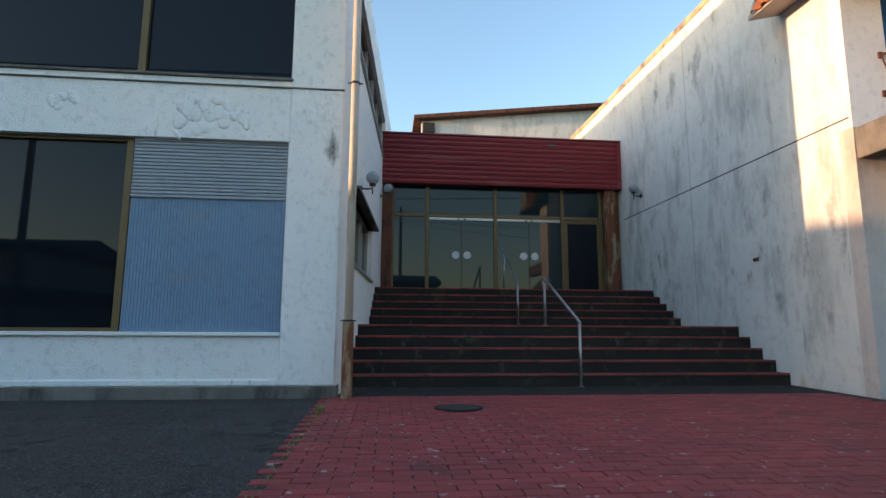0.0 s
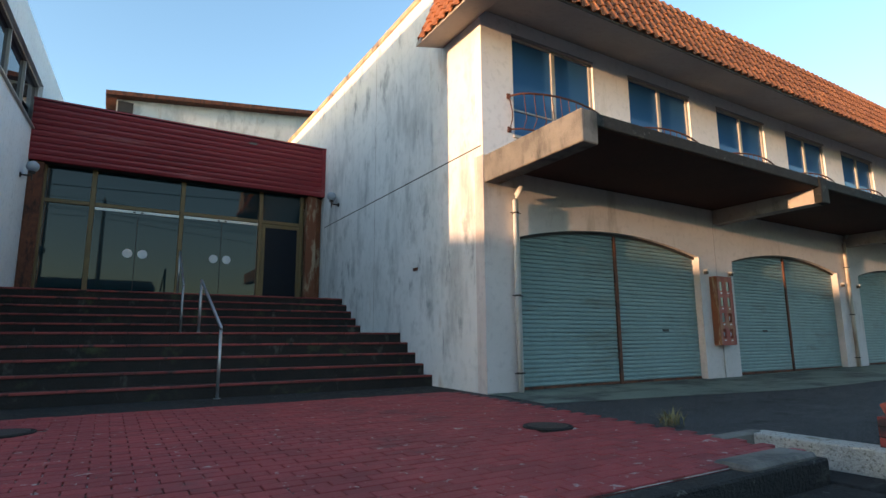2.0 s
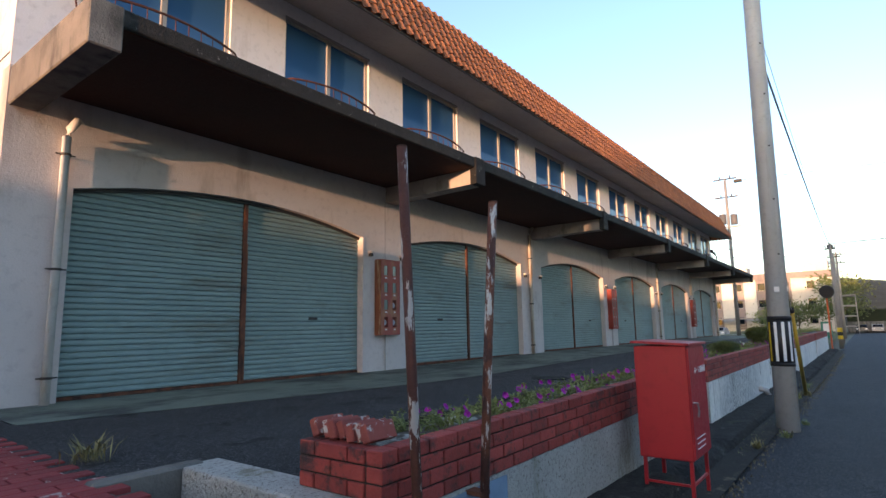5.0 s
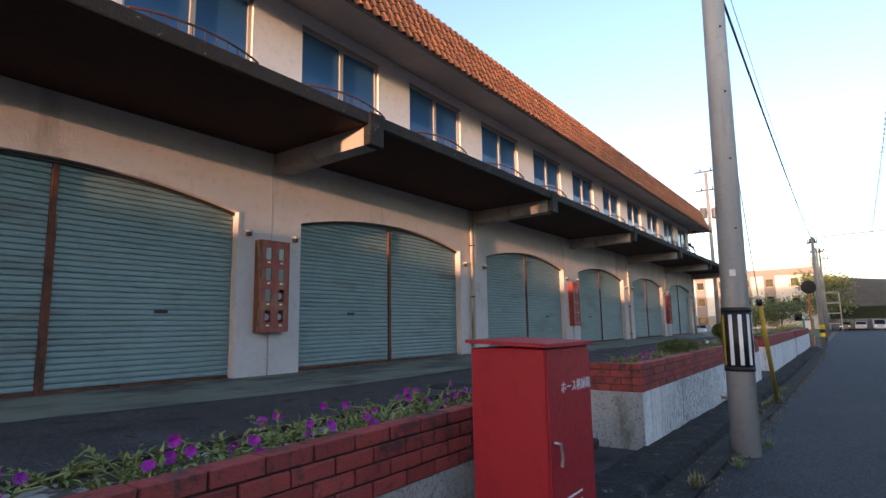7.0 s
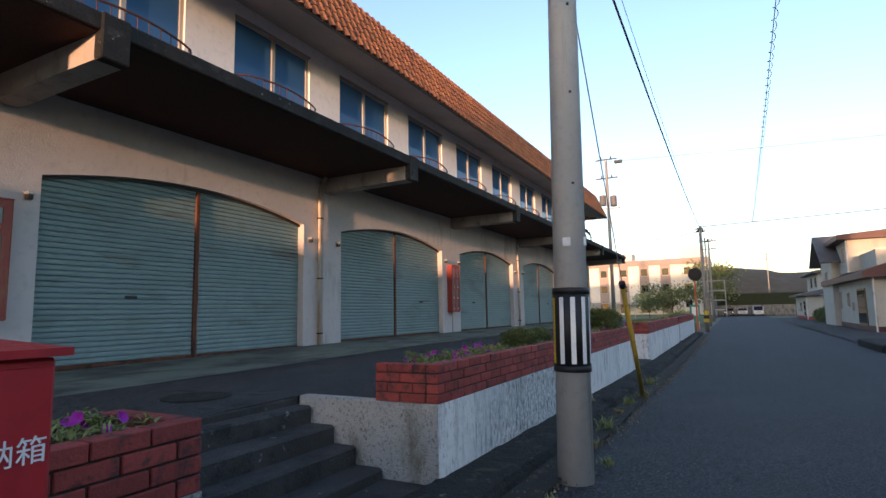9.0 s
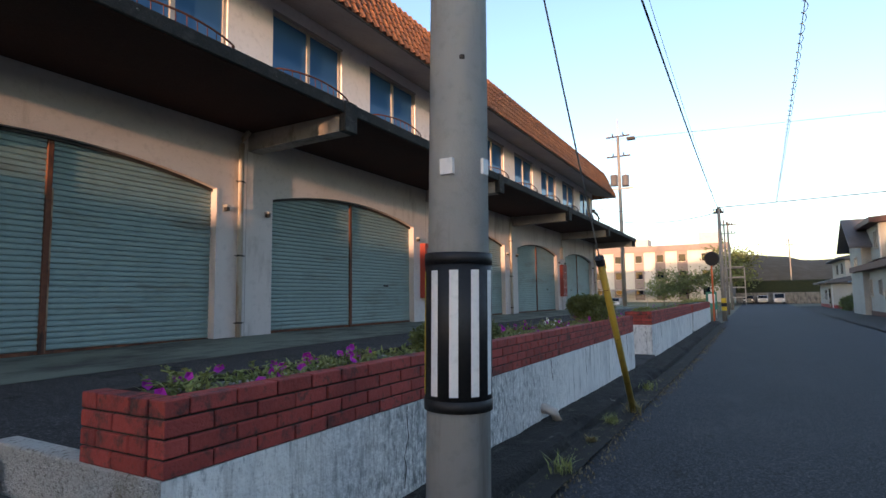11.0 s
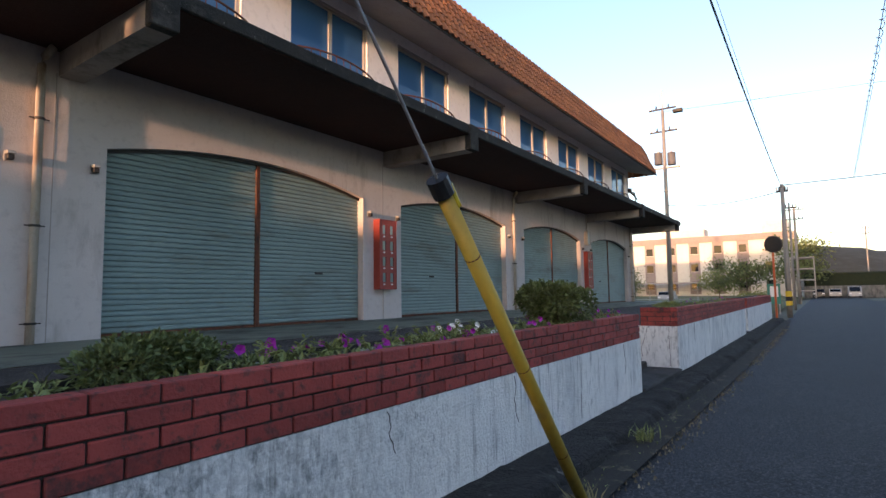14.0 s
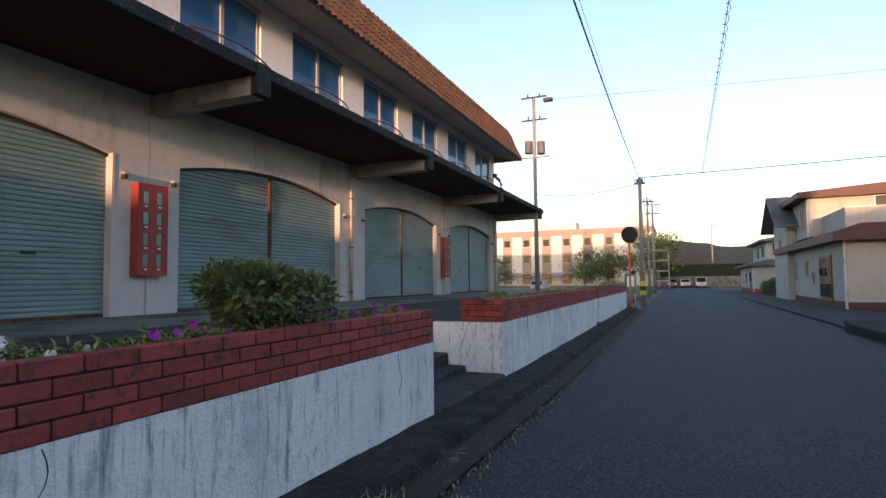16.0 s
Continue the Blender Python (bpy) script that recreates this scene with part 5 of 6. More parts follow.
wire("overhead_cable", (UX, UY - 0.12, 5.88), (53.0, 0.95, 6.75), 0.27, 0.018, "thick black overhead cable along the road")
wire("overhead_cable", (UX, UY - 0.15, 6.3), (53.0, 0.95, 6.85), 0.3, 0.005, "thin overhead wire along the road")
wire("overhead_cable", (53.0, 0.95, 6.6), (56.4, 7.9, 6.9), 0.35, 0.026, "black service cable between poles")
wire("overhead_cable", (53.0, 0.95, 6.8), (47.5, 8.5, 6.9), 0.35, 0.012, "thin service cable to the storehouse")
wire("overhead_cable", (UX, UY, 9.6), (-30, 0.2, 9.4), 0.7, 0.02, "black overhead cable along the road")
wire("overhead_cable", (53.0, 0.95, 6.9), (62.0, -40.0, 9.6), 0.25, 0.030, "black cable crossing the road")
for k in range(3):
    wire("power_line", (56.4, 7.2 + 0.6 * k, 13.5), (70.0, -90.0, 16.5 + 0.3 * k), 1.3, 0.005, "thin power line crossing the sky")
for y, z in ((-8.4, 10.3), (-9.6, 10.3), (-9.0, 9.3)):
    wire("power_line", (0.5, y, z), (-14.0, y + 3.6, z + 0.3), 0.4, 0.015, "power line across the road")
    wire("power_line", (0.5, y, z), (46.0, y - 10, z + 0.5), 0.9, 0.015, "power line across the road")
# spiral-wrapped cable over the road
A_, B_ = Vector((-6.0, -1.6, 8.5)), Vector((54.6, -2.4, 7.2))
bm = bmesh.new()
pts, hel = [], []
for k in range(60):
    u = k / 59
    p = A_.lerp(B_, u)
    p.z -= 4 * 0.6 * u * (1 - u)
    pts.append(p)
for k in range(1200):
    u = k / 1199
    p = A_.lerp(B_, u)
    p.z -= 4 * 0.6 * u * (1 - u) + 0.06
    w = u * 62 / 0.55 * 2 * math.pi
    hel.append(p + Vector((0, 0.055 * math.cos(w), 0.055 * math.sin(w))))
add_tube(bm, pts, 0.011, 5)
add_tube(bm, hel, 0.009, 4)
tagged(link("spiral_cable", bm, "alu"), "grey spiral-wrapped cable hanging over the road", "cable", "overhead cables")

mr = thing("traffic_mirror", (48.7, 1.32, road_z(48)), "round convex traffic mirror on an orange post", "traffic mirror")
part("post", tube([(48.7, 1.32, -0.6), (48.7, 1.32, 3.5)], 0.05, 10), "orange", mr)
b = bmesh.new()
bmesh.ops.create_cone(b, cap_ends=True, segments=28, radius1=0.40, radius2=0.43, depth=0.10,
                      matrix=Matrix.LocRotScale((48.6, 1.29, 3.27), Euler((0, radians(90), radians(-14))), None))
part("shell", b, "black", mr, "black mirror shell and visor")
b = bmesh.new()
bmesh.ops.create_uvsphere(b, u_segments=24, v_segments=12, radius=0.40, matrix=Matrix.LocRotScale((48.64, 1.28, 3.27), Euler((0, radians(90), radians(-14))), (1, 1, 0.18)))
part("mirror_face", b, "mirror", mr, smooth=True)

sg = thing("roadside_board", (56.0, 1.7, road_z(56)), "small green and white roadside notice board", "sign")
part("board", box(56.0, 56.08, 1.5, 2.2, 0.1, 1.35, 0.01), "green_sign", sg)
part("panel", box(55.985, 55.998, 1.62, 2.05, 0.55, 1.2), "white_paint", sg)
for y in (1.55, 2.12):
    part("leg", box(56.0, 56.06, y, y + 0.06, -0.5, 0.1), "alu", sg)

# ---- land beyond: field, far building, hills ----
tagged(link("field", sheet(span(46.5, 125, 12), span(1.9, 40, 8), lambda x, y: -0.42 + 0.05 * noise.noise((x, y, 0)) + (0.35 if x > 50 and y > 4 else 0)), "field"),
       "rough overgrown grass field beyond the storehouse", "field", kind="structure")
hosp = thing("apartment_block", (130, 30, -0.4), "long three-storey cream block with dusty pink panels in low sun", "building")
HX, HY0, HY1, HH = 130.0, 3.0, 78.0, 10.4
part("wall", box(HX, HX + 14, HY0, HY1, -0.6, HH), "hospital", hosp)
part("parapet", box(HX - 0.25, HX + 14.2, HY0 - 0.25, HY1, HH - 0.5, HH + 0.7), "hospital_pink", hosp)
part("penthouse", box(HX + 4, HX + 9, 18, 26, HH + 0.5, HH + 2.6), "hospital", hosp)
part("stair_tower", box(HX + 1, HX + 8, HY0 + 1, HY0 + 5, HH + 0.5, HH + 3.0), "hospital", hosp)
for k in range(18):
    y = HY0 + 3.0 + k * 4.1
    if k:
        part("panel", box(HX - 0.12, HX - 0.005, y, y + 1.9, 0.2, HH - 0.3), "hospital_pink", hosp, "dusty pink wall panel")
    for fl in range(3):
        z = 0.9 + fl * 3.3
        w = part("window", box(HX - 0.16, HX - 0.13, y + 0.35, y + 1.55, z + 0.3, z + 1.7), "glass_dark", hosp)
        part("sill", box(HX - 0.25, HX - 0.125, y + 0.3, y + 1.6, z + 0.22, z + 0.3), "hospital", w)
part("covered_walk", box(HX - 5, HX - 1, HY0 + 6, HY1, 2.2, 2.45), "eave", hosp)

st = thing("stair_scaffold", (112, 0.5, -0.47), "far grey stacked balcony structure beside the road", "building")
for k in range(4):
    part("deck", box(111, 116, 0.2, 3.2, 0.6 + k * 1.6, 0.75 + k * 1.6), "eave", st)
for x in (111, 115.9):
    for y in (0.2, 3.1):
        part("post", box(x, x + 0.12, y, y + 0.12, -0.5, 5.6), "eave", st)


def ridge(name, x0, pts, mat_, label, seed, depth=300.0):
    bm = bmesh.new()
    rows = []
    n = 90
    ys = span(pts[0][0], pts[-1][0], n)
    for j in range(7):
        v = j / 6
        row = []
        for y in ys:
            for (ya, ha), (yb, hb_) in zip(pts, pts[1:]):
                if ya <= y <= yb:
                    s = (y - ya) / (yb - ya)
                    s = s * s * (3 - 2 * s)
                    hgt = ha + (hb_ - ha) * s
                    break
            hgt += 9 * noise.noise((y * 0.012, seed, v * 2)) * min(1, hgt / 30) + 3 * noise.noise((y * 0.06, seed, v * 5)) * v
            row.append(bm.verts.new((x0 + depth * v, y, -2 + hgt * math.sin(v * math.pi / 2) * 1.0)))
        rows.append(row)
    for u, w in zip(rows, rows[1:]):
        for k in range(n):
            bm.faces.new((u[k], u[k + 1], w[k + 1], w[k]))
    bmesh.ops.recalc_face_normals(bm, faces=bm.faces)
    return tagged(link(name, bm, mat_, smooth=True), label, "hill", kind="structure")


ridge("hill", 700, [(-700, 30), (-420, 52), (-180, 46), (-95, 51), (-20, 64), (60, 70), (130, 54), (230, 40), (420, 50), (700, 40)], "hill", "distant dark wooded hill ridge", 2.3)
ridge("hill", 300, [(-260, 6), (-160, 9), (-80, 8), (-20, 7), (30, 9), (70, 8), (160, 12), (260, 9)], "hill", "nearer low wooded rise behind the houses", 7.1, 80.0)
tagged(link("hedge", (lambda b: (bmesh.ops.subdivide_edges(b, edges=b.edges, cuts=3, use_grid_fill=True), b)[1])(box(128, 131, -22, 2.0, -0.5, 3.6, 0.2)), "hedge"),
       "long clipped hedge closing the far road end, coloured dark as if shaded", "hedge")
tagged(link("end_wall", box(126.5, 127, -22, 2.0, -0.6, 1.4, 0.05), "concrete"), "low beige wall at the far road end", "wall", kind="structure")

# ---- plants ----


def add_leaf(bm, p, d, up, l, w):
    d = d.normalized()
    s = d.cross(up)
    s = s.normalized() * w if s.length > 1e-4 else Vector((w, 0, 0))
    n = s.cross(d).normalized() * (0.15 * l)
    a, b, c, e = (bm.verts.new(q) for q in (p, p + d * l * 0.5 + s + n, p + d * l, p + d * l * 0.5 - s + n))
    bm.faces.new((a, b, c, e))


def clump(name, c, rx, ry, rz, n, mat_, label, category, seed, leaf=(0.05, 0.018), trunk=True, lumps=7, group="shrubs"):
    rs = random.Random(seed)
    t = thing(name, (c[0], c[1], c[2]), label, category, group)
    bm = bmesh.new()
    cs = [(rs.uniform(-0.6, 0.6) * rx, rs.uniform(-0.5, 0.5) * ry, rs.uniform(0.3, 0.75) * rz, rs.uniform(0.42, 0.62)) for _ in range(lumps)]
    for k in range(n):
        a, b, h, s = cs[k % lumps]
        d = Vector((rs.gauss(0, 1), rs.gauss(0, 1), rs.gauss(0.25, 1))).normalized()
        rad = s * rs.uniform(0.55, 1.08)
        p = Vector((c[0] + a + d.x * rad * rx, c[1] + b + d.y * rad * ry, c[2] + max(0.0, h + d.z * rad * rz * 0.7)))
        dd = d + Vector((rs.gauss(0, 0.6), rs.gauss(0, 0.6), rs.gauss(0.2, 0.5)))
        add_leaf(bm, p, dd, Vector((rs.gauss(0, 1), rs.gauss(0, 1), 1)), leaf[0] * rs.uniform(0.7, 1.3), leaf[1] * rs.uniform(0.7, 1.3))
    part("foliage", bm, mat_, t)
    bm = bmesh.new()
    for a, b, h, s in cs:
        add_tube(bm, [(c[0] + a * 0.1, c[1] + b * 0.1, c[2] - 0.05), (c[0] + a * 0.6, c[1] + b * 0.6, c[2] + h * 0.5), (c[0] + a, c[1] + b, c[2] + h)], 0.012 * (rz / 0.4), 5, 0.004)
    part("stem", bm, "trunk", t)
    return t


def top(P, x):
    return P[1](x) + P[2] - 0.06


clump("shrub", (22.6, 1.86, top(P2, 22.6)), 0.52, 0.38, 0.46, 5200, "leaf", "rounded dark green shrub growing in the brick planter", "shrub", 1, (0.055, 0.016))
clump("shrub", (18.05, 1.88, top(P2, 18.05)), 0.38, 0.26, 0.22, 4600, "leaf", "low dark green shrub growing in the brick planter", "shrub", 2, (0.030, 0.010))
clump("shrub", (17.0, 1.86, top(P2, 17.0)), 0.33, 0.25, 0.23, 4200, "leaf", "small dark green shrub growing in the brick planter", "shrub", 3, (0.030, 0.010))
clump("shrub", (28.3, 1.9, top(P3, 28.3)), 0.3, 0.25, 0.12, 500, "leaf_light", "low weeds in the brick planter", "shrub", 8, (0.05, 0.012))


def petunias(P, x0, x1, n, seed, white=0):
    rs = random.Random(seed)
    for k in range(n):
        x = x0 + (x1 - x0) * (k + rs.uniform(0.1, 0.9)) / n
        y = PY + rs.uniform(0.16, PD - 0.14)
        z = top(P, x)
        t = thing("petunia", (x, y, z), "straggling magenta petunia in dry planter soil" if not white else "white petunia in the brick planter", "flower", "petunias in the planters")
        bm = bmesh.new()
        tips = []
        for s in range(rs.randint(6, 9)):
            a = rs.uniform(0, 6.28)
            L_ = rs.uniform(0.10, 0.26)
            p = Vector((x, y, z))
            q = Vector((x + math.cos(a) * L_, y + math.sin(a) * L_ * 0.7, z + rs.uniform(0.02, 0.13)))
            add_tube(bm, [p, p.lerp(q, 0.5) + Vector((0, 0, 0.03)), q], 0.004, 4)
            tips.append(q)
            for j in range(13):
                u = rs.uniform(0.2, 1.0)
                add_leaf(bm, p.lerp(q, u) + Vector((0, 0, 0.02)), Vector((rs.gauss(0, 1), rs.gauss(0, 1), rs.uniform(0, 1))), Vector((0, 0, 1)), rs.uniform(0.02, 0.045), rs.uniform(0.006, 0.011))
        part("foliage", bm, "leaf_light", t)
        for q in rs.sample(tips, min(len(tips), rs.choice((2, 3, 3, 4)))):
            bm = bmesh.new()
            nrm = Vector((rs.gauss(-0.4, 0.4), rs.gauss(-0.8, 0.3), rs.uniform(0.2, 0.9))).normalized()
            e1 = nrm.orthogonal().normalized()
            e2 = nrm.cross(e1)
            ctr = bm.verts.new(q)
            r_ = rs.uniform(0.024, 0.036)
            ring = [bm.verts.new(q + nrm * 0.018 + (e1 * math.cos(w) + e2 * math.sin(w)) * r_ * (1 if j % 2 else 0.82)) for j, w in enumerate(2 * math.pi * i / 10 for i in range(10))]
            for j in range(10):
                bm.faces.new((ctr, ring[j], ring[(j + 1) % 10]))
            part("blossom", bm, "petal_white" if white else "petal", t)


petunias(P1, 7.4, 11.6, 17, 11)
petunias(P2, 14.3, 16.2, 8, 12)
petunias(P2, 18.5, 20.4, 8, 13)
petunias(P2, 20.5, 21.2, 4, 14, 1)
petunias(P2, 21.3, 24.5, 8, 15)
petunias(P3, 28.8, 35.0, 6, 16)

rs = random.Random(91)
for P, xa, xb, n in ((P1, 7.5, 11.6, 1500), (P2, 14.3, 24.5, 3000), (P3, 27.4, 35.4, 900)):
    bm = bmesh.new()
    for k in range(n):
        x = rs.uniform(xa, xb)
        dens = noise.noise((x * 1.3, 3.0, 0.0))
        if dens < -0.25:
            continue
        y = PY + rs.uniform(0.12, PD - 0.12)
        add_leaf(bm, Vector((x, y, top(P, x) + rs.uniform(-0.01, 0.05))), Vector((rs.gauss(0, 1), rs.gauss(0, 1), rs.uniform(0.1, 1.2))), Vector((0, 0, 1)), rs.uniform(0.03, 0.09), rs.uniform(0.006, 0.014))
    tagged(link("planter_weeds", bm, "leaf_light"), "straggling yellow-green weeds covering the planter soil", "weeds", kind="stuff")


def tuft(x, y, z, r, n, seed, label, mat_="straw"):
    rs = random.Random(seed)
    bm = bmesh.new()
    for k in range(n):
        a = rs.uniform(0, 6.28)
        p = Vector((x + rs.gauss(0, r * 0.25), y + rs.gauss(0, r * 0.25), z))
        d = Vector((math.cos(a), math.sin(a), rs.uniform(0.5, 2.2)))
        add_leaf(bm, p, d, Vector((0, 0, 1)), rs.uniform(0.5, 1.1) * r, 0.004 + 0.01 * r)
    return tagged(link("grass_tuft", bm, mat_), label, "grass", "weeds at the kerbs")


tuft(6.45, 3.85, yard_z(0, 3.85), 0.22, 70, 1, "dry straw-coloured grass tuft at the paving edge")
tuft(-1.2, 6.6, yard_z(0, 6.6), 0.14, 40, 2, "small grass tuft at the paving edge", "leaf_light")
for k, (x, y) in enumerate(((15.6, 0.42), (16.3, 0.72), (17.4, 0.8), (18.6, 0.85), (19.6, 0.85), (20.4, 0.75), (14.2, 0.55), (13.1, 0.75), (22.5, 0.9))):
    tuft(x, y, road_z(x), 0.12 + 0.05 * (k % 3), 60, 20 + k, "dry yellow-green grass tuft in the gutter", "straw" if k % 2 else "leaf_light")
bm = bmesh.new()
rs = random.Random(77)
for k in range(900):
    x, y = (-1.22 + rs.gauss(0, 0.035), rs.uniform(2.6, 8.0)) if k < 380 else (rs.uniform(12.5, 26), rs.gauss(0.86, 0.08))
    z = yard_z(0, y) if k < 380 else road_z(x)
    add_leaf(bm, Vector((x, y, z)), Vector((rs.gauss(0, 1), rs.gauss(0, 1), rs.uniform(0.2, 1.4))), Vector((0, 0, 1)), rs.uniform(0.015, 0.05), 0.005)
tagged(link("edge_weeds", bm, "leaf_light"), "moss and small weeds along the paving edge", "weeds", kind="stuff")


def tree(x, y, z, h, r, seed, label, n=2600, leaf=0.16, mat_="leaf"):
    rs = random.Random(seed)
    t = thing("tree", (x, y, z), label, "tree", "trees beyond the storehouse")
    bm = bmesh.new()
    add_tube(bm, [(x, y, z - 0.1), (x + 0.03, y, z + h * 0.4), (x, y, z + h * 0.8)], 0.06 * h * 0.35, 8, 0.02)
    limbs = []
    for k in range(9):
        a = k * 2.4
        hh_ = h * (0.25 + 0.06 * k)
        e = Vector((x + math.cos(a) * r * rs.uniform(0.4, 0.8), y + math.sin(a) * r * rs.uniform(0.4, 0.8), z + hh_ + h * rs.uniform(0.1, 0.3)))
        add_tube(bm, [(x, y, z + hh_), (x * 0.5 + e.x * 0.5, y * 0.5 + e.y * 0.5, hh_ + z + 0.1 * h), e], 0.03 * h * 0.3, 5, 0.01)
        limbs.append(e)
    part("trunk", bm, "trunk", t)
    bm = bmesh.new()
    for k in range(n):
        e = limbs[k % 9]
        p = e + Vector((rs.gauss(0, r * 0.28), rs.gauss(0, r * 0.28), rs.gauss(0, h * 0.10)))
        add_leaf(bm, p, Vector((rs.gauss(0, 1), rs.gauss(0, 1), rs.gauss(0, 1))), Vector((rs.gauss(0, 1), rs.gauss(0, 1), 1)), leaf * rs.uniform(0.6, 1.4), leaf * 0.3)
    part("crown", bm, mat_, t)


tree(69, 4.6, -0.1, 3.6, 2.4, 5, "small spreading green tree beyond the storehouse", 3200, 0.2)
tree(74, 7.4, -0.1, 2.6, 2.0, 6, "low green bush tree in the field", 1600, 0.2, "leaf_light")
tree(62, 12.5, -0.1, 2.6, 1.5, 9, "small bushy tree behind the storehouse", 1600, 0.16)
tree(60, 3.2, -0.45, 1.3, 1.5, 14, "roadside bush of mixed green leaves", 1500, 0.12, "leaf_light")
tree(125, 2.5, -0.4, 9.5, 4.0, 7, "tall dark tree at the road end", 2400, 0.5)
tree(128, 40, -0.4, 13, 3.0, 8, "tall conifer behind the far block", 1600, 0.5)

# ---- houses across the road ----


def house(x0, x1, y0, y1, zg, lower_h, upper_h, label, roof, seed, door=True):
    h = thing("house", ((x0 + x1) / 2, (y0 + y1) / 2, zg), label, "house", "houses across the road")
    part("wall", box(x0, x1, y0, y1, zg, zg + lower_h), "house_wall", h)
    ux0, ux1, uy0, uy1 = x0 + 1.2, x1 - 0.6, y0, y1 - 1.4
    part("upper_wall", box(ux0, ux1, uy0, uy1, zg + lower_h + 0.1, zg + lower_h + upper_h), "house_wall", h)
    part("lean_roof", prism([(y0 - 0.5, zg + lower_h), (y1 + 0.7, zg + lower_h - 0.25), (y1 + 0.7, zg + lower_h - 0.05), (uy1, zg + lower_h + 0.45), (y0 - 0.5, zg + lower_h + 0.45)], "x", x0 - 0.7, x1 + 0.5), roof, h, "dark red ground-floor roof")
    zt = zg + lower_h + upper_h
    ym = (uy0 + uy1) / 2
    part("roof", prism([(uy0 - 0.7, zt - 0.1), (uy1 + 0.7, zt - 0.1), (uy1 + 0.7, zt + 0.1), (ym, zt + 1.1), (uy0 - 0.7, zt + 0.1)], "x", ux0 - 0.7, ux1 + 0.7), roof, h)
    part("base", box(x0 - 0.02, x1 + 0.02, y0, y1 + 0.02, zg - 0.2, zg + 0.35), "paver", h, "reddish base course")

    def win(x, y, z, w, hh_, on):
        if on == "y":
            p = part("window", box(x, x + w, y + 0.005, y + 0.03, z, z + hh_), "glass_dark", h)
            part("frame", box(x - 0.05, x + w + 0.05, y + 0.002, y + 0.05, z - 0.06, z), "alu", p)
            part("frame", box(x + w / 2 - 0.03, x + w / 2 + 0.03, y + 0.002, y + 0.045, z, z + hh_), "alu", p)
        else:
            p = part("window", box(x - 0.03, x - 0.005, y, y + w, z, z + hh_), "glass_dark", h)
            part("frame", box(x - 0.05, x - 0.002, y - 0.05, y + w + 0.05, z - 0.06, z), "alu", p)
            part("frame", box(x - 0.045, x - 0.002, y + w / 2 - 0.03, y + w / 2 + 0.03, z, z + hh_), "alu", p)
    win(x0, y0 + 1.2, zg + 0.5, 1.8, 1.7, "x")
    win(ux0, uy1 - 1.6, zg + lower_h + 0.9, 1.0, 1.2, "x")
    win(ux0, uy0 + 1.0, zg + lower_h + 0.9, 1.6, 1.2, "x")
    win(x0 + 6.0, y1, zg + 0.9, 1.6, 1.1, "y")
    win(ux0 + 2.0, uy1, zg + lower_h + 0.8, 1.4, 1.2, "y")
    win(ux0 + 6.0, uy1, zg + lower_h + 0.8, 1.4, 1.2, "y")
    if door:
        d = part("door", box(x0 + 2.0, x0 + 3.5, y1 + 0.005, y1 + 0.06, zg + 0.1, zg + 2.2), "bronze", h, "brown sliding entrance door")
        for k in range(4):
            part("door_pane", box(x0 + 2.06 + k * 0.36, x0 + 2.34 + k * 0.36, y1 + 0.06, y1 + 0.075, zg + 0.5, zg + 2.1), "glass_dark", d)
    part("downpipe", tube([(x0 + 0.05, y1 + 0.08, zg), (x0 + 0.05, y1 + 0.08, zg + lower_h - 0.2)], 0.05, 6), "pipe_white", h)
    part("antenna", tube([(ux0 + 4, ym, zt + 1.0), (ux0 + 4, ym, zt + 2.6)], 0.02, 5), "alu", h)
    return h




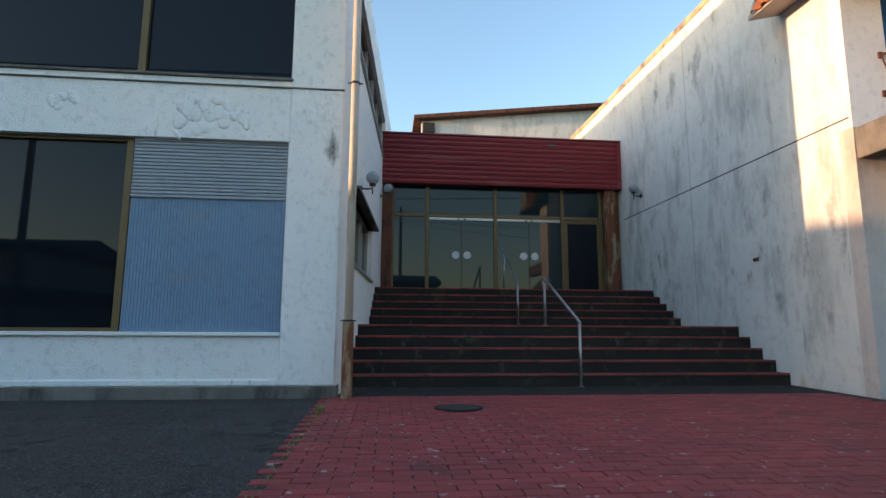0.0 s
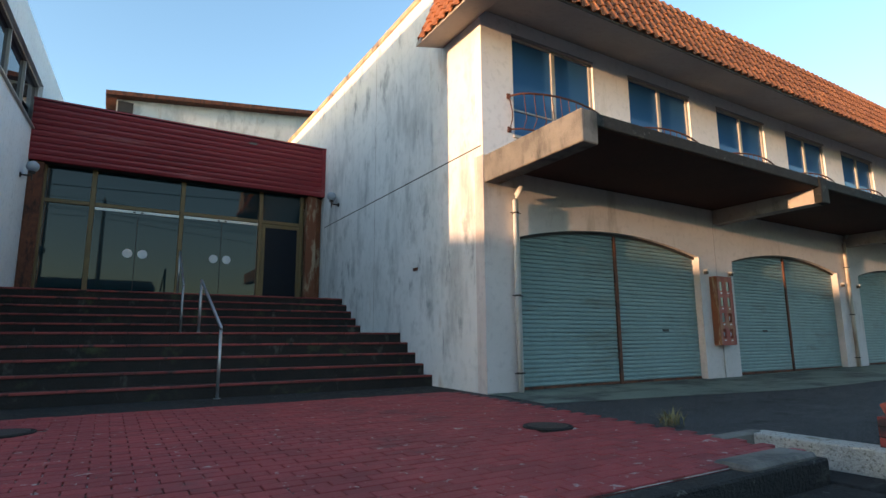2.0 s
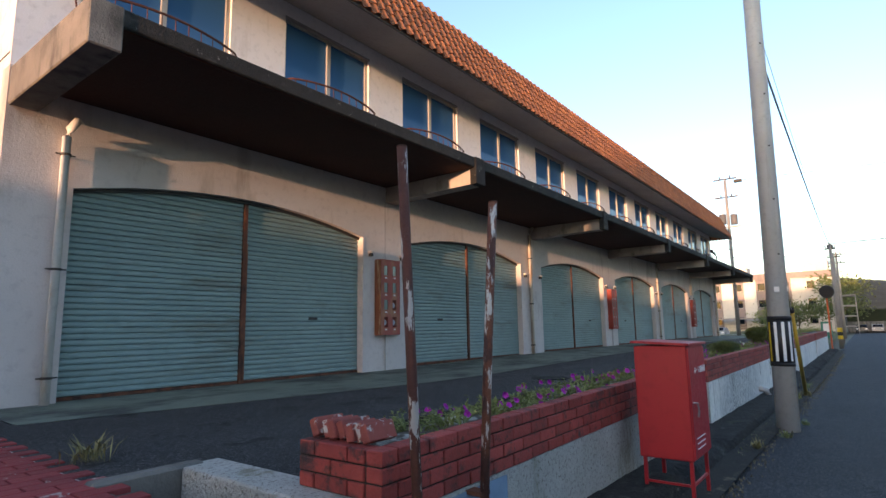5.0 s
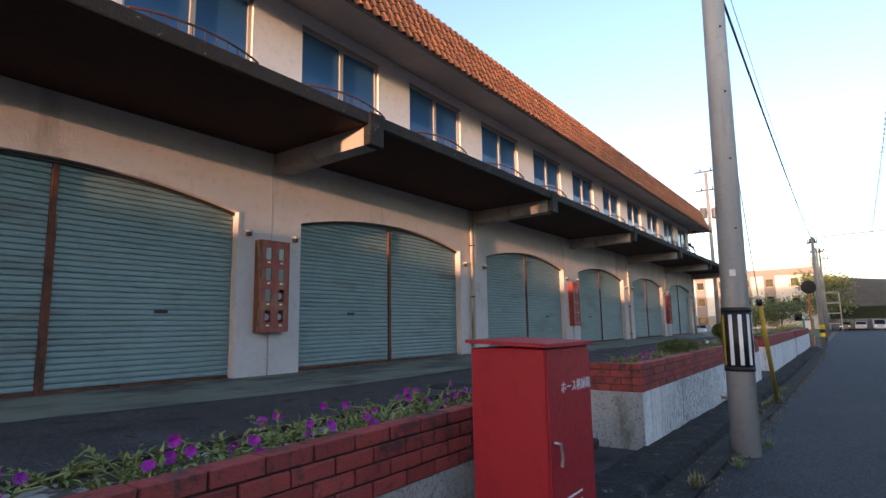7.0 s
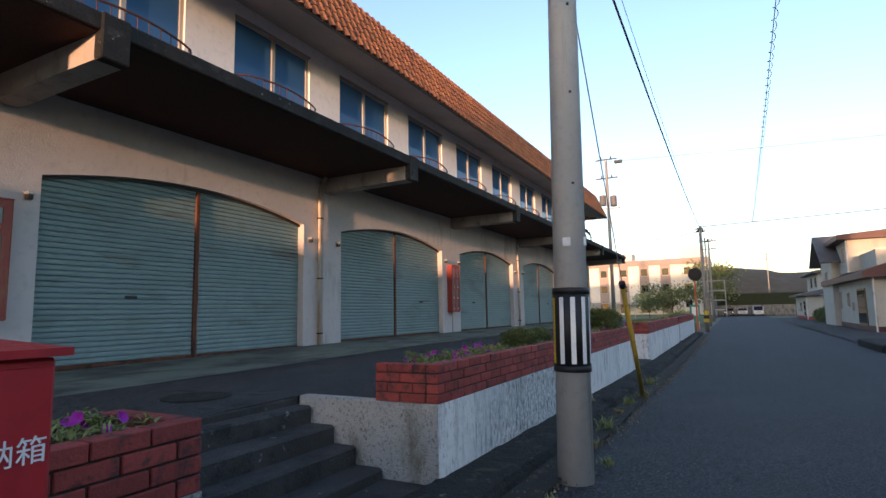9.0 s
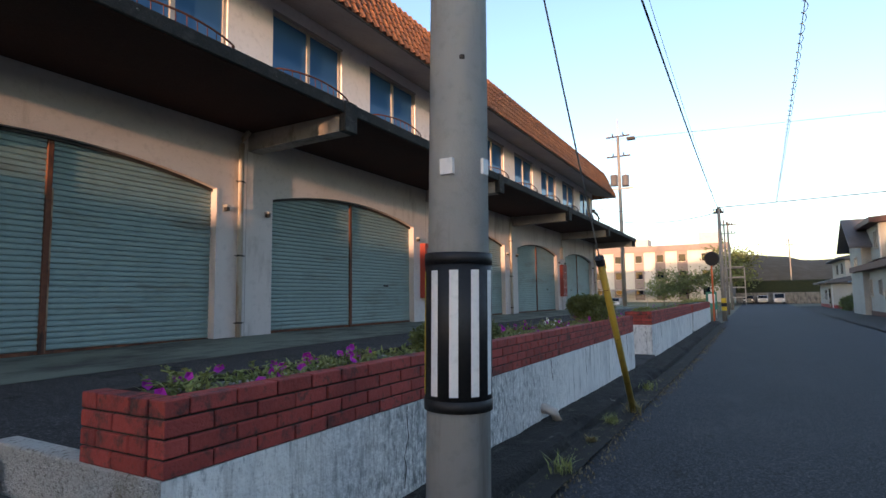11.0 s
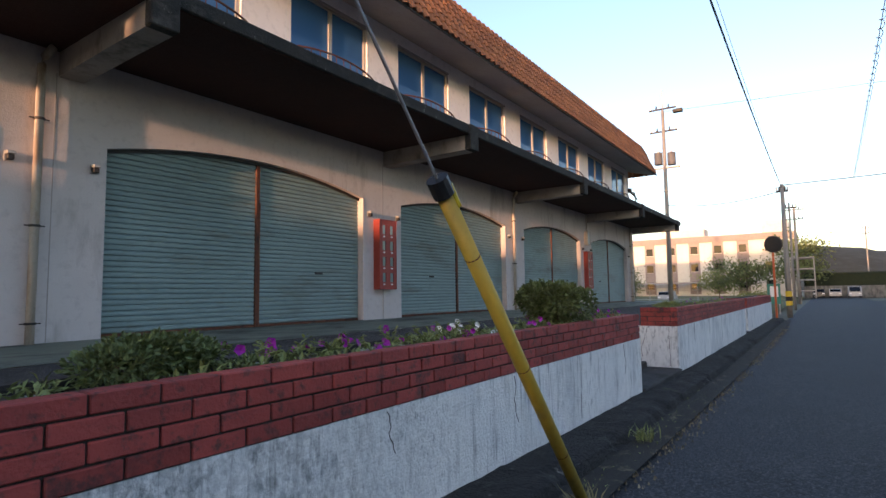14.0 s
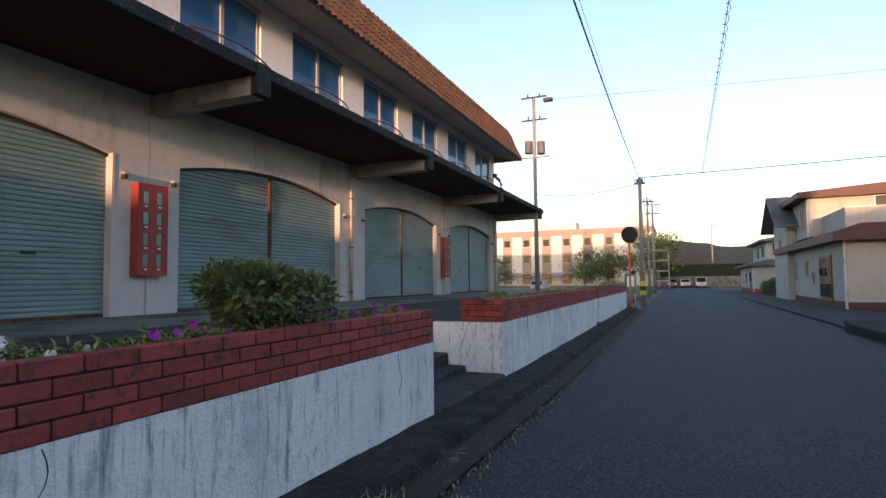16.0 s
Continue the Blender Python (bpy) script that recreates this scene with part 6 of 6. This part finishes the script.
def corner_house():
    g = -0.52
    h = thing("house", (60, -13, g), "two-storey cream house with maroon eaves and grey gabled wing", "house", "houses across the road")
    part("wall", box(51.3, 68.0, -21.0, -8.4, g, 2.9), "house_wall", h)
    part("base", box(51.27, 68.02, -21.0, -8.37, g - 0.1, g + 0.32), "house_red", h, "reddish tiled base course")
    part("lean_roof", prism([(-21.5, 2.85), (-7.75, 2.75), (-7.75, 3.15), (-8.9, 3.55), (-21.5, 3.55)], "x", 50.6, 68.3), "house_red", h, "maroon metal eave over the ground floor")
    part("upper_wall", box(60.0, 69.0, -21.0, -8.6, 3.55, 6.0), "house_wall", h)
    part("roof", prism([(-21.6, 5.95), (-7.9, 5.95), (-7.9, 6.3), (-14.0, 6.75), (-21.6, 6.3)], "x", 59.3, 69.5), "house_red", h, "maroon flat eave of the upper storey")
    part("terrace_wall", box(55.0, 55.15, -21.0, -9.3, 3.55, 4.75), "house_wall", h, "cream terrace parapet")
    part("terrace_wall", box(55.15, 60.0, -9.45, -9.3, 3.55, 4.75), "house_wall", h)
    part("terrace_cap", box(54.95, 55.2, -21.0, -9.25, 4.75, 4.80), "alu", h)
    # gabled wing
    part("wing_wall", box(64.0, 69.4, -20.0, -8.0, g, 4.7), "house_wall", h, "pale wing wall")
    part("gable", prism([(63.9, 4.7), (69.5, 4.7), (66.7, 6.6)], "y", -20.0, -8.0), "house_wall", h)
    part("wing_roof", prism([(63.1, 4.45), (66.7, 6.75), (70.3, 4.45), (70.3, 4.62), (66.7, 7.0), (63.1, 4.62)], "y", -20.5, -7.2), "house_grey", h, "grey gable roof")

    def opening(x, y, z, w, hh_, on, n=2):
        if on == "y":
            p = part("window", box(x, x + w, y + 0.01, y + 0.03, z, z + hh_), "glass_dark", h)
            for k in range(n + 1):
                part("frame", box(x + w * k / n - 0.035, x + w * k / n + 0.035, y + 0.005, y + 0.07, z, z + hh_), "alu", p)
            for q in (z - 0.05, z + hh_):
                part("frame", box(x - 0.05, x + w + 0.05, y + 0.005, y + 0.08, q, q + 0.06), "alu", p)
        else:
            p = part("window", box(x - 0.03, x - 0.01, y, y + w, z, z + hh_), "glass_dark", h)
            for k in range(n + 1):
                part("frame", box(x - 0.07, x - 0.005, y + w * k / n - 0.035, y + w * k / n + 0.035, z, z + hh_), "alu", p)
            for q in (z - 0.05, z + hh_):
                part("frame", box(x - 0.08, x - 0.005, y - 0.05, y + w + 0.05, q, q + 0.06), "alu", p)

    opening(51.3, -12.4, 0.1, 2.2, 1.9, "x", 3)
    opening(51.3, -18.0, 0.1, 2.2, 1.9, "x", 3)
    opening(61.2, -8.6, 4.3, 1.1, 1.2, "y")
    opening(60.0, -15.0, 4.2, 3.0, 1.7, "x", 3)
    opening(59.5, -8.4, 1.0, 0.9, 1.0, "y")
    opening(63.0, -8.4, 0.9, 0.9, 1.2, "y")
    opening(66.0, -8.0, 2.9, 1.0, 1.0, "y")
    d = part("door", box(54.0, 56.6, -8.39, -8.33, g + 0.25, 2.2), "bronze", h, "brown lattice sliding entrance door")
    for k in range(6):
        part("door_pane", box(54.1 + k * 0.42, 54.4 + k * 0.42, -8.33, -8.315, g + 0.45, 2.05), "glass_dark", d)
    for x, y in ((51.2, -8.3), (59.92, -8.52)):
        part("downpipe", tube([(x, y, g if x < 55 else 3.5), (x, y, 2.8 if x < 55 else 5.9)], 0.06, 8), "pipe_white", h)
    for k in range(4):
        part("wall_seam", box(51.285, 51.3, -10.4 - 2.6 * k, -10.36 - 2.6 * k, g + 0.3, 2.85), "eave", h)
    part("meter", box(58.2, 58.6, -8.395, -8.25, 0.7, 1.3, 0.02), "alu", h, "grey wall meter")
    part("aerial", tube([(64, -12, 6.5), (64, -12, 8.2)], 0.025, 6), "alu", h)
    for q in (7.4, 7.8, 8.1):
        part("aerial_bar", tube([(64, -12.5, q), (64, -11.5, q)], 0.015, 5), "alu", h)


corner_house()
house(86.0, 99.0, -19.5, -8.4, -0.5, 3.0, 2.5, "grey-roofed cream house further along the road", "house_grey", 2)
ann = thing("carport", (71.5, -9.6, -0.45), "lean-to shed with blue sheet roof beside the house", "shed")
part("roof", prism([(-11.6, 2.6), (-8.4, 2.1), (-8.4, 2.18), (-11.6, 2.68)], "x", 69.0, 75.0), "panel_blue", ann, "blue corrugated sheet")
part("wall", box(70.0, 74.5, -11.4, -9.4, -0.5, 1.9), "eave", ann)
house(-12.0, 4.0, -24.0, -13.0, -0.2, 3.0, 2.4, "dark-roofed house across the road", "house_grey", 3, False)
house(14.0, 27.0, -25.0, -14.0, -0.3, 2.9, 2.5, "grey-roofed house across the road", "house_grey", 4, False)
house(-36.0, -18.0, -24.0, -12.0, -0.1, 3.0, 2.6, "dark-roofed house back along the road", "house_grey", 5, False)
# out-of-view house, added to cover the horizon glow mirrored in the glass
house(32.0, 46.0, -26.0, -15.0, -0.4, 2.9, 2.5, "unseen grey-roofed house added behind the kerb island", "house_grey", 6, False)
# unseen block, sized to cast the shadow line on the storehouse
low_block = thing("warehouse", (-33, 2, 0.0), "unseen grey block added to shade the lower storehouse walls", "building")
part("wall", box(-42, -33, 2.1, 14.0, -0.3, 3.70), "eave", low_block)
part("roof", prism([(2.0, 3.66), (14.6, 3.66), (14.6, 3.78), (8.3, 4.6), (2.0, 3.86)], "x", -42.5, -32.6), "house_grey", low_block)
# added piece that keeps the sun off the lower shutters
part("annex", box(-42, -33, -0.38, 2.09, -0.3, 3.9, 0.02), "eave", low_block)
# tall unseen block, added to hold the pole and planters out of the sun
tall_block = thing("apartment_house", (-35, -9, 0), "tall unseen grey block added to shade the pole and planters", "building")
part("wall", box(-42, -33, -18.0, -0.5, -0.3, 11.4), "eave", tall_block)
part("roof", box(-42.4, -32.6, -18.4, -0.4, 11.4, 11.7), "house_grey", tall_block)
tagged(link("pavement", sheet([28, 41.5, 60, 100], [-9.2, -8, -5.6], lambda x, y: road_z(x) + 0.012), "asphalt_yard"), "dark asphalt forecourt of the houses", "pavement", kind="structure")
tagged(link("kerb_island", box(30.0, 41.6, -9.0, -5.9, -0.7, road_z(40) + 0.13, 0.06), "kerb"), "dark raised kerb island across the road", "kerb", kind="structure")
for k, (x, y, hh_) in enumerate(((76, -8.6, 1.3), (79, -8.8, 1.1), (96, -9, 1.6))):
    clump("shrub", (x, y, -0.45), 1.6, 0.9, hh_, 900, "leaf", "dark garden shrub in front of a house", "shrub", 40 + k, (0.2, 0.07), group="garden shrubs")

# ---- parked cars at the road end ----


def car(x, y, mat_, label, van=False):
    c = thing("car", (x, y, road_z(x)), label, "car", "parked cars at the road end")
    z = road_z(x)
    hh_ = 1.75 if van else 1.42
    prof = [(-2.0, 0.3), (2.0, 0.3), (2.05, 0.75), (1.2 if not van else 1.9, 0.95), (0.8 if not van else 1.6, hh_), (-1.5, hh_), (-1.95, 0.95)]
    body = part("body", prism([(x + a, z + b) for a, b in prof], "y", y - 0.8, y + 0.8), mat_, c)
    part("windscreen", prism([(x - 1.97, z + 0.98), (x - 1.57, z + hh_ - 0.08), (x - 1.62, z + hh_ - 0.06), (x - 2.02, z + 0.98)], "y", y - 0.68, y + 0.68), "glass_dark", c)
    for dx in (-1.3, 1.3):
        for dy in (-0.78, 0.62):
            w = part("wheel", disc((x + dx, y + dy + 0.08, z + 0.31), 0.31, "y", 0.2, 16), "tyre", c)
            part("rim", disc((x + dx, y + dy - 0.03, z + 0.31), 0.19, "y", 0.02, 12), "alu", w)
    for dy in (-0.6, 0.6):
        part("headlight", box(x - 2.05, x - 1.98, y + dy - 0.16, y + dy + 0.16, z + 0.62, z + 0.76), "white_paint", c)


car(124, 0.0, "car_dark", "dark grey parked car seen from the front")
car(126, -2.2, "car_white", "white parked car seen from the front")
car(123, -4.6, "car_white", "white parked van near the houses", True)
car(92, 16.0, "car_white", "white car parked beyond the field")
fence = thing("mesh_fence", (60, 12, -0.1), "low grey mesh fence beyond the storehouse", "fence")
for k in range(9):
    part("post", tube([(58, 6.5 + k * 1.6, -0.2), (58, 6.5 + k * 1.6, 1.3)], 0.025, 6), "alu", fence)
for z in (0.1, 0.4, 0.7, 1.0, 1.25):
    part("rail", tube([(58, 6.4, z), (58, 19.4, z)], 0.012, 5), "alu", fence)

# ---- low kerb island of the side road, grit along the gutter ----
tagged(link("kerb", box(34.6, 39.0, -7.6, -5.35, -0.75, -0.30, 0.04), "kerb"), "low dark kerbed corner across the road", "kerb", kind="structure")
rg = random.Random(21)
verts, faces = [], []
for i in range(2600):
    x = rg.uniform(6.8, 44.0)
    y = 0.66 + rg.gauss(0, 0.07) + 0.05 * noise.noise((x * 0.8, 0.0, 2.0))
    if noise.noise((x * 0.9, 7.0, 1.0)) < rg.uniform(-0.5, 0.25):
        continue
    s = rg.uniform(0.005, 0.017)
    z = road_z(x) + 0.016
    b0, a = len(verts), rg.uniform(0, 6.3)
    for q in range(4):
        verts.append((x + s * math.cos(a + q * 1.57) * rg.uniform(0.5, 1.3), y + s * math.sin(a + q * 1.57) * rg.uniform(0.5, 1.3), z - 0.02))
    verts.append((x, y, z + s * 0.6))
    for q in range(4):
        faces.append((b0 + q, b0 + (q + 1) % 4, b0 + 4))
me = bpy.data.meshes.new("road_grit")
me.from_pydata(verts, [], faces)
me.materials.append(M["grit"])
tagged(new("road_grit", me), "dry leaves and grit gathered along the gutter", "grit", kind="stuff")

# ---- manholes ----
for x, y, r in ((5.28, 4.45, 0.21), (0.45, 6.85, 0.25)):
    mh = thing("manhole_cover", (x, y, yard_z(x, y)), "dark cast-iron manhole cover set in the red paving", "manhole cover")
    part("ring", disc((x, y, yard_z(x, y) + 0.016), r + 0.05, "z", 0.02, 32), "kerb", mh)
    part("cover", disc((x, y, yard_z(x, y) + 0.022), r, "z", 0.02, 32), "dark", mh)
mh = thing("manhole_cover", (13.6, 3.9, yard_z(0, 3.9)), "dark rusty drain cover in the drive", "manhole cover")
part("cover", disc((13.6, 3.9, yard_z(0, 3.9) + 0.006), 0.32, "z", 0.012, 32), "kerb", mh)
rs = random.Random(8)
bm = bmesh.new()
for k in range(260):
    if k < 90:
        x, y = rs.uniform(-1.0, 6.3), rs.uniform(2.6, 9.0)
        z = yard_z(x, y) + 0.014
    elif k < 150:
        x, y = rs.uniform(-7, -1.4), rs.uniform(2.6, 7.8)
        z = yard_z(x, y)
    else:
        x, y = rs.uniform(8, 28), rs.uniform(-0.2, 1.0)
        z = road_z(x)
    s = rs.uniform(0.003, 0.008)
    bmesh.ops.create_icosphere(bm, subdivisions=1, radius=s, matrix=Matrix.Translation((x, y, z + s * 0.4)))
tagged(link("litter", bm, "concrete"), "scattered pale grit and gravel", "gravel", kind="stuff")

# ---- pieces: planter bricks ----
BL, BH = 0.262, 0.086


def brick_mesh(l):
    bm = box(0.005, l - 0.005, 0.0, 0.115, 0.005, BH - 0.005, 0.005)
    me = bpy.data.meshes.new("brick")
    bm.to_mesh(me)
    bm.free()
    me.materials.append(M["brick"])
    return me


bme, bme_h = brick_mesh(BL), brick_mesh(BL / 2)
rp = random.Random(21)


def lay(P, x0, x1, near):
    p, sl, h = P
    tilt = math.degrees(math.atan2(sl(x1) - sl(x0), x1 - x0))
    cnt = 0

    def put(me, x, y, z, rz):
        o = new("brick", me)
        o.parent = p
        o.matrix_parent_inverse = p.matrix_basis.inverted()
        o.matrix_basis = pose(x, y, z, rp.uniform(-0.6, 0.6), -tilt if rz == 0 else 0, rz + rp.uniform(-0.4, 0.4))

    for c in range(4):
        x = x0
        first = c % 2 == 1
        while x < x1 - 0.02:
            l = BL / 2 if first or x + BL > x1 else BL
            put(bme_h if l < BL else bme, x, PY + rp.uniform(-0.003, 0.003), sl(x) + c * BH, 0)
            x += l
            first = False
        for xe, rz, yo in ((x0, -90, PY + PD), (x1, 90, PY + 0.115)):
            y = PY + 0.12
            k = c % 2
            while y < PY + PD - 0.03:
                l = BL / 2 if k or y + BL > PY + PD else BL
                me = bme_h if l < BL else bme
                if rz == -90:
                    put(me, xe, y + l, sl(xe) + c * BH, -90)
                else:
                    put(me, xe, y, sl(xe) + c * BH, 90)
                y += l
                k = 0


lay(P1, 6.90, 11.75, True)
lay(P2, 14.10, 24.72, True)
lay(P3, 27.15, 37.3, True)
lay(P4, 37.95, 48.4, True)

# ---- pieces: red paving bricks ----
PLn, PW = 0.27, 0.125


def paver_mesh(l):
    bm = box(0.005, l - 0.005, 0.005, PW - 0.005, -0.02, 0.014, 0.004)
    me = bpy.data.meshes.new("paving_brick")
    bm.to_mesh(me)
    bm.free()
    me.materials.append(M["paver"])
    return me


pme = paver_mesh(PLn)
bed = bpy.data.objects["paving_bed"]
verts, faces = [], []
row = 0
y = 2.46
count = 0
slope = math.degrees(math.atan(0.0143))
while y + PW < 8.06:
    x = -1.2 - (PLn / 2 if row % 2 else 0)
    while x + PLn < 6.41:
        z = yard_z(x, y) + rp.uniform(-0.003, 0.003)
        if any((x + PLn / 2 - mx) ** 2 + (y + PW / 2 - my) ** 2 < (mr_ + 0.02) ** 2 for mx, my, mr_ in ((5.28, 4.45, 0.21), (0.45, 6.85, 0.25))):
            x += PLn
            continue
        if 2.9 < y < 4.7 and x < 5.2 and count < 300:
            o = new("paving_brick", pme)
            o.parent = bed
            o.matrix_basis = pose(x, y, z, slope + rp.uniform(-0.3, 0.3), rp.uniform(-0.4, 0.4), rp.uniform(-0.5, 0.5))
            count += 1
        else:
            b0 = len(verts)
            g = 0.005
            dz = rp.uniform(-0.002, 0.002)
            for zz, gg in ((-0.02, g), (0.010, g), (0.014, g + 0.004)):
                for a, b in ((x + gg, y + gg), (x + PLn - gg, y + gg), (x + PLn - gg, y + PW - gg), (x + gg, y + PW - gg)):
                    verts.append((a, b, yard_z(a, b) + zz + dz))
            for q in (0, 4):
                for k in range(4):
                    faces.append((b0 + q + k, b0 + q + (k + 1) % 4, b0 + q + 4 + (k + 1) % 4, b0 + q + 4 + k))
            faces.append((b0 + 8, b0 + 9, b0 + 10, b0 + 11))
        x += PLn
    y += PW
    row += 1
me = bpy.data.meshes.new("paving_bricks")
me.from_pydata(verts, [], faces)
me.materials.append(M["paver_far"])
o = new("paving_bricks", me)
o.parent = bed
o["kind"] = "stuff"

# ---- pieces: roof tiles on the eave ----
slope_v = Vector((0, TY - EYV, TZ_ - EZ - 0.05))
SLEN = slope_v.length
ROWS, TW = 6, 0.24
TL = SLEN / ROWS
sdir = slope_v.normalized()
nrm = Vector((1, 0, 0)).cross(sdir)
if nrm.y > 0:
    nrm = -nrm


def tile_geo(w, l):
    """S-shaped tile in local x (across), y (up the slope), z (out)."""
    prof = []
    for k in range(9):
        u = k / 8
        h = 0.055 * math.sin(math.pi * min(1, u / 0.62)) if u < 0.62 else -0.014 * math.sin(math.pi * (u - 0.62) / 0.38)
        prof.append((u * (w + 0.015), h))
    vs, fs = [], []
    for yy, lift in ((-0.03, 0.038), (l + 0.02, 0.008)):
        for a, h in prof:
            vs.append((a, yy, h + lift))
    for a, h in prof:
        vs.append((a, -0.03, h + 0.016))
    n = len(prof)
    for k in range(n - 1):
        fs.append((k, k + 1, n + k + 1, n + k))
        fs.append((2 * n + k, 2 * n + k + 1, k + 1, k))
    return vs, fs


tv, tf = tile_geo(TW, TL)
tme_ = bpy.data.meshes.new("roof_tile")
tme_.from_pydata(tv, [], tf)
tme_.materials.append(M["tile"])
rot = Matrix((Vector((1, 0, 0)), sdir, nrm)).transposed().to_4x4()
verts, faces = [], []
base = Vector((0, EYV, EZ + 0.05))
x0 = SX0
ncol = int((SX1 - SX0) / TW)
tcount = 0
for r in range(ROWS):
    inset = r * TL / SLEN * 0.55
    for c in range(ncol):
        x = x0 + c * TW
        if x < SX0 + inset or x + TW > SX1 - inset:
            continue
        m = Matrix.Translation(Vector((x, 0, 0)) + base + sdir * (r * TL)) @ rot @ Matrix.Rotation(rp.uniform(-0.012, 0.012), 4, "Z")
        if x < SX0 + 13 and tcount < 300:
            o = new("roof_tile", tme_)
            o.parent = store
            o.matrix_parent_inverse = store.matrix_basis.inverted()
            o.matrix_basis = m
            tcount += 1
        else:
            b0 = len(verts)
            verts += [tuple(m @ Vector(q)) for q in tv]
            faces += [tuple(b0 + i for i in fc) for fc in tf]
# tiles on the two hipped ends
for side, xs_, sgn in ((SX0, XS, 1), (SX1, XE, -1)):
    dirx = Vector((sgn * 0.55, 0, TZ_ - EZ - 0.05)).normalized()
    nx = Vector((-sgn, 0, 0))
    across = Vector((0, -sgn, 0))
    nn = across.cross(dirx)
    rot2 = Matrix((across, dirx, nn)).transposed().to_4x4()
    for r in range(ROWS):
        for c in range(int((8.66 - EYV) / TW)):
            yy = EYV + c * TW + (TW if sgn > 0 else 0)
            if EYV + c * TW < EYV + r * TL / SLEN * 0.52:
                continue
            m = Matrix.Translation(Vector((side, yy, EZ + 0.05)) + dirx * (r * TL)) @ rot2
            b0 = len(verts)
            verts += [tuple(m @ Vector(q)) for q in tv]
            faces += [tuple(b0 + i for i in fc) for fc in tf]
me = bpy.data.meshes.new("roof_tiles")
me.from_pydata(verts, [], faces)
me.materials.append(M["tile_far"])
o = new("roof_tiles", me)
o.parent = store
o.matrix_parent_inverse = store.matrix_basis.inverted()
o["kind"] = "stuff"
